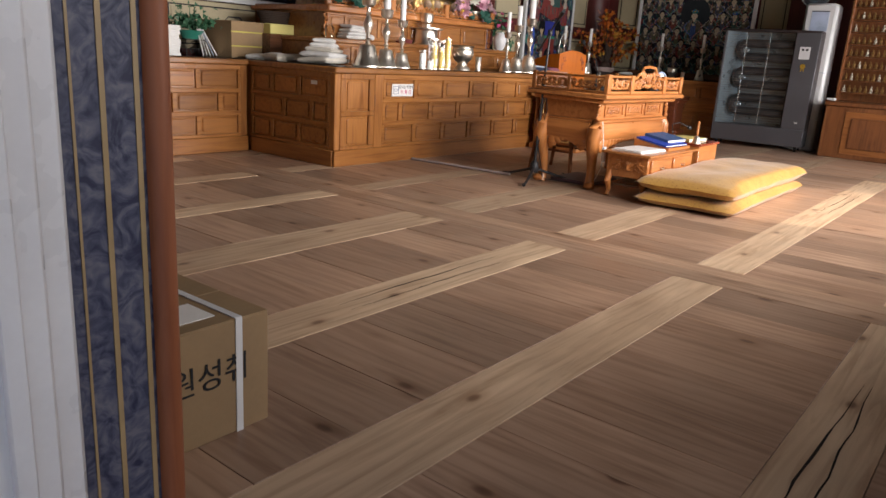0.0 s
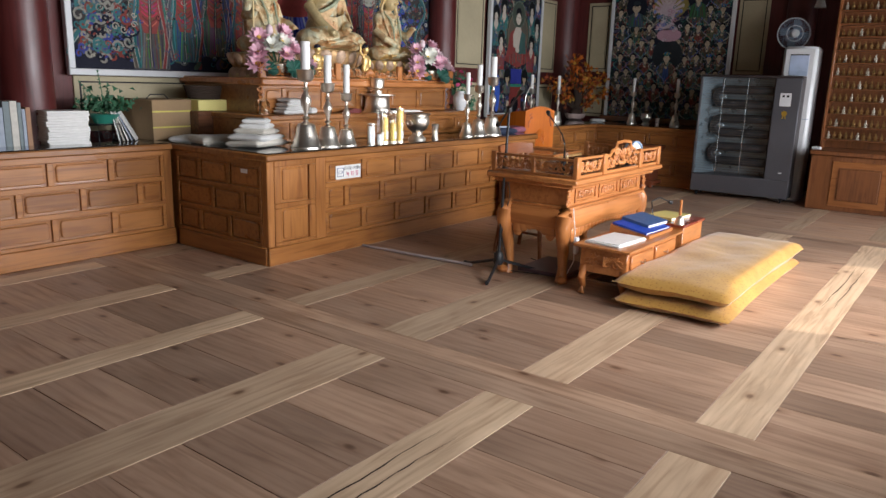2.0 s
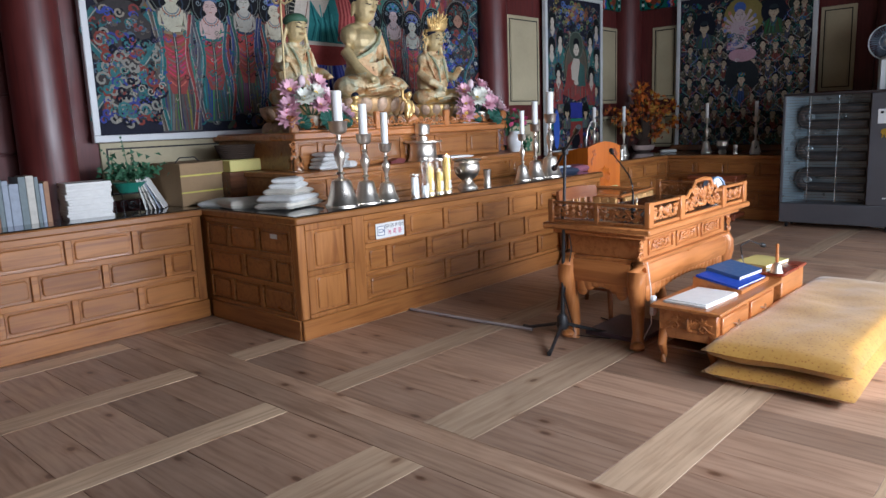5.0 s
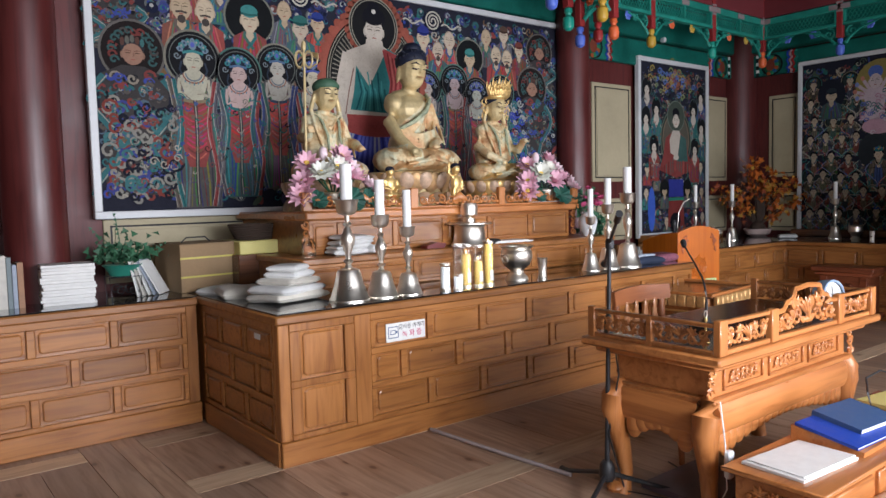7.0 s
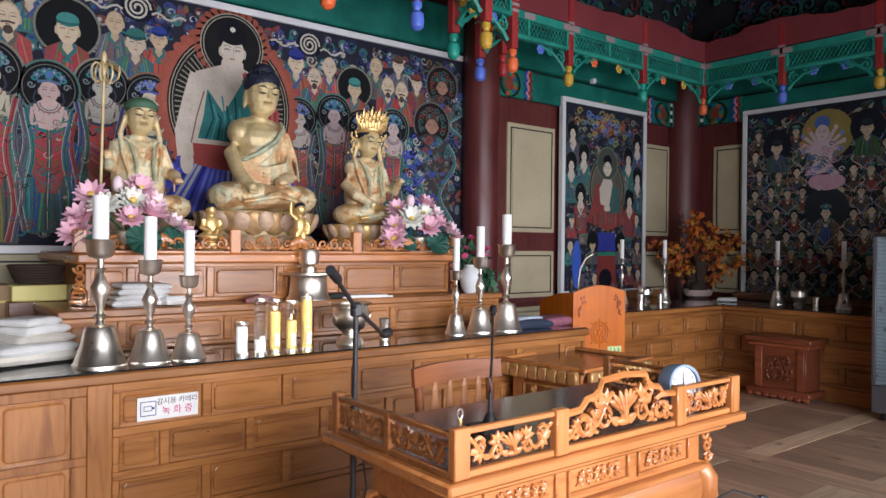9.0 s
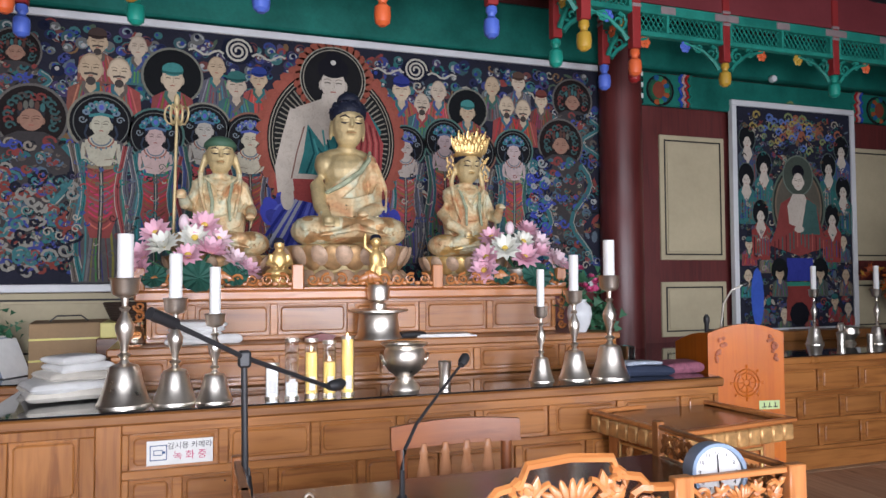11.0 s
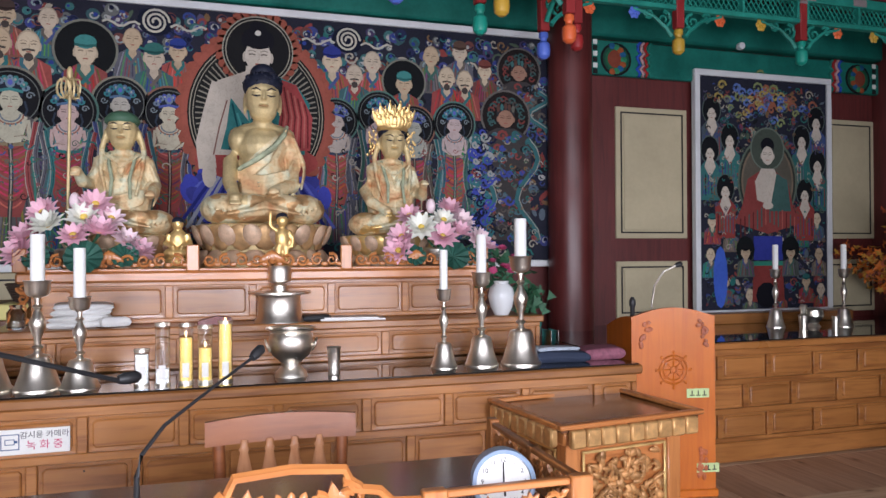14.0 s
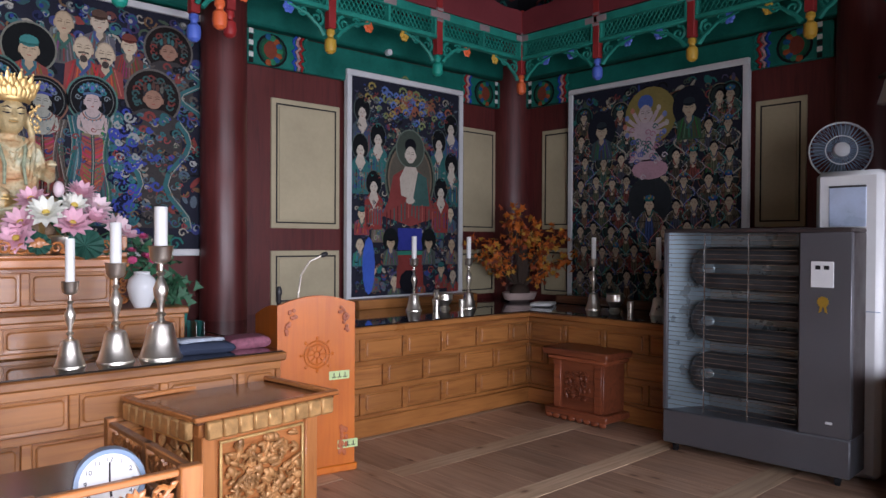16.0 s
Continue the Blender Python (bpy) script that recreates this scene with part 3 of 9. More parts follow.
class Canvas(Build):
    heads = ()

    def free(self, x, z, r):
        return all(math.hypot(x - a, z + 0.15 * c - b) > c * 0.85 + r for a, b, c in self.heads)

    def blob(self, x, z, rx, rz, layer, col, n=14, a0=0.0, a1=2 * math.pi, tilt=0.0):
        self.col = col
        pts = []
        full = a1 - a0 > 6.2
        for k in range(n if full else n + 1):
            a = a0 + (a1 - a0) * k / n
            u, w_ = rx * math.cos(a), rz * math.sin(a)
            pts.append((x + u * math.cos(tilt) - w_ * math.sin(tilt), -0.0007 * layer - 0.012, z + u * math.sin(tilt) + w_ * math.cos(tilt)))
        self.add(pts, [tuple(range(len(pts)))])

    def stroke(self, pts, wd, layer, col):
        self.col = col
        v, f = [], []
        for i, (x, z) in enumerate(pts):
            p, q = pts[max(0, i - 1)], pts[min(len(pts) - 1, i + 1)]
            dx, dz = q[0] - p[0], q[1] - p[1]
            l = math.hypot(dx, dz) or 1
            for s in (-1, 1):
                v.append((x - s * wd * dz / l, -0.0007 * layer - 0.012, z + s * wd * dx / l))
        for i in range(len(pts) - 1):
            f.append((2 * i, 2 * i + 1, 2 * i + 3, 2 * i + 2))
        self.add(v, f)

    def curl(self, x, z, r, layer, col, wd, turns=1.6, flip=1, n=18):
        self.stroke([(x + r * (1 - 0.85 * i / n) * math.cos(flip * 2 * math.pi * turns * i / n), z + r * (1 - 0.85 * i / n) * math.sin(flip * 2 * math.pi * turns * i / n)) for i in range(n + 1)], wd, layer, col)

    def saint(self, x, z, s, layer, drop=2.6, crown=0.0, rnd=random, halo=True, robes=ROBES, face=1.0):
        """A plain robed shape with a round halo."""
        self.heads.append((x, z, s))
        if halo:
            self.blob(x, z, s * 1.08, s * 1.08, layer, rnd.choice([(0.2, 0.18, 0.12), (0.04, 0.13, 0.11), (0.17, 0.07, 0.05)]), 24)
            self.blob(x, z, s * 1.0, s * 1.0, layer + 0.4, (0.014, 0.017, 0.018), 24)
            self.blob(x, z, s * 0.84, s * 0.84, layer + 0.5, (0.025, 0.035, 0.035), 24)
        c1, c2 = rnd.choice(robes), rnd.choice(robes)
        d = s * drop
        y = -0.0007 * (layer + 1) - 0.012
        top = z - s * 0.42
        self.col = c1
        w1, w2 = rnd.uniform(0.8, 1.0), rnd.uniform(0.65, 0.9)
        edge = [(x - s * 0.22, top), (x - s * 0.7, top - s * 0.26), (x - s * w1, top - d * 0.4), (x - s * 0.75, top - d * 0.6), (x - s * w2, top - d), (x + s * w2, top - d), (x + s * 0.75, top - d * 0.6), (x + s * w1, top - d * 0.4), (x + s * 0.7, top - s * 0.26), (x + s * 0.22, top)]
        self.add([(a, y, b) for a, b in edge], [tuple(range(10))])
        self.stroke(edge, s * 0.022, layer + 1.25, rnd.choice([(0.4, 0.36, 0.28), (0.3, 0.24, 0.16), (0.05, 0.2, 0.2)]))
        # long folds in lighter and darker shades of the robe
        for k in range(13):
            u = -0.85 + 1.7 * k / 12 + rnd.uniform(-0.05, 0.05)
            f = rnd.choice((0.3, 0.35, 0.5, 1.5, 1.9))
            self.stroke([(x + s * (u * (0.55 + 0.45 * i / 6) + 0.1 * math.sin(1.1 * i + k)), top - s * 0.3 - (d - s * 0.35) * i / 6) for i in range(7)], s * rnd.uniform(0.012, 0.04), layer + 1.3 + 0.02 * k, tuple(min(0.6, c * f + 0.004) for c in c1))
        # skirt in a second colour with its own folds and a pale hem
        c3 = rnd.choice(robes)
        sk = [(x - s * 0.62, top - d * 0.52), (x - s * w2 * 0.95, top - d * 0.97), (x + s * w2 * 0.95, top - d * 0.97), (x + s * 0.62, top - d * 0.52)]
        self.col = c3
        self.add([(a, y - 0.00045, b) for a, b in sk], [(0, 1, 2, 3)])
        for k in range(9):
            u = -0.85 + 1.7 * k / 8
            self.stroke([(x + s * (u * (0.6 + 0.06 * i) + 0.07 * math.sin(1.4 * i + k)), top - d * (0.54 + 0.084 * i)) for i in range(6)], s * rnd.uniform(0.015, 0.045), layer + 1.66 + 0.004 * k, tuple(min(0.55, c * rnd.choice((0.35, 0.5, 1.7, 2.2)) + 0.005) for c in c3))
        self.stroke([(x + s * w2 * (-0.95 + 1.9 * i / 8), top - d * 0.95 + s * 0.05 * math.sin(2.2 * i)) for i in range(9)], s * 0.03, layer + 1.705, (0.34, 0.3, 0.24))
        # inner robe, collar bands and sash
        self.blob(x, top - d * 0.55, s * 0.36, d * 0.42, layer + 1.7, c2, 14)
        for k in range(5):
            self.stroke([(x + s * (0.13 * (k - 2) + 0.04 * math.sin(i + k)), top - d * (0.3 + 0.13 * i)) for i in range(5)], s * 0.018, layer + 1.8 + 0.02 * k, tuple(min(0.6, c * (0.4 if k % 2 else 1.8)) for c in c2))
        self.blob(x, top - s * 0.2, s * 0.34, s * 0.42, layer + 2.0, tuple(c * 0.8 for c in SKIN), 12)
        self.stroke([(x + s * 0.3 * math.cos(a), top - s * 0.15 + s * 0.25 * math.sin(a)) for a in [math.pi + math.pi * i / 8 for i in range(9)]], s * 0.025, layer + 2.1, (0.16, 0.1, 0.06))
        # drifting scarf
        for q in (-1, 1):
            self.stroke([(x + q * s * (0.6 + 0.55 * math.sin(0.75 * i)), top - s * 0.3 - d * 0.13 * i) for i in range(8)], s * 0.07, layer + 2.32 + 0.02 * q, rnd.choice([(0.03, 0.19, 0.18), (0.06, 0.1, 0.3), (0.24, 0.05, 0.05), (0.13, 0.12, 0.17), (0.36, 0.33, 0.27)]))
            self.stroke([(x + q * s * (0.6 + 0.55 * math.sin(0.75 * i)), top - s * 0.3 - d * 0.13 * i) for i in range(8)], s * 0.014, layer + 2.42 + 0.02 * q, (0.42, 0.4, 0.34))
        for q in (-1, 1):
            self.stroke([(x + q * s * 0.3, top + s * 0.02), (x + q * s * 0.2, top - s * 0.35), (x - q * s * 0.12, top - s * 0.75)], s * 0.06, layer + 2.2 + 0.03 * q, rnd.choice(TINTS))
            self.stroke([(x + q * s * 0.75, top - s * 0.3), (x + q * s * 0.9, top - s * 0.9), (x + q * s * 0.25, top - s * 0.85)], s * 0.05, layer + 2.35, tuple(c * 0.4 for c in c1))
            self.stroke([(x + q * s * 0.8, top - s * 0.6), (x + q * s * 1.0, top - s * 1.4), (x + q * s * 0.8, top - d * 0.9), (x + q * s * 0.95, top - d)], s * 0.045, layer + 2.3, rnd.choice(TINTS))
        self.blob(x, top - s * 0.72, s * 0.17, s * 0.15, layer + 2.6, tuple(c * 0.9 for c in SKIN), 9)
        k = rnd.uniform(0.8, 1.1) * face
        self.blob(x, z + s * 0.14, s * 0.44, s * 0.47, layer + 2.8, HAIR)
        for q in (-1, 1):
            self.blob(x + q * s * 0.36, z - s * 0.12, s * 0.05, s * 0.17, layer + 3.0, tuple(c * 0.8 * k for c in SKIN), 7)
        self.blob(x, z - s * 0.08, s * 0.34, s * 0.43, layer + 3.2, tuple(c * k for c in SKIN), 18)
        if crown:
            self.blob(x, z + s * 0.42, s * 0.42, s * 0.24, layer + 3.4, rnd.choice([(0.03, 0.08, 0.27), (0.02, 0.14, 0.14), (0.05, 0.05, 0.09), (0.04, 0.12, 0.2)]), 12)
            for k in range(7):
                self.blob(x + s * 0.13 * (k - 3), z + s * (0.64 - 0.05 * abs(k - 3)), s * 0.055, s * 0.13, layer + 3.5, rnd.choice([(0.3, 0.23, 0.1), (0.05, 0.14, 0.36), (0.04, 0.22, 0.2)]), 6)
            self.blob(x, z + s * 0.45, s * 0.08, s * 0.09, layer + 3.7, (0.42, 0.28, 0.1), 8)
        for q in (-1, 1):
            self.stroke([(x + q * s * 0.06, z - s * 0.03), (x + q * s * 0.21, z - s * 0.01)], s * 0.02, layer + 3.9, (0.06, 0.04, 0.035))
            self.stroke([(x + q * s * 0.05, z + s * 0.07), (x + q * s * 0.22, z + s * 0.1)], s * 0.013, layer + 3.9, (0.12, 0.08, 0.06))
        self.stroke([(x, z), (x + s * 0.03, z - s * 0.16), (x - s * 0.02, z - s * 0.17)], s * 0.01, layer + 3.9, (0.3, 0.2, 0.13))
        self.stroke([(x - s * 0.07, z - s * 0.28), (x + s * 0.07, z - s * 0.28)], s * 0.025, layer + 3.9, (0.36, 0.08, 0.06))

    def wrap(self, edge, layer, col):
        self.col = col
        self.add([(a, -0.0007 * layer - 0.012, b) for a, b in edge], [tuple(range(len(edge)))])

    def face(self, x, z, w_, h, layer, tone):
        """An oval face with drawn brows, lids, nose and lips."""
        for q in (-1, 1):
            self.blob(x + q * w_ * 1.02, z - h * 0.08, w_ * 0.16, h * 0.34, layer, tuple(c * 0.82 for c in tone), 7)
        self.blob(x, z, w_, h, layer + 0.15, tone, 18)
        dk = tuple(c * 0.3 for c in tone)
        for q in (-1, 1):
            self.stroke([(x + q * w_ * 0.2, z + h * 0.08), (x + q * w_ * 0.45, z + h * 0.12), (x + q * w_ * 0.7, z + h * 0.09)], h * 0.04, layer + 0.3, dk)
            self.stroke([(x + q * w_ * 0.16, z + h * 0.26), (x + q * w_ * 0.45, z + h * 0.36), (x + q * w_ * 0.76, z + h * 0.3)], h * 0.022, layer + 0.3, dk)
        self.stroke([(x + w_ * 0.05, z + h * 0.2), (x + w_ * 0.09, z - h * 0.22), (x - w_ * 0.1, z - h * 0.24)], h * 0.018, layer + 0.3, tuple(c * 0.5 for c in tone))
        self.stroke([(x - w_ * 0.22, z - h * 0.5), (x, z - h * 0.48), (x + w_ * 0.22, z - h * 0.5)], h * 0.04, layer + 0.3, (0.3, 0.09, 0.07))

    def bodhi(self, x, z, s, layer, drop, rnd, skirt, cape):
        """A crowned, haloed attendant: bare pale chest, wound skirt, long scarves."""
        self.heads.append((x, z, s))
        self.blob(x, z, s * 1.06, s * 1.06, layer, rnd.choice([(0.2, 0.19, 0.15), (0.08, 0.16, 0.14), (0.2, 0.1, 0.07)]), 28)
        self.blob(x, z, s * 0.98, s * 0.98, layer + 0.1, (0.012, 0.012, 0.014), 28)
        self.stroke([(x + s * 0.86 * math.cos(0.21 * i), z + s * 0.86 * math.sin(0.21 * i)) for i in range(31)], s * 0.016, layer + 0.2, (0.13, 0.14, 0.13))
        top, d = z - s * 0.42, s * drop
        w2 = rnd.uniform(0.75, 0.95)
        self.wrap([(x - s * 0.2, top), (x - s * 0.68, top - s * 0.26), (x - s * 0.88, top - d * 0.4), (x - s * w2, top - d), (x + s * w2, top - d), (x + s * 0.88, top - d * 0.4), (x + s * 0.68, top - s * 0.26), (x + s * 0.2, top)], layer + 0.5, cape)
        for k in range(12):
            u = -0.85 + 1.7 * k / 11
            self.stroke([(x + s * (u * (0.62 + 0.06 * i) + 0.06 * math.sin(1.2 * i + k)), top - s * 0.35 - (d - s * 0.4) * i / 6) for i in range(7)], s * rnd.uniform(0.015, 0.04), layer + 0.6 + 0.01 * k, tuple(min(0.5, c * rnd.choice((0.4, 0.55, 1.6, 2.0)) + 0.01) for c in cape))
        tone = tuple(c * rnd.uniform(0.78, 0.96) for c in PALE)
        self.wrap([(x - s * 0.16, top + s * 0.05), (x - s * 0.5, top - s * 0.22), (x - s * 0.44, top - s * 0.6), (x - s * 0.3, top - s * 1.1), (x + s * 0.3, top - s * 1.1), (x + s * 0.44, top - s * 0.6), (x + s * 0.5, top - s * 0.22), (x + s * 0.16, top + s * 0.05)], layer + 0.9, tone)
        g = rnd.choice((-1, 1))
        for q in (-1, 1):
            el = top - s * (0.95 if q == g else 0.8)
            self.stroke([(x + q * s * 0.5, top - s * 0.3), (x + q * s * 0.58, el), (x + q * s * 0.12, top - s * (0.72 if q == g else 1.0))], s * 0.085, layer + 1.0, tuple(c * 0.93 for c in tone))
            self.stroke([(x + q * s * 0.5, top - s * 0.42), (x + q * s * 0.45, top - s * 0.8), (x + q * s * 0.1, top - s * (0.86 if q == g else 1.1))], s * 0.012, layer + 1.05, (0.2, 0.14, 0.1))
        for r, cc in ((0.3, (0.14, 0.17, 0.2)), (0.4, (0.26, 0.11, 0.08))):
            self.stroke([(x + s * r * math.cos(a), top - s * 0.12 + s * r * 0.85 * math.sin(a)) for a in [math.pi + math.pi * i / 8 for i in range(9)]], s * 0.026, layer + 1.1, cc)
        for k in range(5):
            self.blob(x + s * 0.16 * (k - 2), top - s * (0.5 - 0.05 * abs(k - 2)), s * 0.028, s * 0.05, layer + 1.15, (0.1, 0.2, 0.24), 6)
        # skirt with hanging curved folds
        wz = top - s * 1.08
        self.wrap([(x - s * 0.4, wz), (x - s * 0.58, top - d * 0.5), (x - s * 0.3, top - d * 0.7), (x + s * 0.3, top - d * 0.7), (x + s * 0.58, top - d * 0.5), (x + s * 0.4, wz)], layer + 1.2, skirt)
        for k in range(11):
            zc = wz - (d * 0.68 - s * 1.3) * k / 11
            self.stroke([(x + s * (-0.48 + 0.096 * i) * (1 - 0.03 * k), zc - s * 0.22 * math.sin(math.pi * i / 10)) for i in range(11)], s * rnd.uniform(0.015, 0.035), layer + 1.25 + 0.004 * k, tuple(min(0.55, c * rnd.choice((0.45, 0.6, 1.5, 1.9)) + 0.01) for c in skirt))
        self.stroke([(x - s * 0.42, wz), (x, wz - s * 0.06), (x + s * 0.42, wz)], s * 0.06, layer + 1.4, rnd.choice([(0.04, 0.06, 0.1), (0.2, 0.16, 0.1), (0.03, 0.14, 0.14)]))
        self.stroke([(x + s * 0.03 * math.sin(i), wz - (d - s * 1.2) * i / 6) for i in range(7)], s * 0.07, layer + 1.42, tuple(c * 0.5 for c in cape))
        self.stroke([(x + s * 0.03 * math.sin(i), wz - (d - s * 1.2) * i / 6) for i in range(7)], s * 0.02, layer + 1.44, (0.3, 0.27, 0.22))
        for q in (-1, 1):
            for o, cc in ((0.62, rnd.choice(SCARF)), (0.86, rnd.choice(SCARF))):
                pts = [(x + q * s * (o + 0.13 * math.sin(0.9 * i + 3 * o)), top - s * 0.35 - (d - s * 0.4) * i / 9) for i in range(10)]
                self.stroke(pts, s * 0.075, layer + 1.5 + 0.05 * o + 0.02 * q, cc)
                self.stroke([(a - s * 0.075, b) for a, b in pts], s * 0.012, layer + 1.56 + 0.05 * o + 0.02 * q, (0.34, 0.32, 0.28))
                self.stroke([(a + s * 0.02, b) for a, b in pts], s * 0.012, layer + 1.56 + 0.05 * o + 0.02 * q, tuple(c * 0.4 for c in cc))
        # head, tall hair and jewelled crown
        self.blob(x, z + s * 0.2, s * 0.4, s * 0.36, layer + 1.8, (0.02, 0.025, 0.04), 14)
        self.face(x, z - s * 0.1, s * 0.31, s * 0.4, layer + 1.95, tone)
        c1, c2 = rnd.choice([((0.08, 0.14, 0.24), (0.04, 0.18, 0.2)), ((0.05, 0.2, 0.2), (0.16, 0.22, 0.28)), ((0.07, 0.09, 0.3), (0.14, 0.18, 0.24))])
        for k in range(9):
            a = math.pi * (0.08 + 0.84 * k / 8)
            self.blob(x + s * 0.48 * math.cos(a), z + s * (0.22 + 0.4 * math.sin(a)), s * 0.1, s * 0.13, layer + 2.2 + 0.01 * k, c1 if k % 2 else c2, 8, tilt=a - 1.57)
            self.blob(x + s * 0.48 * math.cos(a), z + s * (0.22 + 0.4 * math.sin(a)), s * 0.04, s * 0.05, layer + 2.32, (0.3, 0.3, 0.28) if k % 2 else (0.03, 0.05, 0.1), 6)
        self.blob(x, z + s * 0.48, s * 0.15, s * 0.17, layer + 2.35, c2, 10)
        self.blob(x, z + s * 0.5, s * 0.08, s * 0.1, layer + 2.4, (0.1, 0.12, 0.42), 8)
        self.stroke([(x - s * 0.38, z + s * 0.2), (x, z + s * 0.28), (x + s * 0.38, z + s * 0.2)], s * 0.05, layer + 2.42, c1)
        for q in (-1, 1):
            self.curl(x + q * s * 0.58, z + s * 0.08, s * 0.14, layer + 2.3, (0.17, 0.2, 0.22), s * 0.025, 1.2, q, 9)
            self.stroke([(x + q * s * 0.42, z - s * 0.1), (x + q * s * 0.5, z - s * 0.4), (x + q * s * 0.42, z - s * 0.6)], s * 0.035, layer + 2.3, (0.03, 0.04, 0.06))

    def monk(self, x, z, s, layer, rnd, robe, hat=None, beard=False):
        """A bare-headed attendant in crossed robes."""
        self.heads.append((x, z, s * 1.1))
        self.wrap([(x - s * 0.4, z - s * 0.8), (x - s * 1.35, z - s * 1.35), (x - s * 1.5, z - s * 3.4), (x + s * 1.5, z - s * 3.4), (x + s * 1.35, z - s * 1.35), (x + s * 0.4, z - s * 0.8)], layer, robe)
        for k in range(9):
            u = -1.3 + 2.6 * k / 8
            self.stroke([(x + s * u * (0.55 + 0.07 * i), z - s * (1.1 + 0.35 * i)) for i in range(7)], s * 0.05, layer + 0.1 + 0.01 * k, tuple(min(0.5, c * rnd.choice((0.4, 0.6, 1.6, 2.0)) + 0.01) for c in robe))
        tone = tuple(c * k for c, k in zip(PALE, rnd.choice(((1.0, 0.92, 0.78), (0.9, 0.78, 0.62), (0.96, 0.9, 0.82)))))
        self.wrap([(x - s * 0.3, z - s * 0.7), (x - s * 0.45, z - s * 1.15), (x, z - s * 2.0), (x + s * 0.45, z - s * 1.15), (x + s * 0.3, z - s * 0.7)], layer + 0.25, tuple(c * 0.9 for c in tone))
        for q in (-1, 1):
            self.stroke([(x + q * s * 0.4, z - s * 0.85), (x + q * s * 0.45, z - s * 1.3), (x - q * s * 0.25, z - s * 2.2)], s * 0.13, layer + 0.32 + 0.03 * q, rnd.choice(SCARF))
        self.blob(x, z + s * 0.12, s * 0.72, s * 0.92, layer + 0.45, tuple(c * 0.7 for c in tone), 16)
        self.face(x, z, s * 0.68, s * 0.92, layer + 0.5, tone)
        if hat:
            self.blob(x, z + s * 0.72, s * 0.72, s * 0.5, layer + 0.95, hat, 12)
            self.stroke([(x - s * 0.7, z + s * 0.5), (x, z + s * 0.42), (x + s * 0.7, z + s * 0.5)], s * 0.09, layer + 1.0, tuple(c * 0.5 for c in hat))
        if beard:
            self.blob(x, z - s * 0.8, s * 0.3, s * 0.3, layer + 0.95, (0.06, 0.05, 0.045), 9)
            self.stroke([(x - s * 0.4, z - s * 0.35), (x, z - s * 0.28), (x + s * 0.4, z - s * 0.35)], s * 0.07, layer + 0.95, (0.06, 0.05, 0.045))

    def king(self, x, z, s, layer, drop, rnd):
        """An armoured guardian: flaming dark halo, ruddy face, coiling bands of mail and ribbon."""
        self.heads.append((x, z, s * 0.7))
        self.blob(x, z + s * 0.1, s * 1.15, s * 1.15, layer, (0.12, 0.11, 0.1), 26)
        self.blob(x, z + s * 0.1, s * 1.06, s * 1.06, layer + 0.1, (0.018, 0.014, 0.014), 26)
        for k in range(16):
            a = math.pi * (k / 15.0) * 1.3 - 0.45
            self.curl(x + s * 0.72 * math.cos(a), z + s * (0.1 + 0.72 * math.sin(a)), s * 0.17, layer + 0.2 + 0.01 * k, rnd.choice([(0.16, 0.04, 0.035), (0.07, 0.06, 0.055), (0.04, 0.09, 0.09)]), s * 0.04, 1.0, rnd.choice((-1, 1)), 9)
        d = s * drop
        self.wrap([(x - s * 0.4, z - s * 0.4), (x - s * 1.2, z - s * 0.8), (x - s * 1.1, z - d), (x + s * 1.1, z - d), (x + s * 1.2, z - s * 0.8), (x + s * 0.4, z - s * 0.4)], layer + 0.5, (0.05, 0.045, 0.045))
        for k in range(120):
            u, v_ = rnd.uniform(-1.25, 1.25), rnd.uniform(0.6, drop)
            self.curl(x + s * u, z - s * v_, s * rnd.uniform(0.08, 0.26), layer + 0.6 + 0.006 * k, rnd.choice([(0.1, 0.085, 0.075), (0.035, 0.12, 0.13), (0.2, 0.05, 0.045), (0.05, 0.07, 0.28), (0.24, 0.21, 0.17), (0.015, 0.016, 0.02), (0.08, 0.12, 0.16)]), s * rnd.uniform(0.02, 0.07), rnd.uniform(0.4, 1.2), rnd.choice((-1, 1)), 10)
        for q in (-1, 1):
            pts = [(x + q * s * (1.0 + 0.5 * math.sin(0.8 * i)), z - s * 0.8 - (d - s * 0.8) * i / 10) for i in range(11)]
            self.stroke(pts, s * 0.12, layer + 1.5 + 0.03 * q, (0.04, 0.13, 0.14))
            self.stroke([(a + s * 0.1, b) for a, b in pts], s * 0.02, layer + 1.56 + 0.03 * q, (0.3, 0.29, 0.25))
        self.blob(x, z + s * 0.24, s * 0.42, s * 0.36, layer + 1.7, (0.03, 0.03, 0.035), 14)
        self.face(x, z, s * 0.36, s * 0.38, layer + 1.8, (0.3, 0.17, 0.12))
        for k in range(5):
            self.blob(x + s * 0.17 * (k - 2), z + s * (0.55 - 0.06 * abs(k - 2)), s * 0.08, s * 0.16, layer + 2.2, rnd.choice([(0.05, 0.14, 0.14), (0.12, 0.12, 0.1), (0.1, 0.05, 0.04)]), 7)

    def cloud(self, x, z, r, layer, rnd):
        """A round cloud knot with a pale crescent."""
        self.blob(x, z, r, r * 0.95, layer, rnd.choice(CLOUDS), 12)
        a = rnd.uniform(0, 6.28)
        self.curl(x, z, r * 0.8, layer + 0.05, rnd.choice([(0.3, 0.31, 0.3), (0.2, 0.26, 0.27), (0.012, 0.016, 0.04), (0.03, 0.14, 0.15)]), r * 0.14, 0.8, rnd.choice((-1, 1)), 9)
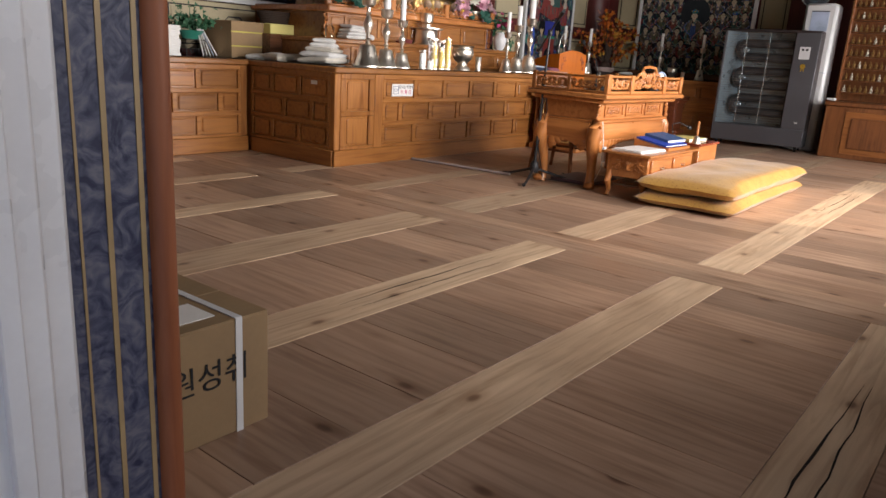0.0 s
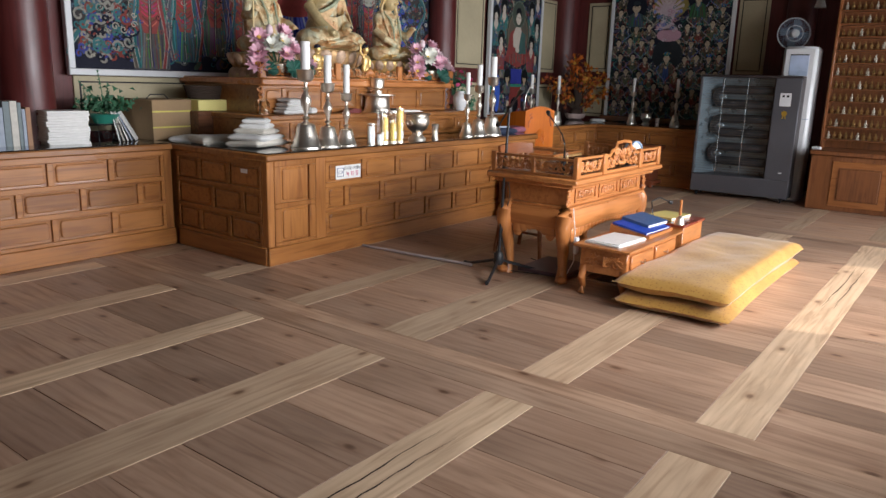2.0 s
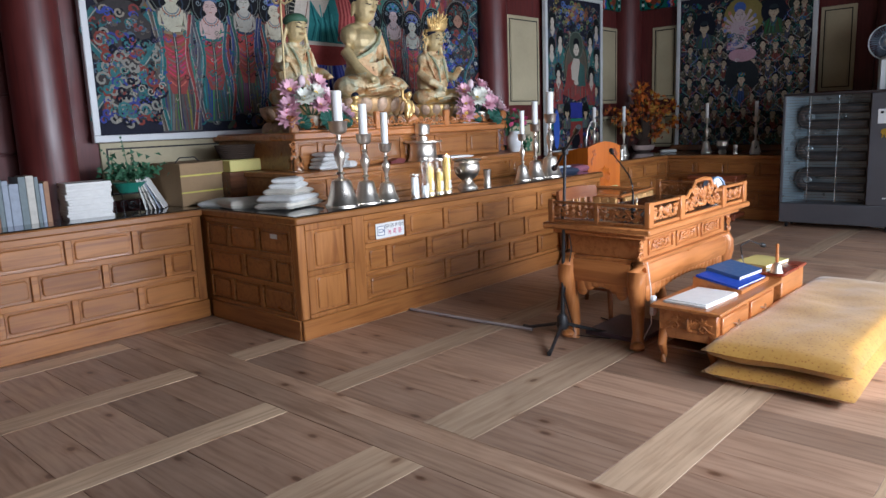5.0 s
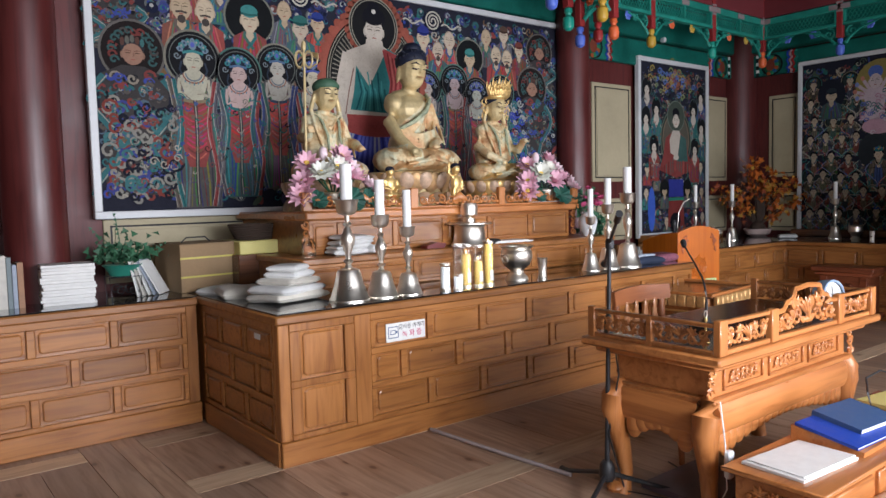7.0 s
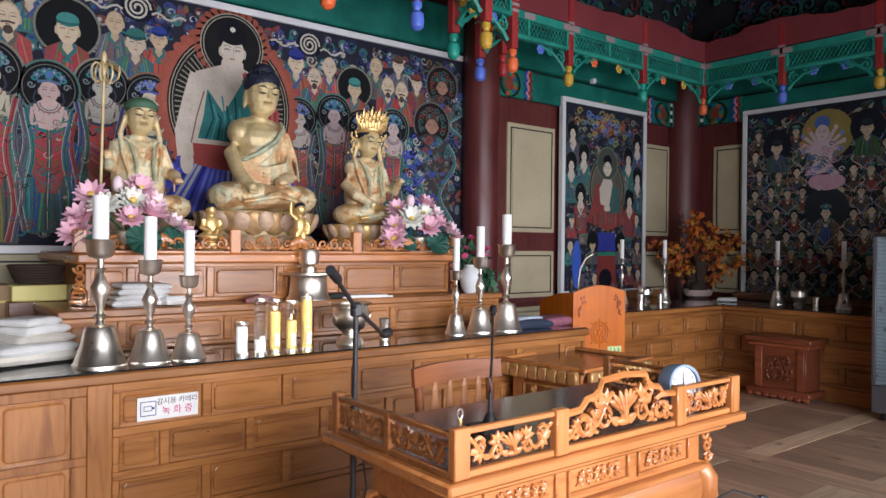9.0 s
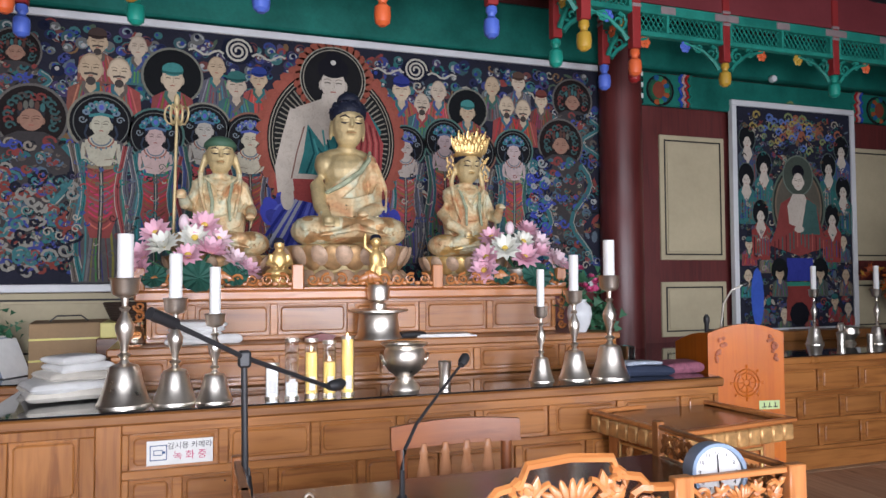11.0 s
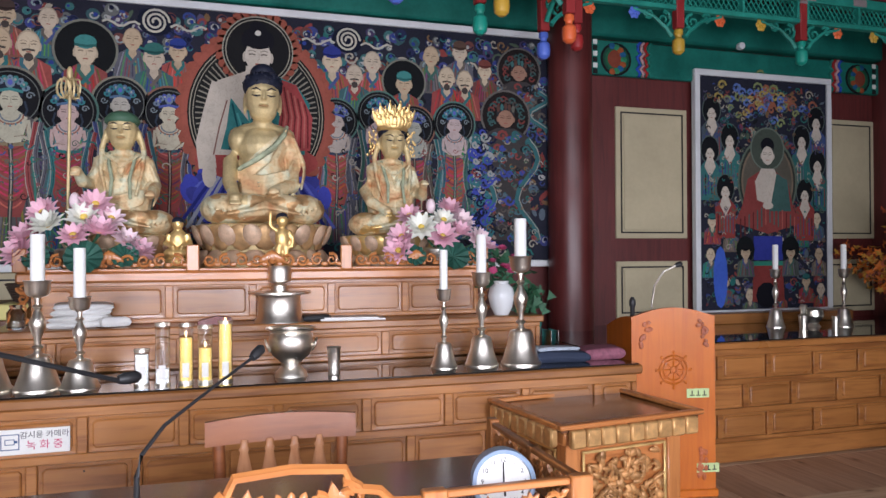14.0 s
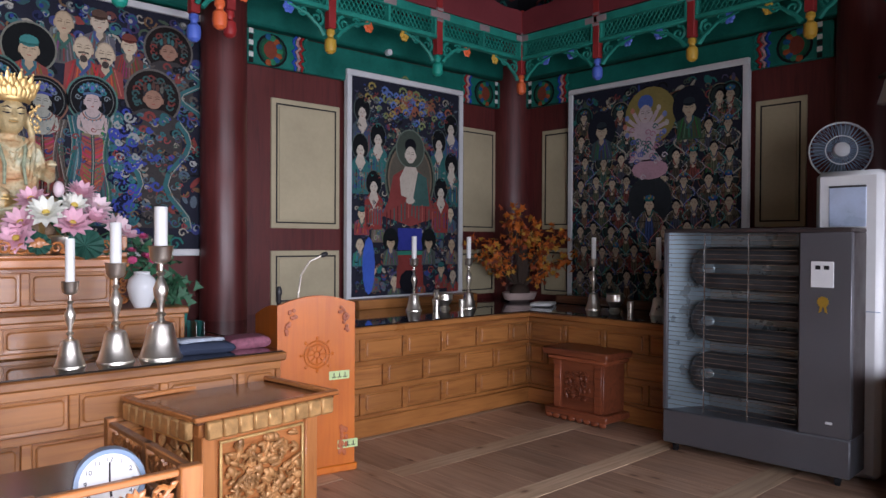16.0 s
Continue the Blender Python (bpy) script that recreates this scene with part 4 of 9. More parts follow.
        self.blob(x + r * 0.35 * math.cos(a), z + r * 0.35 * math.sin(a), r * 0.35, r * 0.35, layer + 0.1, rnd.choice([(0.36, 0.35, 0.33), (0.01, 0.012, 0.03), (0.03, 0.05, 0.22)]), 8)

    def clutter(self, x0, z0, x1, z1, n, size, layer, rnd):
        for _ in range(n):
            x, z, r = rnd.uniform(x0 + 0.04, x1 - 0.04), rnd.uniform(z0 + 0.04, z1 - 0.04), size * rnd.uniform(0.5, 1.3)
            cc = rnd.choice(TINTS)
            if rnd.random() < 0.5:
                a = rnd.uniform(0, 6.28)
                self.blob(x, z, r, r * rnd.uniform(0.25, 0.7), layer + rnd.random(), cc, 8, tilt=a)
            else:
                self.curl(x, z, r, layer + 1 + rnd.random(), cc, r * 0.14, rnd.uniform(0.5, 1.3), rnd.choice((-1, 1)), 9)


def painting(at, x0, z0, x1, z1, label, fill):
    t = thing("wall_painting", at, label, "wall painting", "temple wall paintings")
    part("backing", Build().box(x0, -0.012, z0, x1, 0.03, z1, 0.002), M_BLACK, t)
    f, d = Build(), 0.055
    f.box(x0 - d, -0.03, z0 - d, x1 + d, 0.03, z0, 0.006).box(x0 - d, -0.03, z1, x1 + d, 0.03, z1 + d, 0.006)
    f.box(x0 - d, -0.03, z0, x0, 0.03, z1, 0.006).box(x1, -0.03, z0, x1 + d, 0.03, z1, 0.006)
    part("picture_frame", f, M_WHITEFR, t, "pale painted frame")
    cv = Canvas()
    cv.heads = []
    cv.col = NAVY
    cv.box(x0 + 0.002, -0.0125, z0 + 0.002, x1 - 0.002, -0.0115, z1 - 0.002, 0)
    fill(cv, random.Random(hash((int(x0 * 100), 7)) % 9999))
    tagged(part("canvas", cv, M_ART, t, "crowded deity painting in blue, red and green", smooth=0), "crowded deity painting in blue, red and green", kind="stuff")
    return t


PALE = (0.5, 0.44, 0.37)
SCARF = [(0.035, 0.14, 0.145), (0.05, 0.13, 0.16), (0.26, 0.06, 0.06), (0.1, 0.1, 0.12), (0.06, 0.08, 0.2), (0.12, 0.1, 0.085), (0.05, 0.12, 0.1)]
CLOUDS = [(0.05, 0.14, 0.14), (0.05, 0.06, 0.19), (0.014, 0.016, 0.035), (0.04, 0.09, 0.1), (0.12, 0.125, 0.12), (0.025, 0.03, 0.08), (0.06, 0.045, 0.1), (0.13, 0.05, 0.045)]
CAPES = [(0.09, 0.085, 0.085), (0.05, 0.11, 0.12), (0.13, 0.055, 0.05), (0.1, 0.1, 0.12), (0.07, 0.09, 0.11)]
REDS = [(0.3, 0.075, 0.065), (0.24, 0.06, 0.055), (0.2, 0.08, 0.06)]


def main_scene(cv, rnd):
    # dark ground, cloud knots thickest along the top
    cv.clutter(3.99, 1.42, 8.65, 3.24, 700, 0.05, 1, rnd)
    for k in range(760):
        top = k % 3 > 0
        cv.cloud(rnd.uniform(4.05, 8.59), rnd.uniform(2.72, 3.19) if top else rnd.uniform(1.48, 2.75), rnd.uniform(0.025, 0.05), 2.2 + 0.002 * k, rnd)
    for x, z in ((5.58, 3.13), (6.95, 3.11)):
        cv.blob(x, z, 0.12, 0.1, 4.0, (0.01, 0.012, 0.025), 20)
        cv.curl(x, z, 0.095, 4.1, (0.46, 0.43, 0.36), 0.008, 2.6, 1, 40)
        for q in (-1, 1):
            cv.stroke([(x + q * (0.1 + 0.035 * i), z - 0.03 + 0.02 * math.sin(1.3 * i)) for i in range(8)], 0.008, 4.1, (0.42, 0.4, 0.34))
    # guardians at both ends
    cv.king(4.14, 2.98, 0.14, 4.4, 3.0, rnd)
    cv.king(8.36, 2.95, 0.17, 4.4, 2.8, rnd)
    # disciples and celestial attendants
    for x, z, s, hat, beard in ((4.64, 3.1, 0.085, (0.06, 0.04, 0.035), True), (4.9, 3.09, 0.08, None, False), (4.6, 2.91, 0.105, None, True), (4.78, 2.9, 0.1, None, True), (5.43, 2.99, 0.082, None, False), (5.73, 2.93, 0.08, (0.03, 0.05, 0.22), False), (5.57, 2.87, 0.092, (0.035, 0.13, 0.12), False),
                                (6.83, 2.94, 0.095, (0.03, 0.04, 0.2), False), (7.14, 2.95, 0.088, None, False), (7.0, 2.84, 0.085, None, True), (7.85, 3.08, 0.08, (0.1, 0.06, 0.045), False), (7.61, 3.03, 0.085, None, False), (7.74, 2.87, 0.09, None, True), (7.89, 2.85, 0.09, None, True), (8.06, 2.95, 0.075, (0.16, 0.05, 0.04), False)):
        cv.monk(x, z, s, 6.6 + (3.15 - z) * 2.5, rnd, rnd.choice(CAPES + REDS + [(0.05, 0.13, 0.14)]), hat, beard)
    # one haloed disciple with a staff on either side of the centre
    for x, z, s in ((5.13, 2.9, 0.2), (7.39, 2.82, 0.17)):
        cv.blob(x, z, s * 1.05, s * 1.05, 8.6, (0.17, 0.17, 0.14), 26)
        cv.blob(x, z, s * 0.97, s * 0.97, 8.65, (0.01, 0.011, 0.012), 26)
        cv.monk(x, z - 0.02, s * 0.5, 8.7, rnd, (0.22, 0.06, 0.055), (0.05, 0.2, 0.19), False)
    # crowned attendants on either hand
    for x, z, s, dr in ((4.67, 2.54, 0.205, 5.0), (5.02, 2.47, 0.185, 4.8), (5.35, 2.54, 0.18, 5.0), (5.67, 2.49, 0.18, 5.0), (6.86, 2.49, 0.165, 5.2), (7.19, 2.56, 0.17, 5.2), (7.47, 2.47, 0.165, 5.2), (7.8, 2.51, 0.17, 5.0)):
        cv.bodhi(x, z, s, 10.6 + (0.4 if s > 0.18 else 0), dr, rnd, rnd.choice(REDS + [(0.28, 0.07, 0.06)]), rnd.choice(CAPES))
    cv.king(4.24, 2.53, 0.2, 10.4, 5.0, rnd)
    cv.king(8.24, 2.57, 0.19, 10.4, 5.2, rnd)
    # blue wave knots by the guardians, fine scrolls over the lower robes
    for k in range(120):
        cv.curl(rnd.uniform(7.93, 8.12), rnd.uniform(1.5, 2.45), rnd.uniform(0.025, 0.05), 13.2 + 0.002 * k, rnd.choice([(0.05, 0.07, 0.34), (0.3, 0.31, 0.3), (0.04, 0.15, 0.17), (0.012, 0.014, 0.04)]), 0.009, 1.2, rnd.choice((-1, 1)), 10)
        cv.curl(rnd.uniform(4.03, 4.5), rnd.uniform(1.5, 2.2), rnd.uniform(0.03, 0.07), 13.2 + 0.002 * k, rnd.choice([(0.05, 0.15, 0.16), (0.24, 0.23, 0.2), (0.05, 0.06, 0.22), (0.2, 0.05, 0.04), (0.015, 0.016, 0.025)]), 0.01, 1.1, rnd.choice((-1, 1)), 10)
    for k in range(700):
        x, z, r = rnd.uniform(4.07, 8.57), rnd.uniform(1.5, 2.3), rnd.uniform(0.012, 0.04)
        if cv.free(x, z, r):
            cv.curl(x, z, r, 13.5 + 0.0003 * k, rnd.choice(TINTS + SCARF), rnd.choice((0.003, 0.005)), rnd.uniform(0.5, 1.3), rnd.choice((-1, 1)), 9)
    # the seated figure: red flame rim, rayed black halo, pale arm, teal, red and blue robe
    cx, cz = 6.28, 2.5
    for k in range(44):
        a = 2 * math.pi * k / 44
        cv.blob(cx + 0.52 * math.cos(a), cz + 0.6 * math.sin(a), 0.06, 0.045, 14.0, (0.28, 0.08, 0.055), 8, tilt=a + 0.5)
    cv.blob(cx, cz, 0.53, 0.61, 14.1, (0.3, 0.085, 0.06), 44)
    for r, cc in ((0.49, (0.012, 0.012, 0.012)), (0.478, (0.3, 0.27, 0.21)), (0.47, (0.014, 0.014, 0.014)), (0.455, (0.26, 0.24, 0.19)), (0.448, (0.016, 0.016, 0.016))):
        cv.blob(cx, cz, r, r * 1.14, 14.2 + (0.5 - r) * 4, cc, 44)
    for k in range(76):
        a = 2 * math.pi * k / 76
        cv.stroke([(cx + 0.27 * math.cos(a), cz + 0.3 * math.sin(a)), (cx + 0.435 * math.cos(a), cz + 0.495 * math.sin(a))], 0.0055, 14.6, (0.23, 0.21, 0.17))
    for k in range(30):
        a = 2 * math.pi * k / 30
        cv.blob(6.285 + 0.265 * math.cos(a), 2.985 + 0.255 * math.sin(a), 0.05, 0.035, 14.7, (0.26, 0.075, 0.05), 8, tilt=a + 0.6)
    for r, cc in ((0.255, (0.27, 0.25, 0.2)), (0.245, (0.014, 0.014, 0.014)), (0.232, (0.27, 0.25, 0.2)), (0.224, (0.013, 0.013, 0.014))):
        cv.blob(6.285, 2.975, r, r, 14.8 + (0.3 - r) * 4, cc, 36)
    # robe: blue spread below, red lap, teal over one shoulder
    for k in range(26):
        a = math.pi * k / 25
        cv.blob(cx + 0.47 * math.cos(a) * rnd.uniform(0.8, 1.05), 1.9 + 0.22 * math.sin(a) * rnd.uniform(0.6, 1.1), 0.09, 0.055, 15.2 + 0.003 * k, rnd.choice([(0.05, 0.06, 0.34), (0.04, 0.045, 0.22), (0.1, 0.12, 0.42)]), 10, tilt=rnd.uniform(0, 3))
    cv.blob(cx, 1.86, 0.46, 0.26, 15.3, (0.05, 0.06, 0.3), 24)
    for k in range(18):
        cv.stroke([(cx + (k - 8.5) * 0.06 * (0.5 + 0.12 * i), 2.12 - 0.09 * i) for i in range(6)], 0.012, 15.34 + 0.002 * k, rnd.choice([(0.02, 0.025, 0.16), (0.12, 0.14, 0.5), (0.3, 0.31, 0.36)]))
    cv.blob(cx, 2.16, 0.44, 0.15, 15.4, (0.3, 0.06, 0.055), 20)
    body = [(6.2, 2.82), (6.0, 2.74), (5.94, 2.6), (5.92, 2.2), (6.6, 2.2), (6.64, 2.62), (6.55, 2.74), (6.36, 2.82)]
    cv.wrap(body, 15.5, PALE)
    cv.wrap([(6.09, 2.62), (6.06, 2.4), (6.02, 2.24), (6.62, 2.22), (6.66, 2.6), (6.56, 2.74), (6.42, 2.8), (6.22, 2.45)], 15.6, (0.035, 0.17, 0.17))
    cv.wrap([(6.36, 2.8), (6.56, 2.74), (6.68, 2.5), (6.66, 2.25), (6.4, 2.25), (6.44, 2.5)], 15.7, (0.32, 0.06, 0.06))
    for k in range(9):
        cv.stroke([(6.1 + 0.035 * k, 2.58 - 0.07 * (k % 3)), (6.14 + 0.03 * k, 2.4), (6.08 + 0.045 * k, 2.24)], 0.007, 15.75, (0.06, 0.27, 0.26) if k % 2 else (0.012, 0.07, 0.08))
        cv.stroke([(6.42 + 0.025 * k, 2.76 - 0.02 * k), (6.46 + 0.023 * k, 2.5), (6.42 + 0.028 * k, 2.27)], 0.006, 15.78, (0.4, 0.12, 0.1) if k % 2 else (0.14, 0.025, 0.025))
    cv.stroke([(6.02, 2.72), (5.96, 2.5), (5.91, 2.28), (5.93, 2.1)], 0.062, 15.85, PALE)
    cv.blob(5.94, 2.06, 0.05, 0.1, 15.9, PALE, 12)
    cv.stroke([(6.065, 2.6), (6.01, 2.4), (5.97, 2.2)], 0.005, 15.95, (0.2, 0.1, 0.08))
    cv.wrap([(6.2, 2.86), (6.19, 2.78), (6.38, 2.78), (6.37, 2.86)], 16.0, PALE)
    cv.blob(6.285, 3.05, 0.118, 0.1, 16.1, HAIR, 18)
    cv.blob(6.285, 3.14, 0.062, 0.05, 16.15, HAIR, 12)
    cv.face(6.285, 2.935, 0.094, 0.118, 16.2, PALE)
    cv.blob(6.285, 3.066, 0.116, 0.08, 16.75, HAIR, 20)
    cv.blob(6.285, 3.105, 0.022, 0.02, 16.9, (0.55, 0.52, 0.47), 10)


def second_scene(cv, rnd):
    cv.clutter(10.1, 0.95, 11.5, 3.05, 320, 0.04, 1, rnd)
    for k in range(60):
        cv.curl(10.8 + rnd.gauss(0, 0.26), 2.86 + rnd.gauss(0, 0.08), rnd.uniform(0.03, 0.06), 3 + 0.01 * k, rnd.choice([(0.34, 0.26, 0.08), (0.1, 0.16, 0.4), (0.28, 0.1, 0.06), (0.2, 0.24, 0.1)]), 0.011, 1.1, 1, 9)
    # small attendants in the lower ranks
    for x, z in ((10.22, 1.75), (10.42, 1.68), (11.2, 1.72), (11.38, 1.78), (10.2, 1.45), (11.4, 1.45), (10.35, 1.2), (11.25, 1.2), (10.95, 1.1), (11.42, 1.12), (10.62, 1.08)):
        cv.monk(x, z, 0.06, 4 + (2 - z), rnd, rnd.choice(ROBES), rnd.choice((None, (0.03, 0.12, 0.12), (0.1, 0.04, 0.03))), False)
    # haloed figures with pale faces and black hair up both sides
    for x, z in ((10.22, 2.72), (11.38, 2.68), (11.21, 2.5), (10.41, 2.48), (10.2, 2.36), (11.39, 2.28), (10.36, 2.02), (11.24, 2.0)):
        q = 6 + (2.8 - z) * 2
        cv.heads.append((x, z, 0.1))
        cv.blob(x, z + 0.03, 0.1, 0.13, q, (0.09, 0.12, 0.11), 20)
        cv.blob(x, z + 0.03, 0.092, 0.122, q + 0.1, (0.01, 0.011, 0.013), 20)
        cv.wrap([(x - 0.04, z - 0.06), (x - 0.11, z - 0.13), (x - 0.1, z - 0.42), (x + 0.1, z - 0.42), (x + 0.11, z - 0.13), (x + 0.04, z - 0.06)], q + 0.2, rnd.choice(ROBES))
        cv.wrap([(x - 0.03, z - 0.04), (x - 0.06, z - 0.12), (x, z - 0.22), (x + 0.06, z - 0.12), (x + 0.03, z - 0.04)], q + 0.3, PALE)
        for k in range(6):
            cv.stroke([(x - 0.08 + 0.032 * k, z - 0.2 - 0.035 * i + 0.01 * math.sin(i + k)) for i in range(6)], 0.005, q + 0.35, rnd.choice(TINTS))
        cv.face(x, z - 0.01, 0.04, 0.058, q + 0.5, tuple(c * 1.05 for c in PALE))
    for k in range(900):
        x, z, r = rnd.uniform(10.14, 11.46), rnd.uniform(1.0, 2.98), rnd.uniform(0.01, 0.035)
        if cv.free(x, z, r):
            cv.curl(x, z, r, 9.4 + 0.0002 * k, rnd.choice(TINTS), rnd.choice((0.003, 0.005)), rnd.uniform(0.4, 1.2), rnd.choice((-1, 1)), 8)
    # the central figure within a rayed oval
    for r, cc in ((0.33, (0.1, 0.13, 0.1)), (0.31, (0.03, 0.035, 0.03)), (0.29, (0.17, 0.13, 0.09)), (0.27, (0.1, 0.09, 0.07))):
        cv.blob(10.82, 2.12, r, r * 1.25, 10 + (0.35 - r) * 4, cc, 32)
    for r, cc in ((0.19, (0.12, 0.15, 0.12)), (0.175, (0.06, 0.075, 0.06))):
        cv.blob(10.82, 2.42, r, r * 1.05, 10.5 + (0.2 - r) * 4, cc, 26)
    cv.wrap([(10.74, 2.22), (10.6, 2.14), (10.54, 1.9), (10.46, 1.74), (10.82, 1.64), (11.18, 1.74), (11.1, 1.9), (11.04, 2.14), (10.9, 2.22)], 11, (0.22, 0.05, 0.045))
    cv.wrap([(10.75, 2.24), (10.68, 2.12), (10.7, 1.95), (10.86, 1.9), (10.96, 2.12), (10.89, 2.24)], 11.1, PALE)
    cv.wrap([(10.92, 2.2), (11.04, 2.14), (11.08, 1.85), (10.84, 1.85)], 11.2, (0.05, 0.11, 0.1))
    for k in range(14):
        cv.stroke([(10.52 + 0.046 * k, 1.92 - 0.02 * abs(k - 7) + 0.0 * i - 0.035 * i) for i in range(6)], 0.006, 11.3, rnd.choice([(0.36, 0.1, 0.08), (0.1, 0.02, 0.02), (0.04, 0.12, 0.11)]))
    cv.blob(10.82, 1.9, 0.06, 0.035, 11.5, PALE, 10)
    cv.blob(10.82, 2.455, 0.075, 0.07, 11.6, HAIR, 16)
    cv.face(10.82, 2.36, 0.066, 0.085, 11.7, tuple(c * 1.08 for c in PALE))
    cv.wrap([(10.66, 1.62), (10.98, 1.62), (10.98, 1.4), (10.66, 1.4)], 11, (0.035, 0.045, 0.26))
    cv.wrap([(10.62, 1.39), (11.02, 1.39), (11.02, 1.35), (10.62, 1.35)], 11.1, (0.03, 0.2, 0.14))
    cv.wrap([(10.66, 1.35), (10.98, 1.35), (11.0, 1.02), (10.64, 1.02)], 11, (0.2, 0.04, 0.035))
    for x in (10.57, 11.07):
        cv.blob(x, 1.5, 0.1, 0.12, 11.9, (0.01, 0.012, 0.013), 18)
        cv.monk(x, 1.47, 0.065, 12, rnd, (0.08, 0.09, 0.085), (0.012, 0.012, 0.014), False)
    cv.blob(10.3, 1.25, 0.075, 0.28, 13, (0.05, 0.11, 0.46), 12)
    cv.blob(10.8, 1.08, 0.12, 0.12, 13, HAIR, 10)


DULL = [(0.1, 0.11, 0.07), (0.05, 0.09, 0.075), (0.15, 0.09, 0.06), (0.13, 0.115, 0.085), (0.06, 0.065, 0.09), (0.17, 0.055, 0.045), (0.03, 0.035, 0.04), (0.07, 0.06, 0.045)]


def third_scene(cv, rnd):
    cv.clutter(-5.86, 0.93, -3.98, 3.05, 520, 0.05, 1, rnd)
    for j in range(8):
        for i in range(9):
            x, z = -5.76 + i * 0.205 + (j % 2) * 0.1 + rnd.uniform(-0.03, 0.03), 1.16 + j * 0.235 + rnd.uniform(-0.03, 0.03)
            if abs(x + 4.9) < 0.26 and z > 2.2:
                continue
            cv.saint(min(max(x, -5.72), -4.1), z, 0.1, 2 + (8 - j), 2.0, rnd.random() < 0.3, rnd, rnd.random() < 0.4, DULL, 0.85)
    for k in range(700):
        x, z, r = rnd.uniform(-5.78, -4.04), rnd.uniform(0.98, 2.95), rnd.uniform(0.01, 0.035)
        if cv.free(x, z, r):
            cv.curl(x, z, r, 13.4 + 0.0005 * k, rnd.choice(DULL + [(0.2, 0.17, 0.12), (0.05, 0.12, 0.1)]), rnd.choice((0.003, 0.005)), rnd.uniform(0.4, 1.2), rnd.choice((-1, 1)), 8)
    cv.blob(-4.9, 2.72, 0.28, 0.28, 14, (0.26, 0.21, 0.07), 22)
    for k in range(10):
        a = math.pi * (k / 9.0) * 1.3 - 0.47
        cv.stroke([(-4.95, 2.6), (-4.95 + 0.13 * math.cos(a), 2.6 + 0.1 * math.sin(a)), (-4.95 + 0.21 * math.cos(a), 2.63 + 0.17 * math.sin(a))], 0.02, 15, (0.5, 0.4, 0.42))
        cv.blob(-4.95 + 0.23 * math.cos(a), 2.64 + 0.19 * math.sin(a), 0.025, 0.03, 15.1, rnd.choice([(0.5, 0.2, 0.14), (0.2, 0.25, 0.5), (0.5, 0.45, 0.4)]), 8)
    cv.wrap([(-5.03, 2.66), (-5.08, 2.56), (-5.04, 2.4), (-5.14, 2.28), (-4.76, 2.28), (-4.86, 2.4), (-4.82, 2.56), (-4.87, 2.66)], 16, (0.52, 0.42, 0.46))
    for k in range(40):
        cv.curl(-4.95 + rnd.gauss(0, 0.1), 2.42 + rnd.gauss(0, 0.09), 0.035, 16.3 + 0.004 * k, rnd.choice([(0.42, 0.22, 0.3), (0.12, 0.16, 0.42), (0.56, 0.5, 0.54), (0.05, 0.14, 0.14)]), 0.006, 1.0, 1, 9)
    cv.blob(-4.95, 2.85, 0.085, 0.08, 16.6, (0.08, 0.14, 0.4), 12)
    cv.face(-4.95, 2.74, 0.07, 0.09, 16.7, (0.56, 0.47, 0.47))
    for x, z, robe in ((-5.46, 2.62, (0.05, 0.08, 0.09)), (-4.49, 2.74, (0.05, 0.1, 0.06))):
        cv.blob(x, z + 0.02, 0.17, 0.19, 15.5, (0.018, 0.02, 0.03), 24)
        cv.monk(x, z, 0.085, 15.6, rnd, robe, (0.03, 0.04, 0.05), False)
    cv.blob(-4.9, 2.2, 0.2, 0.1, 16, (0.5, 0.3, 0.36), 12)
    cv.blob(-4.9, 1.9, 0.24, 0.24, 15, (0.03, 0.035, 0.04), 20)
    cv.saint(-4.9, 1.86, 0.13, 16, 2.6, 1, rnd, False)


painting((0, YN - 0.085, 0), 3.985, 1.42, 8.655, 3.245, "huge framed temple painting of a haloed figure amid attendants", main_scene)
painting((0, YN - 0.085, 0), 10.095, 0.955, 11.5, 3.055, "tall framed temple painting of rows of haloed figures", second_scene)
painting(EAST @ pose(0, -0.085, 0), -5.83, 0.92, -3.985, 3.055, "broad framed temple painting of a pale many-armed figure", third_scene)


# ---- altar and counters ----
PANELS = {}


def raised_panel(w_, h, mat):
    """A board with a narrow groove cut round its field, the groove's corners rounded off."""
    key = (round(w_, 3), round(h, 3), mat.name)
    if key not in PANELS:
        b = Build()
        rings = []
        for inset, r, y in ((0.0, 0.001, 0.004), (0.0, 0.001, -0.005), (0.012, 0.014, -0.004), (0.0135, 0.014, -0.012), (0.02, 0.012, -0.016)):
            x0, z0, x1, z1 = inset, inset, w_ - inset, h - inset
            rings.append([(x0 + r, y, z0), (x1 - r, y, z0), (x1, y, z0 + r), (x1, y, z1 - r), (x1 - r, y, z1), (x0 + r, y, z1), (x0, y, z1 - r), (x0, y, z0 + r)])
        faces = [(8 * i + k, 8 * i + (k + 1) % 8, 8 * i + 8 + (k + 1) % 8, 8 * i + 8 + k) for i in range(4) for k in range(8)]
        b.add([p for ring in rings for p in ring], faces + [tuple(range(32, 40))])
        PANELS[key] = b.mesh("panel", [mat], 0)
    return PANELS[key]


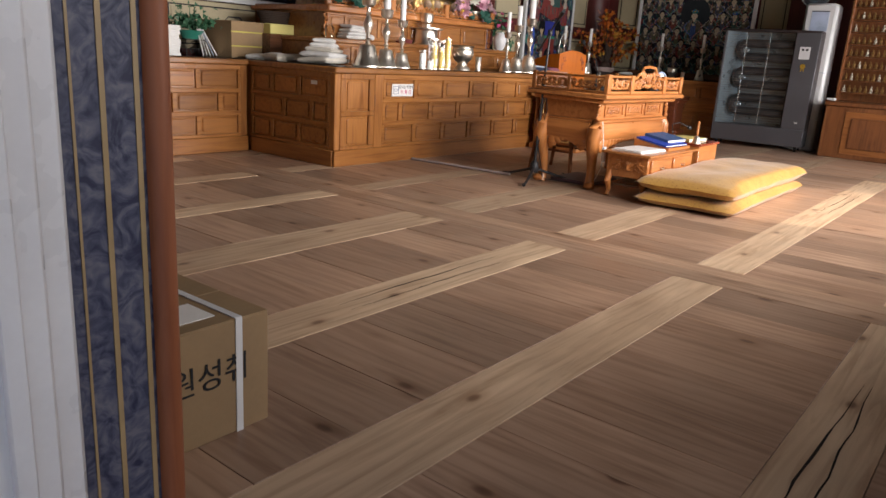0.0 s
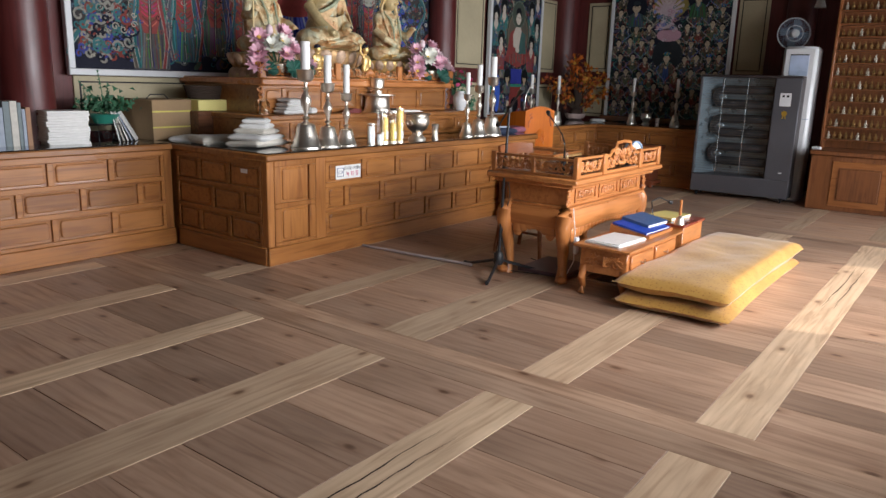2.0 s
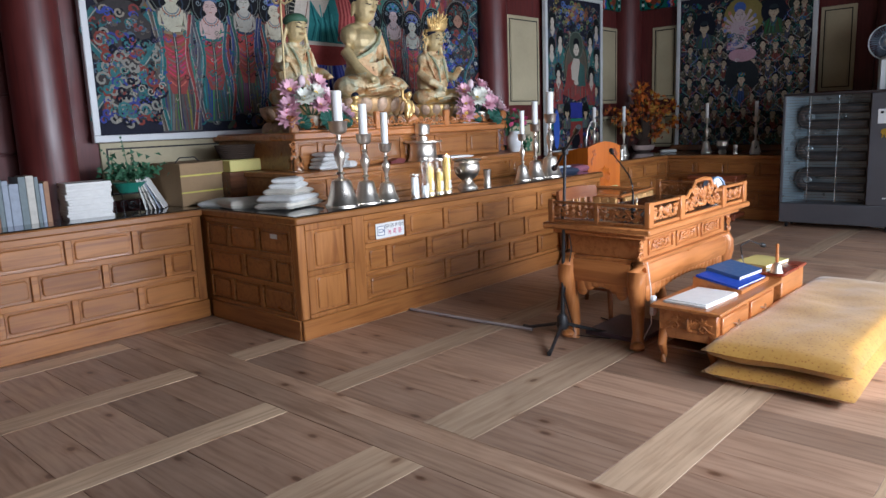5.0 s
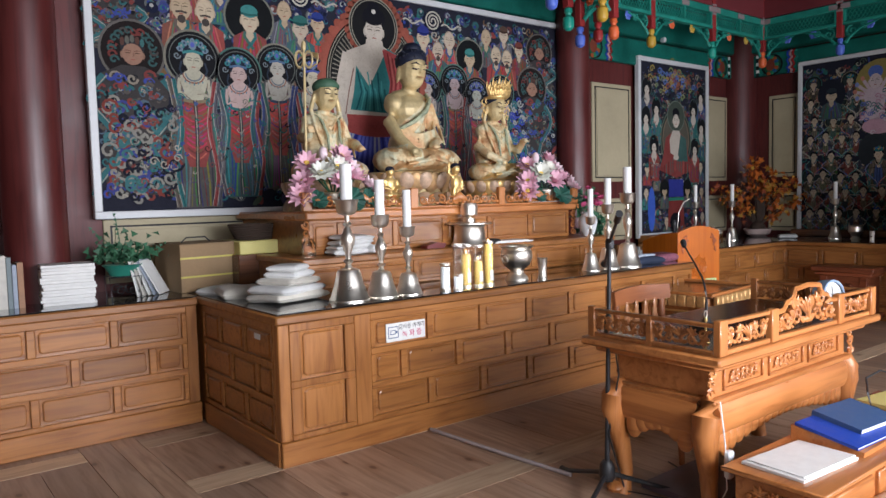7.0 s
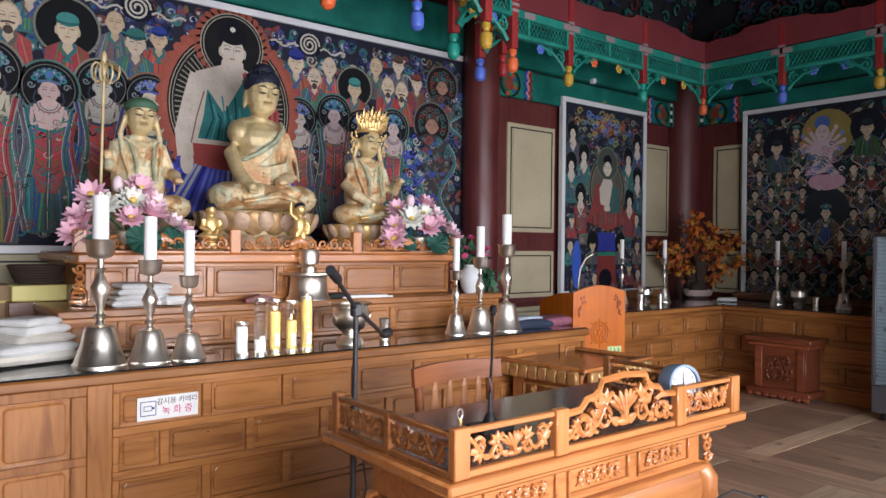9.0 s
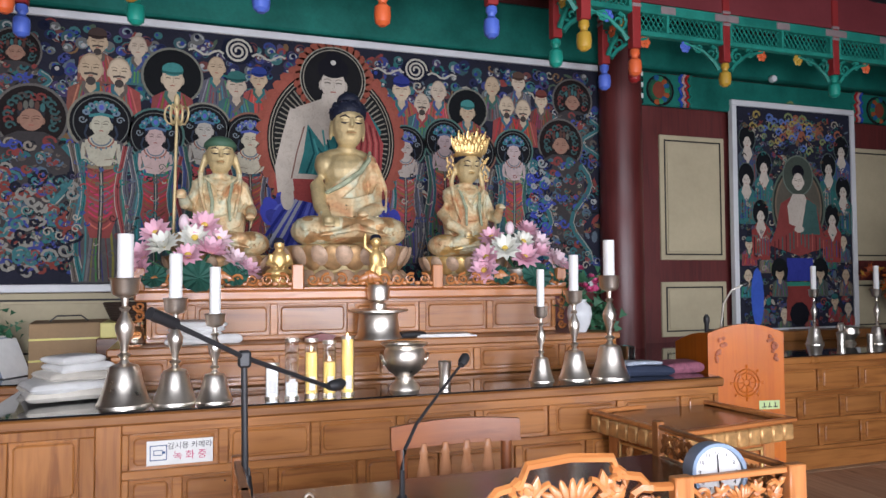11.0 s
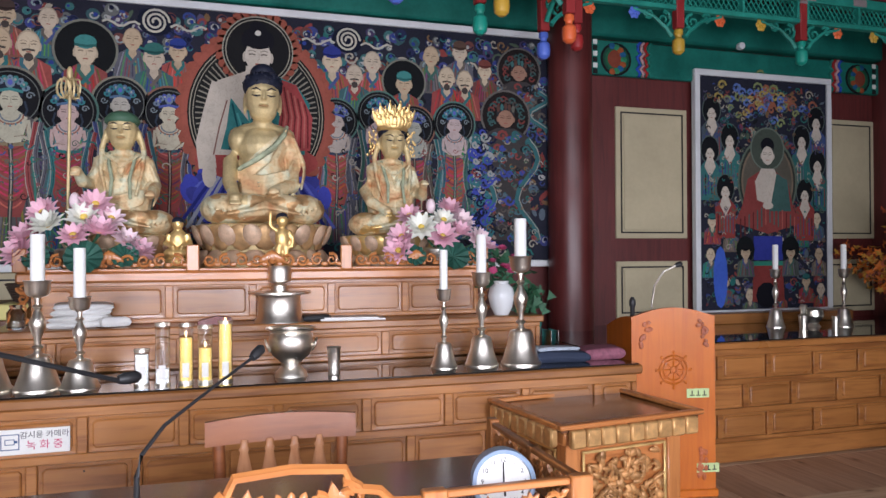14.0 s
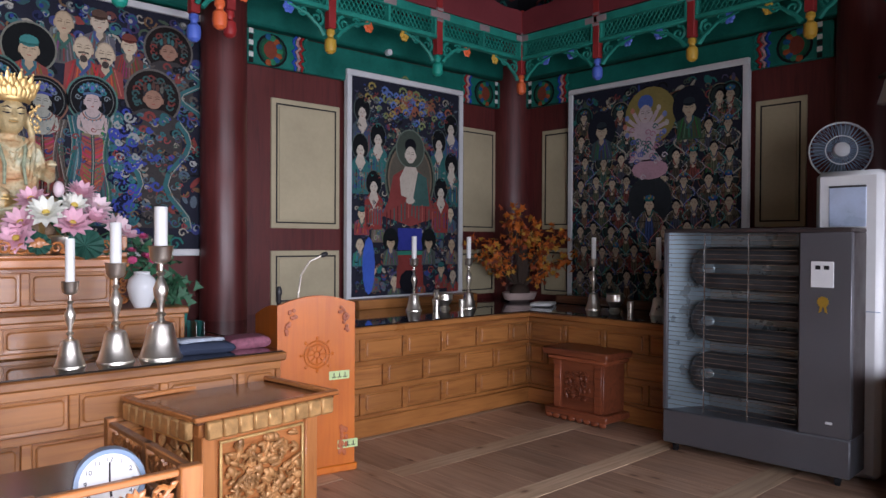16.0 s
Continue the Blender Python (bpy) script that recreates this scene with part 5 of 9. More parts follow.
def brick_front(t, u0, u1, rows, length, mats, firsts=(), depth=0.02, z_top=0.79, z_base=0.14, at=None, e=0.03):
    """Rails, stiles and raised panels set like bricks on a face that looks to -y; firsts: the first panel's length in each row."""
    rail, stile = mats
    fr = Build()
    zs = [z_base] + [z for r in rows for z in r] + [z_top]
    for a, b in zip(zs[::2], zs[1::2]):
        fr.box(u0, -depth, a, u1, 0.004, b, 0.004)
    places = []
    for k, (z0, z1) in enumerate(rows):
        x, ln_ = u0 + e, firsts[k] if firsts else length
        fr.box(u0, -depth, z0, u0 + e, 0.004, z1, 0.004)
        while x < u1 - 0.06:
            x1 = min(x + ln_, u1 - e)
            if u1 - e - x1 < 0.12:
                x1 = u1 - e
            places.append((x, z0, x1, z1))
            if x1 >= u1 - e:
                break
            fr.box(x1, -depth, z0, x1 + 0.045, 0.004, z1, 0.004)
            x, ln_ = x1 + 0.045, length
        fr.box(u1 - e, -depth, z0, u1, 0.004, z1, 0.004)
    part("panel_frame", fr, stile, t, at=at)
    for x, z0, x1, z1 in places:
        ob = part("panel", raised_panel(x1 - x - 0.012, z1 - z0 - 0.012, rail), [rail], t)
        m = Matrix.Translation((x + 0.006, -0.001, z0 + 0.006))
        ob.matrix_basis = (at @ m) if at is not None else m


ROWS3 = [(0.17, 0.335), (0.375, 0.54), (0.58, 0.745)]
ZT = 0.85
altar = thing("altar", (4.41, 4.85, 0), "long oak altar with brick-set raised panels and a black glass top", "altar")
part("body", Build().box(0.0, 0.0, 0.0, 3.87, 1.94, 0.79, 0.002), M_ALTX, altar)
part("base_board", Build().box(-0.02, -0.03, 0.0, 3.88, 0.0, 0.14, 0.006), M_ALTX, altar)
part("base_board", Build().box(-0.03, 0.0, 0.0, 0.0, 1.12, 0.14, 0.006), M_ALTY, altar)
part("worktop", Build().box(-0.035, -0.04, 0.79, 3.9, 1.94, ZT - 0.008, 0.01), M_ALTX, altar, "thick oak edge")
part("glass_top", Build().box(-0.02, -0.025, ZT - 0.008, 3.88, 1.93, ZT, 0.002), M_GLASSTOP, altar, "black glass sheet")
brick_front(altar, 0.57, 3.87, ROWS3, 0.39, (M_ALTX, M_ALTX), (0.39, 0.185, 0.39))
brick_front(altar, 0.05, 0.46, [(0.17, 0.43), (0.47, 0.745)], 0.6, (M_ALTZ, M_ALTZ), e=0.065)
part("corner_post", Build().box(-0.018, -0.018, 0.14, 0.05, 0.05, 0.79, 0.006), M_ALTZ, altar)
part("corner_post", Build().box(0.461, -0.021, 0.14, 0.569, 0.004, 0.79, 0.004), M_ALTZ, altar)
brick_front(altar, 0.02, 1.1, ROWS3, 0.33, (M_ALTY, M_ALTY), (0.255, 0.425, 0.255), at=pose(0, 1.15, 0, 0, 0, -90))


def counter(at, length, deep, label, firsts, pitch=0.41, end=0.0):
    t = thing("counter", at, label, "counter", "panelled counters")
    part("body", Build().box(0, 0, 0, length, deep, 0.79, 0.002), M_ALTX, t)
    part("base_board", Build().box(0, -0.03, 0, length, 0, 0.14, 0.006), M_ALTX, t)
    part("worktop", Build().box(0, -0.045, 0.79, length, deep, ZT - 0.008, 0.01), M_ALTX, t, "thick oak edge")
    part("glass_top", Build().box(0.003, -0.03, ZT - 0.008, length - 0.003, deep - 0.003, ZT, 0.002), M_GLASSTOP, t, "black glass sheet")
    brick_front(t, 0.0, length - 0.002 - end, ROWS3, pitch, (M_ALTX, M_ALTX), firsts)
    if end:
        part("end_stile", Build().box(length - end, -0.014, 0.14, length - 0.004, 0.004, 0.79, 0.004), M_ALTZ, t)
    return t


counter((0.76, 6.02, 0), 3.61, 0.77, "oak wall counter with raised panels and black glass top", (0.305, 0.53, 0.305), end=0.075)
counter((8.32, 5.52, 0), 2.965, 1.27, "oak side counter with raised panels and black glass top", (0.16, 0.375, 0.16), 0.37)
counter(pose(11.29, 5.515, 0, 0, 0, -90), 1.58, 1.15, "oak counter along the side wall with raised panels", (0.375, 0.16, 0.375), 0.37)
cn = Build().box(11.29, 5.52, 0, XE, 6.79, 0.79, 0.002)
corner = thing("counter_corner", (0, 0, 0), "oak corner counter with black glass top", "counter", "panelled counters")
part("body", cn, M_ALTX, corner)
part("glass_top", Build().box(11.29, 5.52, 0.79, XE - 0.002, 6.788, ZT, 0.002), M_GLASSTOP, corner, "black glass sheet")

tier = thing("altar_step", (4.87, 5.45, ZT), "lower oak altar step with raised panels", "altar step", "altar steps")
part("body", Build().box(0, 0, 0, 3.09, 1.33, 0.19, 0.003), M_ALTX, tier)
part("top_board", Build().box(-0.02, -0.035, 0.19, 3.11, 1.33, 0.235, 0.008), M_ALTX, tier)
brick_front(tier, 0.0, 3.09, [(0.03, 0.165)], 0.55, (M_ALTX, M_ALTX), (0.25,), 0.014, 0.19, 0.004)
tier2 = thing("altar_step", (5.03, 5.66, ZT + 0.235), "upper oak altar step with a pierced lotus rail", "altar step", "altar steps")
part("body", Build().box(0, 0, 0, 2.59, 1.1, 0.24, 0.003), M_ALTX, tier2)
part("top_board", Build().box(-0.06, -0.09, 0.24, 2.65, 1.1, 0.3, 0.012), M_DESK, tier2)
brick_front(tier2, 0.0, 2.59, [(0.03, 0.215)], 0.42, (M_ALTX, M_ALTX), (0.19,), 0.014, 0.24, 0.004)
for k in range(4):
    x = -0.04 + k * 0.88
    part("rail_post", Build().box(x - 0.035, -0.085, 0.3, x + 0.035, -0.045, 0.43 + (0.02 if k in (1, 2) else 0), 0.006), M_DESKZ, tier2)
    if k < 3:
        rl = Build().box(x + 0.035, -0.08, 0.3, x + 0.845, -0.05, 0.316, 0.004)
        for i in range(9):
            cx = x + 0.09 + i * 0.088
            scroll(rl, cx, 0.36, 0.038, -0.065, 1.4, 1 if i % 2 else -1, 0.009, 0.3 + i)
            rl.ball((cx + 0.044, -0.065, 0.335), (0.022, 0.012, 0.014), 6, 4)
        for i in range(5):
            a = (i - 2) * 0.5
            rl.ball((x + 0.44 + 0.05 * math.sin(a), -0.07, 0.36 + 0.02 * math.cos(a)), (0.02, 0.014, 0.04), 7, 5, Matrix.Rotation(-a, 3, "Y"))
        part("carved_rail", rl, M_DESK, tier2, "pierced scroll and lotus carving")
for s in (0, 1):
    x = -0.03 if s == 0 else 2.62
    rl = Build()
    for i in range(4):
        scroll(rl, -0.12, 0.05 + i * 0.055, 0.03, 0.0, 1.3, 1 if i % 2 else -1, 0.009, i)
    part("side_bracket", rl, M_DESK, tier2, at=Matrix.Translation((x + (0.115 if s == 0 else 0.125), -0.03, 0)))

# ---- statues ----
def fuse(b, voxel, smooth=4):
    """One closed skin round overlapping lumps."""
    me = b.mesh("lump", [M_GOLD])
    ob = new("lump", me)
    md = ob.modifiers.new("remesh", "REMESH")
    md.mode, md.voxel_size = "VOXEL", voxel
    sm = ob.modifiers.new("smooth", "SMOOTH")
    sm.factor, sm.iterations = 0.5, smooth
    dg = bpy.context.evaluated_depsgraph_get()
    out = bpy.data.meshes.new_from_object(ob.evaluated_get(dg))
    bpy.data.objects.remove(ob)
    return out


M_HAIR = plain("blue-black hair paint", (0.015, 0.018, 0.035), 0.55, vary=0.3, scale=60, relief=0.6)
M_COPPER = plain("rubbed red gold", (0.58, 0.36, 0.17), 0.5, 0.5, 0.35, 12.0, 0.3)
M_LOTUS = plain("rose and cream lotus paint", (0.58, 0.4, 0.27), 0.5, 0.15, 0.35, 14.0, 0.3)
# robe paint: gilt ground with cream, rust and pale green brocade
M_ROBE, nd, ln, pr = base("painted gilt robe")
vec, _ = coords(nd, ln, (1, 1, 1))
vo = nd.new("ShaderNodeTexVoronoi")
vo.inputs["Scale"].default_value = 26
ln.new(vec, vo.inputs["Vector"])
tone = ramp(nd, ln, noise_tex(nd, ln, vec, 5, 4, 0.8), [(0.34, (0.55, 0.27, 0.12)), (0.46, (0.66, 0.48, 0.26)), (0.55, (0.68, 0.58, 0.36)), (0.66, (0.56, 0.57, 0.41)), (0.74, (0.7, 0.63, 0.46))])
cell = ramp(nd, ln, vo.outputs["Distance"], [(0.12, (0.45, 0.3, 0.2)), (0.3, (1, 1, 1)), (0.6, (1, 1, 1)), (0.72, (0.6, 0.48, 0.36))])
ln.new(mix(nd, ln, "MULTIPLY", 0.3, tone, cell), pr.inputs["Base Color"])
pr.inputs["Roughness"].default_value, pr.inputs["Metallic"].default_value = 0.58, 0.15
bump(nd, ln, vo.outputs["Distance"], pr, 0.25, 0.004)
M_TRIM = plain("pale jade robe hem", (0.36, 0.4, 0.27), 0.55, vary=0.3, scale=20)
M_CAPGREEN = plain("green headcloth paint", (0.06, 0.13, 0.08), 0.5)


def petals(b, z, r, n, h, w_, lean, off=0.0, squash=0.8):
    for k in range(n):
        a = 2 * math.pi * (k + off) / n
        m = Matrix.Rotation(a, 3, "Z") @ Matrix.Rotation(lean, 3, "Y")
        b.ball((r * math.cos(a), squash * r * math.sin(a), z), (0.022, w_, h), 8, 6, m)


def seated_statue(x, y, z, s, style, label):
    b = Build()
    b.ball((0, -0.07, 0.085), (0.38, 0.24, 0.085))
    for q in (-1, 1):
        b.ball((q * 0.27, -0.08, 0.1), (0.17, 0.17, 0.1), m=Matrix.Rotation(q * 0.35, 3, "Z"))
        b.ball((q * 0.1, -0.2, 0.13), (0.17, 0.09, 0.06), m=Matrix.Rotation(-q * 0.2, 3, "Z"))
        b.ball((q * 0.16, 0.02, 0.54), (0.085, 0.085, 0.085))
    b.ball((0, 0.03, 0.36), (0.175, 0.13, 0.28)).ball((0, 0.0, 0.5), (0.19, 0.12, 0.13)).ball((0, 0.02, 0.22), (0.2, 0.16, 0.14))
    b.ball((0, 0.035, 0.545), (0.225, 0.1, 0.085)).ball((0, 0.03, 0.6), (0.185, 0.085, 0.06))
    b.tube([(0, 0.01, 0.6), (0, 0.0, 0.7)], [0.068, 0.058], 12)
    b.ball((0, -0.02, 0.795), (0.108, 0.115, 0.132))
    b.ball((0, -0.035, 0.725), (0.088, 0.09, 0.08))
    if style != "main":
        b.ball((0, 0.02, 0.3), (0.24, 0.17, 0.3)).ball((0, 0.02, 0.5), (0.215, 0.13, 0.14))
    b.tube([(0, -0.13, 0.82), (0, -0.146, 0.775), (0, -0.138, 0.765)], [0.01, 0.016, 0.012], 6)
    b.ball((0, -0.132, 0.732), (0.032, 0.014, 0.01))
    for q in (-1, 1):
        b.ball((q * 0.042, -0.126, 0.8), (0.026, 0.01, 0.008)).ball((q * 0.046, -0.118, 0.826), (0.036, 0.01, 0.006))
        b.ball((q * 0.108, 0.012, 0.765), (0.012, 0.024, 0.066))
    raised = style == "crown"
    arms = {1: [(0.165, 0.02, 0.545), (0.225, 0.0, 0.4), (0.21, -0.1, 0.25), (0.06, -0.24, 0.2)], -1: [(-0.165, 0.02, 0.545), (-0.225, 0.0, 0.4), (-0.235, -0.14, 0.26), (-0.2, -0.28, 0.16)]}
    if style != "main":
        arms[1] = [(0.18, 0.02, 0.57), (0.26, 0.0, 0.38), (0.27, -0.16, 0.34), (0.25, -0.26, 0.43 if raised else 0.3)]
        arms[-1] = [(-0.18, 0.02, 0.57), (-0.26, 0.0, 0.38), (-0.24, -0.16, 0.28), (-0.1, -0.26, 0.2)]
        if style == "staff":
            arms[-1] = [(-0.18, 0.02, 0.57), (-0.27, 0.0, 0.4), (-0.3, -0.16, 0.4), (-0.33, -0.24, 0.47)]
    for q, path in arms.items():
        b.tube(path, [0.066, 0.058, 0.05, 0.036], 10)
        ex, ey, ez = path[-1]
        b.ball((ex, ey, ez), (0.045, 0.05, 0.03))
        for f in range(4):
            b.tube([(ex - 0.03 + f * 0.02, ey - 0.01, ez), (ex - 0.032 + f * 0.021, ey - 0.05, ez - (0.045 if q < 0 else 0.01))], 0.011, 5)
    # folds of the robe
    for k in range(6):
        f = k / 5
        b.tube([(-0.16, -0.1, 0.3 - 0.02 * k), (0.0, -0.165 - 0.01 * f, 0.3 - 0.025 * k), (0.17, -0.12, 0.34 - 0.02 * k), (0.24, -0.03, 0.44)], [0.006, 0.011, 0.01, 0.006], 5)
        for q in (-1, 1):
            b.tube([(q * (0.14 + 0.045 * k), -0.31 + 0.012 * k, 0.03 + 0.012 * k), (q * (0.2 + 0.04 * k), -0.24 + 0.02 * k, 0.15), (q * (0.2 + 0.03 * k), -0.1, 0.19 - 0.004 * k)], [0.006, 0.011, 0.006], 5)
    folds = 5
    for k in range(folds):
        f = k / (folds - 1)
        b.tube([(0.16 - 0.03 * f, -0.09, 0.6 - 0.03 * f), (0.06 - 0.02 * f, -0.125, 0.46 - 0.06 * f), (-0.09, -0.125, 0.36 - 0.06 * f), (-0.17, -0.08, 0.33 - 0.06 * f)], 0.011, 5)
        b.tube([(-0.26 + 0.1 * f, -0.28, 0.06 + 0.02 * f), (0, -0.33 + 0.02 * f, 0.1 + 0.03 * f), (0.26 - 0.1 * f, -0.28, 0.06 + 0.02 * f)], 0.012, 5)
        b.tube([(0.22 + 0.012 * k, -0.05, 0.56 - 0.03 * k), (0.3, -0.04, 0.4 - 0.02 * k), (0.26, -0.16, 0.22)], 0.009, 5)
    if style != "main":
        for k in range(3):
            b.tube([(-0.14 + 0.03 * k, -0.07, 0.62), (0, -0.15, 0.5 - 0.05 * k), (0.14 - 0.03 * k, -0.07, 0.62)], 0.008, 5)
        for q in (-1, 1):
            b.tube([(q * 0.11, 0.0, 0.8), (q * 0.15, -0.02, 0.66), (q * 0.17, -0.09, 0.5), (q * 0.12, -0.16, 0.3)], [0.02, 0.024, 0.018, 0.014], 6)
    # shoulders, arms and knees drawn in below a full-sized head
    for q, (vx, vy, vz) in enumerate(b.v):
        b.v[q] = (vx * (0.86 + 0.14 * min(1.0, max(0.0, (vz - 0.58) / 0.1))), vy, vz)
    body = fuse(b, 0.0075, 3)
    o = Build()
    # bare gilt skin, and the painted robe over legs and one shoulder
    for slot in (0, 4, 2):
        keep, at, faces = {}, [], []
        for p in body.polygons:
            c = p.center
            skin = c.z > 0.655 or (style == "main" and ((c.x < 0.12 + 1.1 * (c.z - 0.6) and c.z > 0.3) or (c.x < -0.15 and c.z > 0.21) or (c.x < -0.1 and c.y < -0.26 and c.z > 0.12)))
            rust = not skin and c.z < 0.19 and noise.noise((c.x * 11, c.y * 11, c.z * 11)) > 0.08
            if slot == (0 if skin else 2 if rust else 4):
                for i in p.vertices:
                    if i not in keep:
                        keep[i] = len(at)
                        at.append(body.vertices[i].co.copy())
                faces.append(tuple(keep[i] for i in p.vertices))
        o.slot = slot
        o.add(at, faces)
    o.slot = 1
    bpy.data.meshes.remove(body)
    # drawn brows, lowered lids and lips
    for q in (-1, 1):
        o.tube([(q * 0.018, -0.139, 0.822), (q * 0.045, -0.13, 0.838), (q * 0.075, -0.108, 0.83)], [0.0025, 0.0045, 0.002], 5)
        o.tube([(q * 0.02, -0.138, 0.794), (q * 0.042, -0.135, 0.789), (q * 0.07, -0.114, 0.797)], [0.0025, 0.005, 0.0025], 5)
    o.slot = 6
    if style == "main":
        o.tube([(0.15, -0.02, 0.63), (0.125, -0.1, 0.57), (0.06, -0.14, 0.48), (-0.05, -0.15, 0.4), (-0.14, -0.11, 0.35), (-0.155, -0.02, 0.34)], [0.012, 0.017, 0.018, 0.017, 0.014, 0.01], 7)
    else:
        for q in (-1, 1):
            o.tube([(q * 0.09, -0.03, 0.63), (q * 0.085, -0.12, 0.54), (q * 0.06, -0.165, 0.42), (q * 0.07, -0.2, 0.27)], [0.01, 0.014, 0.014, 0.01], 7)
    o.slot = 2
    o.tube([(-0.03, -0.136, 0.733), (0, -0.147, 0.73), (0.03, -0.136, 0.733)], [0.003, 0.007, 0.003], 6)
    o.slot = 0
    if style == "main":
        o.slot = 1
        o.ball((0, 0.014, 0.872), (0.122, 0.128, 0.094), 20, 12).ball((0, 0.02, 0.955), (0.076, 0.078, 0.056), 16, 10)
        for k in range(90):
            a, h = random.uniform(0, 6.28), random.uniform(0.1, 1.0)
            o.ball((0.12 * math.sqrt(1 - h * h * 0.9) * math.cos(a), 0.014 + 0.126 * math.sqrt(1 - h * h * 0.9) * math.sin(a), 0.872 + 0.09 * h), (0.011, 0.011, 0.01), 5, 3)
    elif style == "staff":
        o.slot = 3
        o.ball((0, 0.01, 0.87), (0.122, 0.125, 0.075), 16, 8)
        o.lathe([(0.122, 0.85), (0.128, 0.86), (0.122, 0.885)], 18)
        o.slot = 0
        px, py = -0.34, -0.26
        o.tube([(px, py, -0.05), (px + 0.02, py, 1.0)], 0.011, 8)
        for k in range(6):
            a = k * math.pi / 3
            ring = [(px + 0.02 + (0.045 + 0.04 * math.cos(t)) * math.cos(a), py + (0.045 + 0.04 * math.cos(t)) * math.sin(a), 1.05 + 0.07 * math.sin(t)) for t in [i * 0.63 for i in range(11)]]
            o.tube(ring, 0.008, 5)
        o.ball((px + 0.02, py, 1.16), (0.022, 0.022, 0.05), 8, 6)
    else:
        o.slot = 1
        o.ball((0, 0.012, 0.865), (0.119, 0.12, 0.07), 14, 8)
        o.slot = 2
        for layer, (n, ln_, y0) in enumerate(((11, 0.2, -0.08), (10, 0.155, -0.1), (11, 0.1, -0.118))):
            for k in range(n):
                a = (k / (n - 1) - 0.5) * 2.1
                h = ln_ * (0.55 + 0.45 * math.cos(a)) * (1.0 if k % 2 == 0 else 0.82)
                bx, by = 0.125 * math.sin(a), y0 + 0.1 * (1 - math.cos(a))
                tilt = Matrix.Rotation(a * 0.42, 3, "Y")
                mid = tilt @ Vector((0, 0, h * 0.5))
                o.ball((bx + mid.x, by, 0.9 + mid.z), (0.023, 0.007, h * 0.52), 7, 6, tilt)
                tip = tilt @ Vector((0, 0, h * 1.05))
                o.ball((bx + tip.x, by - 0.004, 0.9 + tip.z), (0.008, 0.008, 0.011), 6, 4)
        for k in range(60):
            a, h = random.uniform(-1.0, 1.0), random.uniform(0.01, 0.15)
            o.ball((0.13 * math.sin(a) * (1 + h), -0.122 + 0.1 * (1 - math.cos(a)) + 0.25 * h, 0.9 + h * (0.5 + 0.5 * math.cos(a))), (0.007, 0.005, 0.009), 5, 3)
        o.lathe([(0.122, 0.88), (0.132, 0.89), (0.13, 0.91)], 18)
        for q in (-1, 1):
            for k in range(26):
                o.ball((q * (0.15 + random.uniform(-0.03, 0.05)), -0.02 + random.uniform(-0.03, 0.03), 0.68 + k * 0.008), (0.009, 0.006, 0.014), 5, 4)
    # heads bowed a little
    for q, (vx, vy, vz) in enumerate(o.v):
        if vx > -0.25:
            o.v[q] = (vx, vy - 0.22 * max(0.0, vz - 0.64), vz)
    # lotus seat
    o.slot = 0
    o.lathe([(0.36, -0.28), (0.42, -0.26), (0.42, -0.22), (0.34, -0.16), (0.36, -0.1), (0.41, 0.0), (0.37, 0.01)], 28, sy=0.72)
    o.slot = 2
    petals(o, -0.075, 0.375, 16, 0.085, 0.075, 0.35, squash=0.74)
    o.slot = 5
    petals(o, -0.06, 0.4, 16, 0.07, 0.06, 0.4, 0.5, 0.74)
    petals(o, -0.2, 0.39, 18, 0.06, 0.07, -0.5, 0.0, 0.74)
    ob = part("statue", o, [M_GOLD, M_HAIR, M_GOLD2 if style == "crown" else M_COPPER, M_CAPGREEN, M_ROBE, M_LOTUS, M_TRIM], at=pose(x, y, z) @ Matrix.Scale(s, 4), smooth=50)
    return tagged(ob, label, "statue", "gilt altar statues")


random.seed(11)
Z2 = ZT + 0.535
seated_statue(6.29, 6.2, Z2 + 0.28, 1.06, "main", "large gilt seated figure with blue-black hair on a lotus seat")
seated_statue(5.44, 6.12, Z2 + 0.21, 0.82, "staff", "gilt seated figure with green headcloth holding a ringed staff")
seated_statue(7.15, 6.12, Z2 + 0.21, 0.82, "crown", "gilt seated figure wearing a tall openwork crown")


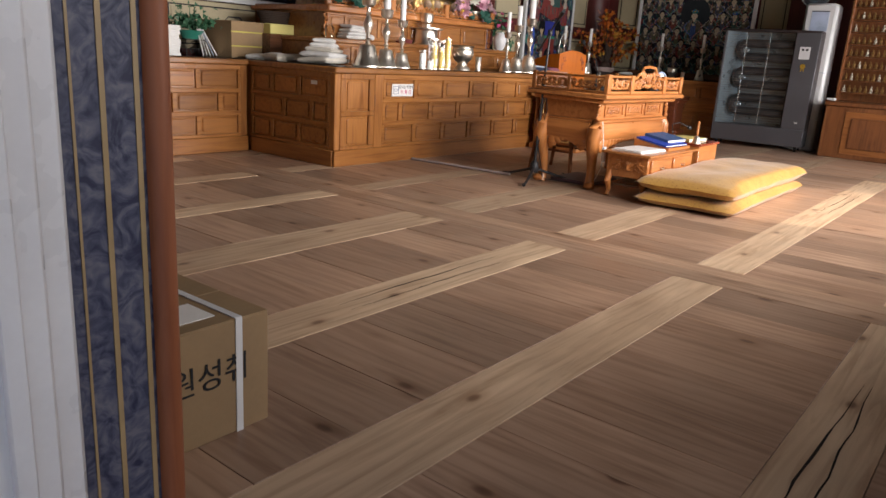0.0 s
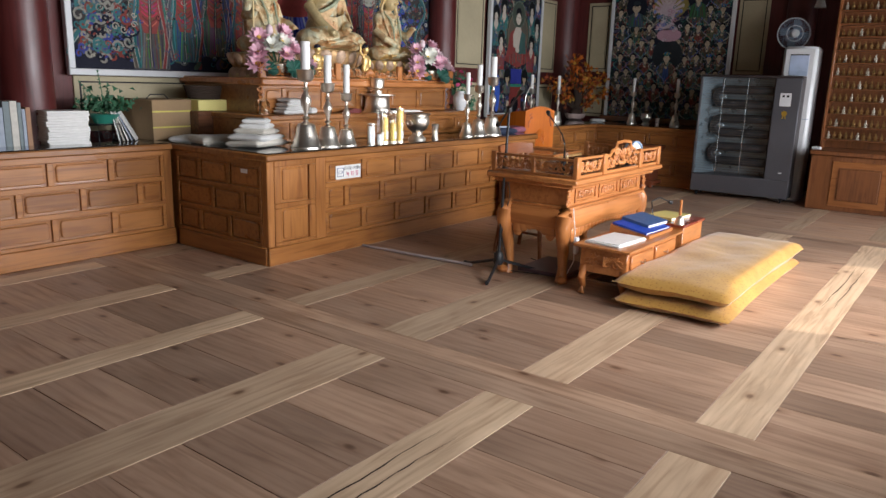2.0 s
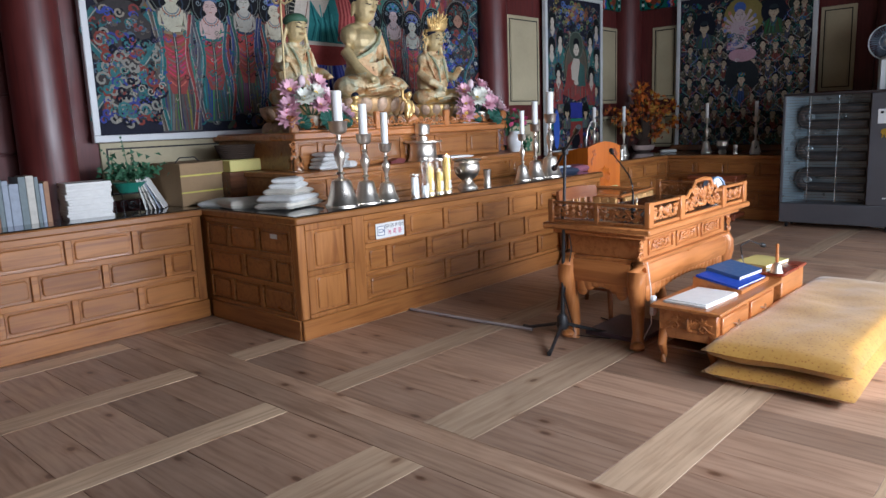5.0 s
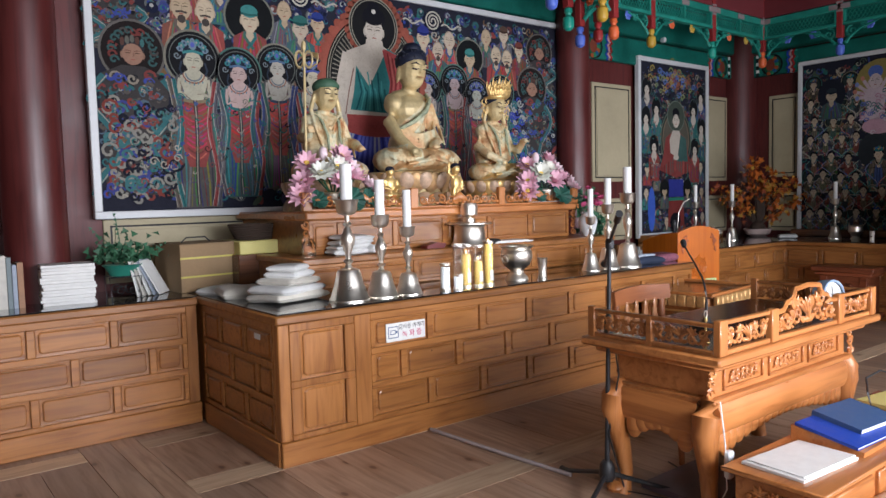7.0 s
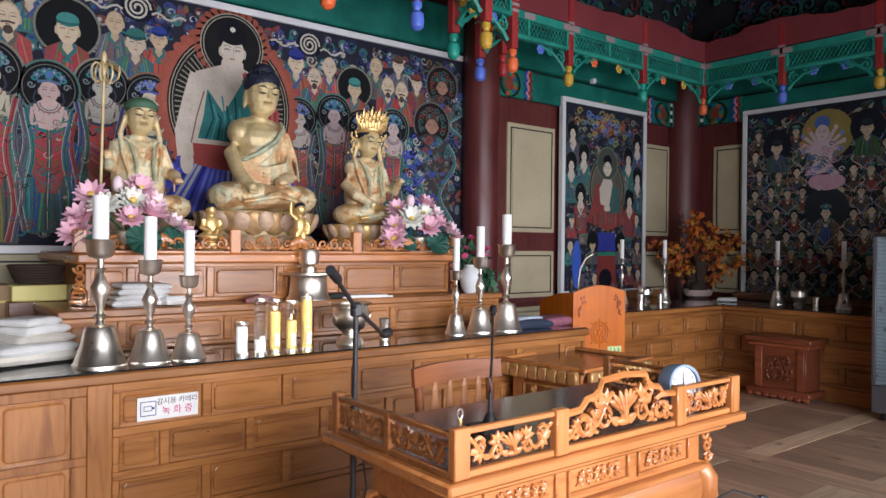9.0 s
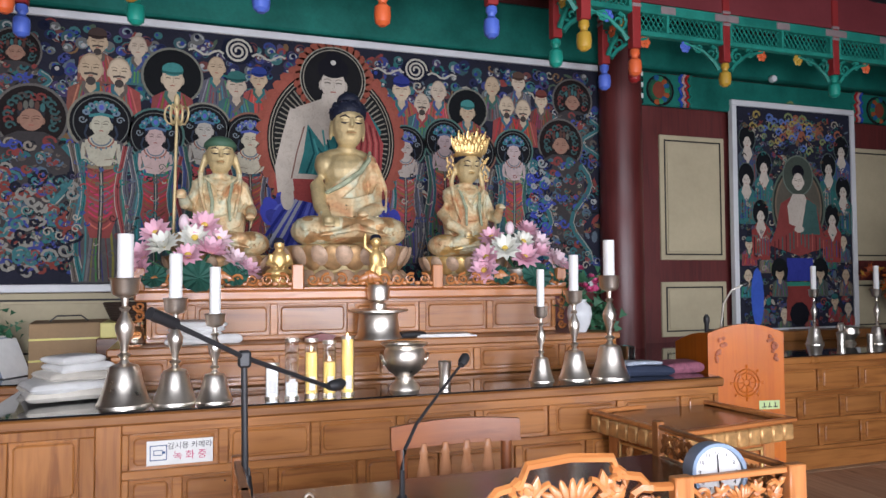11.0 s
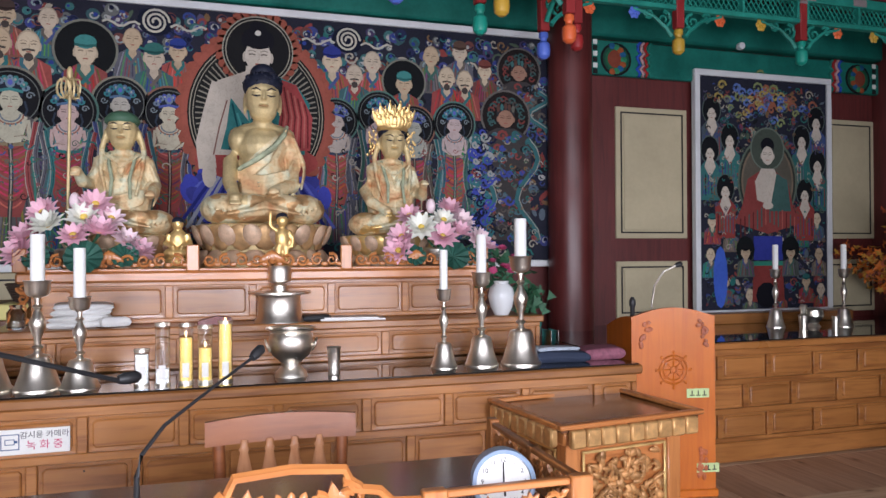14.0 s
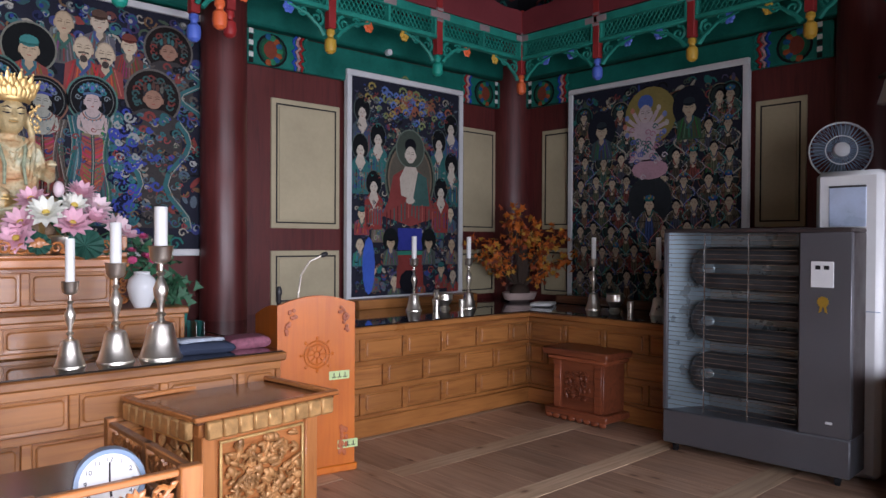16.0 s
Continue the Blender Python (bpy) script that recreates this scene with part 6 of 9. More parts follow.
def small_statue(x, y, z, h, label, seat):
    b = Build()
    if seat:
        b.ball((0, 0, 0.3), (0.26, 0.2, 0.12)).ball((0, 0.02, 0.55), (0.16, 0.12, 0.2)).ball((0, 0, 0.83), (0.1, 0.1, 0.12))
        b.tube([(0.15, 0, 0.65), (0.22, -0.05, 0.48), (0.05, -0.16, 0.42)], [0.06, 0.05, 0.04], 8).tube([(-0.15, 0, 0.65), (-0.22, -0.05, 0.48), (-0.05, -0.16, 0.42)], [0.06, 0.05, 0.04], 8)
        b.lathe([(0.28, 0.0), (0.22, 0.08), (0.24, 0.2)], 16)
    else:
        b.ball((0, 0, 0.52), (0.12, 0.09, 0.2)).ball((0, -0.01, 0.83), (0.1, 0.1, 0.12)).tube([(0, 0, 0.68), (0, 0, 0.76)], 0.045, 8)
        b.tube([(0.06, 0, 0.4), (0.07, 0, 0.06)], [0.07, 0.05], 8).tube([(-0.06, 0, 0.4), (-0.07, 0, 0.06)], [0.07, 0.05], 8)
        b.tube([(-0.1, 0, 0.66), (-0.2, 0, 0.74), (-0.19, -0.01, 0.98)], [0.045, 0.04, 0.03], 8).tube([(0.1, 0, 0.66), (0.18, -0.01, 0.52), (0.16, -0.04, 0.36)], [0.045, 0.04, 0.03], 8)
        b.lathe([(0.2, 0.0), (0.18, 0.06), (0.12, 0.08)], 14)
    body = fuse(b, 0.022, 2)
    o = Build()
    o.add([v.co for v in body.vertices], [tuple(p.vertices) for p in body.polygons])
    o.slot = 1
    o.ball((0, 0.012, 0.88), (0.105, 0.105, 0.085), 12, 7)
    return tagged(part("figurine", o, [M_GOLD2, M_HAIR], at=pose(x, y, z) @ Matrix.Scale(h, 4), smooth=50), label, "figurine", "small gilt figurines")


small_statue(6.38, 5.72, Z2, 0.36, "small gilt standing child figurine with one raised arm", False)
small_statue(5.78, 5.76, Z2, 0.33, "small dark gilt seated figurine beside the lotus seat", True)

# ---- flowers and plants ----
M_PETAL = [plain("pink petal silk", (0.84, 0.5, 0.6), 0.6, vary=0.2), plain("pale pink petal silk", (0.84, 0.66, 0.7), 0.6, vary=0.15), plain("white petal silk", (0.8, 0.8, 0.72), 0.6, vary=0.08)]
M_LEAF = plain("dull green leaf", (0.035, 0.12, 0.06), 0.5, vary=0.35, scale=12)
M_LOTLEAF = plain("blue-green lotus leaf", (0.03, 0.115, 0.085), 0.55, vary=0.35, scale=10)
M_STAMEN = plain("yellow stamens", (0.7, 0.5, 0.1), 0.6)


def petal_strip(b, at, length, width, cup):
    v, f = [], []
    n = 5
    for i in range(n + 1):
        u = i / n
        wd = width * math.sin(math.pi * (0.12 + 0.88 * u) ** 0.8) if i < n else 0.002
        z, r = length * math.sin(u * 1.25) * cup, length * u * (1.15 - 0.35 * cup * u)
        for s in (-1, 0, 1):
            v.append(at @ Vector((r, s * wd, z + (0.12 * width if s else 0.0))))
    for i in range(n):
        for s in range(2):
            f.append((3 * i + s, 3 * i + s + 1, 3 * i + s + 4, 3 * i + s + 3))
    b.add(v, f)


def bloom(b, at, r):
    for ring, (n, cup, k) in enumerate(((11, 0.3, 1.0), (10, 0.7, 0.92), (8, 1.1, 0.78))):
        for i in range(n):
            petal_strip(b, at @ Matrix.Rotation(2 * math.pi * (i + 0.5 * ring) / n, 4, "Z"), r * k, r * 0.24, cup)


def lotus_bunch(x, y, z, seed, label):
    rnd = random.Random(seed)
    t = thing("lotus_bouquet", (x, y, z), label, "artificial flowers", "lotus bouquets")
    part("pot", Build().lathe([(0.1, 0), (0.13, 0.03), (0.14, 0.1), (0.12, 0.11)], 20), M_BRONZE, t)
    spots = [(-0.3, -0.06, 0.2, 0), (-0.17, -0.1, 0.27, 2), (-0.02, -0.12, 0.2, 0), (0.12, -0.1, 0.23, 0), (0.27, -0.06, 0.17, 1), (0.02, -0.02, 0.33, 2), (-0.22, 0.02, 0.36, 0), (0.17, 0.02, 0.32, 1), (-0.05, 0.05, 0.42, 1), (0.08, 0.02, 0.42, 0), (-0.33, -0.08, 0.1, 0), (0.34, -0.05, 0.1, 0)]
    stems = Build()
    for i, (fx, fy, fz, cc) in enumerate(spots):
        fx, fz = fx * 0.86, fz * 0.84
        stems.tube([(0, 0, 0.08), (fx * 0.5, fy * 0.5, fz * 0.6), (fx, fy, fz)], 0.006, 5)
        at = pose(fx, fy, fz, 35 + rnd.uniform(-15, 25), 0, 0) @ Matrix.Rotation(fx * 2.0, 4, "Y")
        if i in (8,):
            b = Build()
            b.ball((fx, fy, fz + 0.03), (0.032, 0.032, 0.05), 10, 7)
        else:
            b = Build()
            bloom(b, at, 0.095 + rnd.uniform(-0.012, 0.016))
        bl = part("bloom", b, M_PETAL[cc], t)
        if i not in (8,):
            part("stamens", Build().ball(at @ Vector((0, 0, 0.02)), (0.022, 0.022, 0.02), 8, 5), M_STAMEN, bl)
    part("stems", stems, M_LEAF, t)
    for lx, ly, lz, r in ((0.04, -0.18, 0.06, 0.1), (-0.2, -0.14, 0.06, 0.07), (0.24, -0.12, 0.07, 0.075)):
        b = Build()
        n = 22
        c = pose(lx, ly, lz, 68, 0, 0)
        v = [c @ Vector((0, 0, -0.02))] + [c @ Vector((r * math.cos(2 * math.pi * k / n), r * math.sin(2 * math.pi * k / n), 0.02 * (k % 2) - 0.01 * math.sin(2 * math.pi * k / n))) for k in range(n)]
        b.add(v, [(0, 1 + k, 1 + (k + 1) % n) for k in range(n)])
        part("lotus_leaf", b, M_LOTLEAF, t)
    return t


lotus_bunch(5.27, 5.72, Z2 + 0.02, 3, "bunch of pink and white silk lotus in a bronze pot")
lotus_bunch(7.38, 5.72, Z2 + 0.02, 5, "bunch of pink and white silk lotus on the altar step")

M_AUT = [plain("orange maple leaf", (0.55, 0.14, 0.02), 0.6, vary=0.4), plain("ochre maple leaf", (0.5, 0.26, 0.04), 0.6, vary=0.3), plain("rust maple leaf", (0.28, 0.06, 0.02), 0.6, vary=0.3)]
M_BARK = plain("dark bark", (0.06, 0.04, 0.03), 0.8, vary=0.3, relief=0.4)


def leaf_star(b, at, r, points=5):
    v = [at @ Vector((0, 0, 0))]
    n = points * 2
    for k in range(n):
        a = 2 * math.pi * k / n
        q = r if k % 2 == 0 else r * 0.45
        v.append(at @ Vector((q * math.cos(a), q * math.sin(a), 0.15 * r * math.sin(3 * a))))
    b.add(v, [(0, 1 + k, 1 + (k + 1) % n) for k in range(n)])


def autumn_plant(x, y, z):
    rnd = random.Random(8)
    t = thing("autumn_arrangement", (x, y, z), "silk maple branches in orange and ochre set in a pale bowl", "artificial plant")
    part("bowl", Build().lathe([(0.1, 0), (0.17, 0.03), (0.2, 0.1), (0.19, 0.1), (0.15, 0.05), (0.02, 0.04)], 26, sx=1.1, sy=0.8), plain("pale pink glaze", (0.55, 0.42, 0.38), 0.3), t)
    tips = []
    for k in range(17):
        a = rnd.uniform(0, 6.28)
        if k < 6:
            ex, ez = rnd.uniform(-0.1, 0.14), rnd.uniform(0.75, 1.08)
        elif k < 12:
            ex, ez = rnd.uniform(0.25, 0.6), rnd.uniform(0.3, 0.72)
        else:
            ex, ez = rnd.uniform(-0.5, -0.2), rnd.uniform(0.35, 0.68)
        ux, uy = ex * 0.72, -ex * 0.72 - 0.05 * math.sin(a)
        pts = [(0, 0, 0.05), (ux * 0.15, uy * 0.15, ez * 0.45), (ux * 0.6, uy * 0.6, ez * 0.85), (ux, uy, ez)]
        part("branch", Build().tube(pts, [0.014, 0.01, 0.007, 0.003], 5), M_BARK, t)
        for j in range(4):
            f = 0.45 + 0.18 * j
            tips.append((ux * f, uy * f, ez * (0.4 + 0.65 * f)))
    part("foot", Build().ball((0, 0, 0.1), (0.12, 0.1, 0.1), 10, 6).ball((0.05, 0, 0.35), (0.07, 0.07, 0.2), 8, 6), M_BARK, t, "dark twiggy root ball")
    for mi, m in enumerate(M_AUT):
        b = Build()
        for (tx, ty, tz) in tips:
            for _ in range((4, 2, 2)[mi]):
                at = pose(tx + rnd.gauss(0, 0.05), ty + rnd.gauss(0, 0.05), tz + rnd.gauss(0, 0.045), rnd.uniform(0, 360), rnd.uniform(0, 360), rnd.uniform(0, 360))
                leaf_star(b, at, rnd.uniform(0.025, 0.055))
        part("leaves", b, m, t)
    return t


autumn_plant(11.93, 6.2, ZT)


# ---- bronze ware, candles ----
def stick_profile(h, r):
    k = [(1.0, 0.0), (1.0, 0.015), (0.93, 0.03), (0.7, 0.17), (0.6, 0.27), (0.52, 0.305), (0.2, 0.325), (0.13, 0.36), (0.26, 0.39), (0.13, 0.41), (0.16, 0.47), (0.32, 0.56), (0.36, 0.62), (0.22, 0.68), (0.12, 0.73), (0.22, 0.76), (0.11, 0.78), (0.13, 0.84), (0.4, 0.86), (0.5, 0.89), (0.54, 0.985), (0.6, 1.0), (0.5, 0.985), (0.3, 0.95), (0.02, 0.95)]
    return [(max(0.004, r * a), h * b) for a, b in k]


def candlestick(x, y, h, r, candle_h, group="altar candlesticks", z=ZT):
    t = part("candlestick", Build().lathe(stick_profile(h, r), 30), M_BRONZE, at=(x, y, z), smooth=35)
    tagged(t, f"{'tall' if h > 0.55 else 'turned'} bronze candlestick with a bell-shaped foot", "candlestick", group)
    c = thing("candle", (x, y, z + h * 0.95), "white wax candle standing in a bronze candlestick", "candle", group)
    cr = r * 0.3
    part("wax", Build().lathe([(cr, 0), (cr, candle_h), (cr * 0.9, candle_h + 0.004), (cr * 0.3, candle_h - 0.003)], 18), M_WAX, c)
    part("wick", Build().tube([(0, 0, candle_h - 0.005), (0.001, 0.001, candle_h + 0.012)], 0.0018, 5), M_BLACK, c)


for x, y, h, r, ch in ((4.97, 5.04, 0.61, 0.125, 0.24), (5.2, 5.03, 0.51, 0.105, 0.24), (5.385, 5.0, 0.43, 0.09, 0.25), (7.2, 5.04, 0.43, 0.075, 0.235), (7.425, 5.05, 0.52, 0.095, 0.235), (7.655, 5.03, 0.61, 0.115, 0.24)):
    candlestick(x, y, h, r, ch)
for x, y in ((10.43, 6.17), (11.0, 6.03), (11.82, 5.17), (11.85, 4.5)):
    candlestick(x, y, 0.48, 0.075, 0.225, "side altar candlesticks")

M_JAR = plain("candle jar glass", (0.9, 0.92, 0.92), 0.03, vary=0.02, relief=0.0, trans=1.0)
M_YWAX = plain("yellow wax", (0.75, 0.5, 0.13), 0.4, vary=0.06)
M_FLAME = bpy.data.materials.new("candle flame")
M_FLAME.use_nodes = True
fp = M_FLAME.node_tree.nodes["Principled BSDF"]
fp.inputs["Emission Color"].default_value, fp.inputs["Emission Strength"].default_value = (1.0, 0.55, 0.15, 1), 6.0


def jar_candle(x, y, h, fill, wax, label, glass=True, lit=False):
    t = thing("jar_candle", (x, y, ZT), label, "jar candle", "prayer candles")
    r = 0.034
    part("wax", Build().lathe([(r * 0.88, 0.012), (r * 0.88, fill), (r * 0.5, fill - 0.004), (0.003, fill - 0.004)], 16), wax, t)
    if glass:
        g = part("jar", Build().lathe([(r * 0.95, 0), (r, 0.008), (r, h), (r * 0.94, h), (r * 0.94, 0.012), (0.003, 0.01)], 20), M_JAR, t, "clear glass cylinder")
        g.visible_shadow = False
    for z in (0.0, h - 0.014):
        part("metal_rim", Build().lathe([(r * 1.04, z), (r * 1.05, z + 0.012)], 20) if z == 0 else Build().lathe([(r * 1.05, z), (r * 1.05, z + 0.014), (r * 0.9, z + 0.014), (r * 0.9, z)], 20), M_BRONZE, t)
    part("paper_label", Build().prism([(math.cos(a) * r * 1.015, math.sin(a) * r * 1.015) for a in [math.pi * (1.35 + 0.3 * k / 6) for k in range(7)]] + [(math.cos(a) * r * 0.99, math.sin(a) * r * 0.99) for a in [math.pi * (1.65 - 0.3 * k / 6) for k in range(7)]], 0.03, 0.1, "z"), M_PAPER, t)
    if lit:
        part("flame", Build().ball((0, 0, fill + 0.018), (0.005, 0.005, 0.014), 8, 6), M_FLAME, t)


jar_candle(5.66, 4.97, 0.175, 0.15, M_WAX, "short white prayer candle in a jar")
jar_candle(5.755, 4.95, 0.3, 0.08, M_WAX, "tall glass jar with a burnt-down white candle")
jar_candle(5.86, 4.99, 0.29, 0.22, M_YWAX, "tall glass jar with a lit yellow candle", lit=True)
jar_candle(5.95, 4.97, 0.28, 0.17, M_YWAX, "tall glass jar with a half-burnt yellow candle", lit=True)
jar_candle(6.045, 4.97, 0.3, 0.285, M_YWAX, "tall yellow prayer candle in a full jar", lit=True)


def bronze(name, x, y, z, prof, label, cat, seg=28):
    return tagged(part(name, Build().lathe(prof, seg), M_BRONZE, at=(x, y, z), smooth=35), label, cat, "bronze altar ware")


censer = thing("censer", (6.37, 5.03, ZT), "footed bronze incense bowl with ring handles", "incense bowl", "bronze altar ware")
part("bowl", Build().lathe([(0.085, 0), (0.08, 0.02), (0.05, 0.05), (0.05, 0.07), (0.095, 0.11), (0.115, 0.16), (0.11, 0.21), (0.1, 0.225), (0.13, 0.245), (0.125, 0.25), (0.1, 0.24), (0.1, 0.2), (0.01, 0.19)], 32), M_BRONZE, censer)
for s in (-1, 1):
    ring = [(s * (0.12 + 0.012 * math.sin(a)), 0.028 * math.cos(a), 0.16 + 0.03 * math.sin(a)) for a in [k * 0.57 for k in range(12)]]
    part("handle", Build().tube(ring, 0.006, 6), M_BRONZE, censer)
bronze("cup", 6.585, 4.98, ZT, [(0.03, 0), (0.033, 0.01), (0.028, 0.04), (0.036, 0.14), (0.038, 0.145), (0.033, 0.14), (0.005, 0.06)], "slim bronze cup on the altar glass", "cup")
bronze("water_vessel", 6.35, 5.53, ZT + 0.235, [(0.145, 0), (0.142, 0.012), (0.128, 0.03), (0.118, 0.14), (0.125, 0.155), (0.18, 0.165), (0.18, 0.175), (0.05, 0.18), (0.05, 0.21), (0.02, 0.22), (0.065, 0.235), (0.07, 0.3), (0.06, 0.325), (0.0, 0.33)], "lidded bronze water vessel on a wide dish", "water vessel")
for x, y, prof, lb in ((10.6, 6.05, [(0.03, 0), (0.03, 0.02), (0.04, 0.1), (0.02, 0.12), (0.03, 0.17), (0.02, 0.19)], "small bronze flask"), (10.75, 6.1, [(0.06, 0), (0.04, 0.03), (0.08, 0.09), (0.075, 0.14), (0.085, 0.15), (0.06, 0.145), (0.01, 0.1)], "small bronze censer"), (10.88, 6.0, [(0.025, 0), (0.03, 0.09), (0.02, 0.09), (0.005, 0.05)], "tiny bronze cup"), (11.85, 4.95, [(0.06, 0), (0.04, 0.03), (0.08, 0.09), (0.075, 0.15), (0.085, 0.16), (0.06, 0.155), (0.01, 0.1)], "small bronze censer"), (11.8, 4.75, [(0.025, 0), (0.03, 0.1), (0.02, 0.1), (0.005, 0.05)], "tiny bronze cup")):
    bronze("side_vessel", x, y, ZT, prof, lb + " on the side counter glass", "bronze vessel", 20)

vase = thing("flower_vase", (7.73, 5.52, ZT + 0.235), "white porcelain vase with small pink flowers and leaves", "vase")
part("vase", Build().lathe([(0.045, 0), (0.07, 0.05), (0.085, 0.12), (0.075, 0.17), (0.045, 0.2), (0.05, 0.215), (0.04, 0.21), (0.005, 0.18)], 26), plain("white porcelain", (0.75, 0.77, 0.78), 0.15, vary=0.03), vase)
rnd = random.Random(5)
lf, M_DEEPPINK = Build(), plain("deep pink silk", (0.65, 0.1, 0.25), 0.6, vary=0.2)
for k in range(70):
    at = pose(0.02 + rnd.gauss(0, 0.08), 0.05 + abs(rnd.gauss(0, 0.03)), 0.3 + rnd.gauss(0, 0.05), rnd.uniform(0, 360), rnd.uniform(0, 360), 0)
    leaf_star(lf, at, rnd.uniform(0.025, 0.05), 3)
for k in range(12):
    fw = Build()
    bloom(fw, pose(rnd.gauss(0, 0.1), -0.04 + rnd.gauss(0, 0.04), 0.33 + rnd.gauss(0, 0.04), rnd.uniform(0, 70), 0, rnd.uniform(0, 360)), 0.03)
    part("bloom", fw, M_DEEPPINK, vase)
part("leaves", lf, M_LEAF, vase)
pot = thing("green_planter", (7.95, 5.62, ZT), "teal planter with trailing green leaves beside the altar step", "potted plant")
part("pot", Build().lathe([(0.08, 0.0), (0.1, 0.2), (0.115, 0.21), (0.1, 0.2), (0.01, 0.18)], 22), plain("teal plastic", (0.02, 0.25, 0.22), 0.4), pot)
lf = Build()
for k in range(160):
    at = pose(rnd.gauss(0, 0.07), rnd.gauss(0, 0.05), 0.32 + rnd.gauss(0, 0.07), rnd.uniform(0, 360), rnd.uniform(0, 360), 0)
    leaf_star(lf, at, rnd.uniform(0.02, 0.05), 3)
part("leaves", lf, M_LEAF, pot)

# ---- carved desk ----
def leaf_lump(b, x, y, z, ln_, wd, a, thick=0.008):
    """A pointed, slightly swollen carved leaf that grows from (x, z) at angle a."""
    ca, sa = math.cos(a), math.sin(a)
    out = [(0, 0.15), (0.3, 1.0), (0.6, 0.8), (1.0, 0.0), (0.6, -0.8), (0.3, -1.0), (0, -0.15)]
    pts = [(x + ca * ln_ * u - sa * wd * v, z + sa * ln_ * u + ca * wd * v) for u, v in out]
    n = len(pts)
    mid = (x + ca * ln_ * 0.45, z + sa * ln_ * 0.45)
    v = [(p[0], y + thick * 0.5, p[1]) for p in pts] + [(p[0], y - thick * 0.4, p[1]) for p in pts] + [(mid[0], y - thick, mid[1]), (mid[0], y + thick * 0.6, mid[1])]
    f = [(k, (k + 1) % n, n + (k + 1) % n, n + k) for k in range(n)] + [(n + k, n + (k + 1) % n, 2 * n) for k in range(n)] + [(k, (k + 1) % n, 2 * n + 1) for k in range(n)]
    b.add(v, f)


def carved_panel(b, x0, z0, x1, z1, y, seed, rad=0.008, lotus=True):
    """Pierced work: a lotus in the middle and a leafy vine winding out to both sides."""
    rnd = random.Random(seed)
    w_, h = x1 - x0, z1 - z0
    cx, cz = (x0 + x1) / 2, (z0 + z1) / 2
    free = w_ / 2 - (h * 0.34 if lotus else 0.0)
    n = max(1, round(free / (h * 0.62)))
    step = free / n
    for q in (-1, 1):
        start = cx + q * (h * 0.34 if lotus else 0.0)
        vine = [(start + q * free * i / (n * 8), y, cz + 0.3 * h * math.cos(math.pi * i / 8)) for i in range(n * 8 + 1)]
        b.tube(vine, rad * 0.9, 6)
        for k in range(n):
            x, up = start + q * step * (k + 0.5), 1 if k % 2 else -1
            scroll(b, x, cz + up * h * 0.16, min(h * 0.25, step * 0.42), y, 1.35, -q * up, rad, 1.57 * up + 3.14, 14)
            for a in (-0.7, 0.1, 0.9):
                leaf_lump(b, x - q * step * 0.1, y, cz - up * h * 0.1, h * 0.34, h * 0.09, (0 if q > 0 else math.pi) + q * (a - 0.8 * up), rad * 1.1)
            leaf_lump(b, x + q * step * 0.35, y, cz + up * h * 0.3, h * 0.22, h * 0.07, (0 if q > 0 else math.pi) + rnd.uniform(-0.6, 0.6), rad)
        leaf_lump(b, x0 + 0.002 if q < 0 else x1 - 0.002, y, cz + q * h * 0.1, h * 0.3, h * 0.1, (0 if q < 0 else math.pi) + 0.5, rad)
    if lotus:
        for k in range(7):
            a = (k - 3) * 0.36
            b.ball((cx + h * 0.2 * math.sin(a), y - 0.004 * (3 - abs(k - 3)), cz + h * 0.04 * math.cos(a)), (h * 0.085, 0.009, h * 0.34), 8, 6, Matrix.Rotation(a, 3, "Y"))
        b.ball((cx, y - 0.004, cz - h * 0.3), (h * 0.26, 0.01, h * 0.1), 8, 5)
        for q in (-1, 1):
            leaf_lump(b, cx + q * h * 0.1, y, cz - h * 0.34, h * 0.4, h * 0.1, 0.35 if q > 0 else math.pi - 0.35, rad)


desk = thing("sutra_desk", (5.40, 2.86, 0), "carved orange wooden sutra desk with pierced lotus rails", "desk")
W, D = 1.52, 0.68
part("tabletop", Build().box(0.02, 0.02, 0.775, W - 0.02, D, 0.795, 0.003), M_DARKTOP, desk, "dark polished top")
part("tray_edge", Build().box(-0.03, -0.035, 0.735, W + 0.03, D + 0.02, 0.775, 0.012), M_DESK, desk)
part("cornice", Build().box(0.03, 0.02, 0.7, W - 0.03, D - 0.02, 0.735, 0.012), M_DESK, desk)
part("frieze", Build().box(0.12, 0.09, 0.56, W - 0.12, D - 0.09, 0.7, 0.004), M_DESK, desk)
part("moulding", Build().box(0.09, 0.06, 0.535, W - 0.09, D - 0.06, 0.56, 0.008), M_DESK, desk)
for k in range(3):
    x0 = 0.2 + k * 0.39
    b = Build()
    b.box(x0, 0.078, 0.58, x0 + 0.34, 0.091, 0.595, 0.003).box(x0, 0.078, 0.675, x0 + 0.34, 0.091, 0.69, 0.003)
    b.box(x0, 0.078, 0.595, x0 + 0.015, 0.091, 0.675, 0.003).box(x0 + 0.325, 0.078, 0.595, x0 + 0.34, 0.091, 0.675, 0.003)
    carved_panel(b, x0 + 0.05, 0.6, x0 + 0.29, 0.67, 0.084, 20 + k, 0.007, False)
    part("frieze_panel", b, M_DESK, desk, "carved vine panel")
for s in (0, 1):
    b = Build()
    x = 0.08 if s == 0 else W - 0.08
    sg = 1 if s == 0 else -1
    for j in range(3):
        scroll(b, x + sg * (0.012 * j), 0.59 + 0.045 * j, 0.028, 0.075, 1.3, sg, 0.009, j)
    part("corner_bracket", b, M_DESK, desk, "scrolled corner bracket")


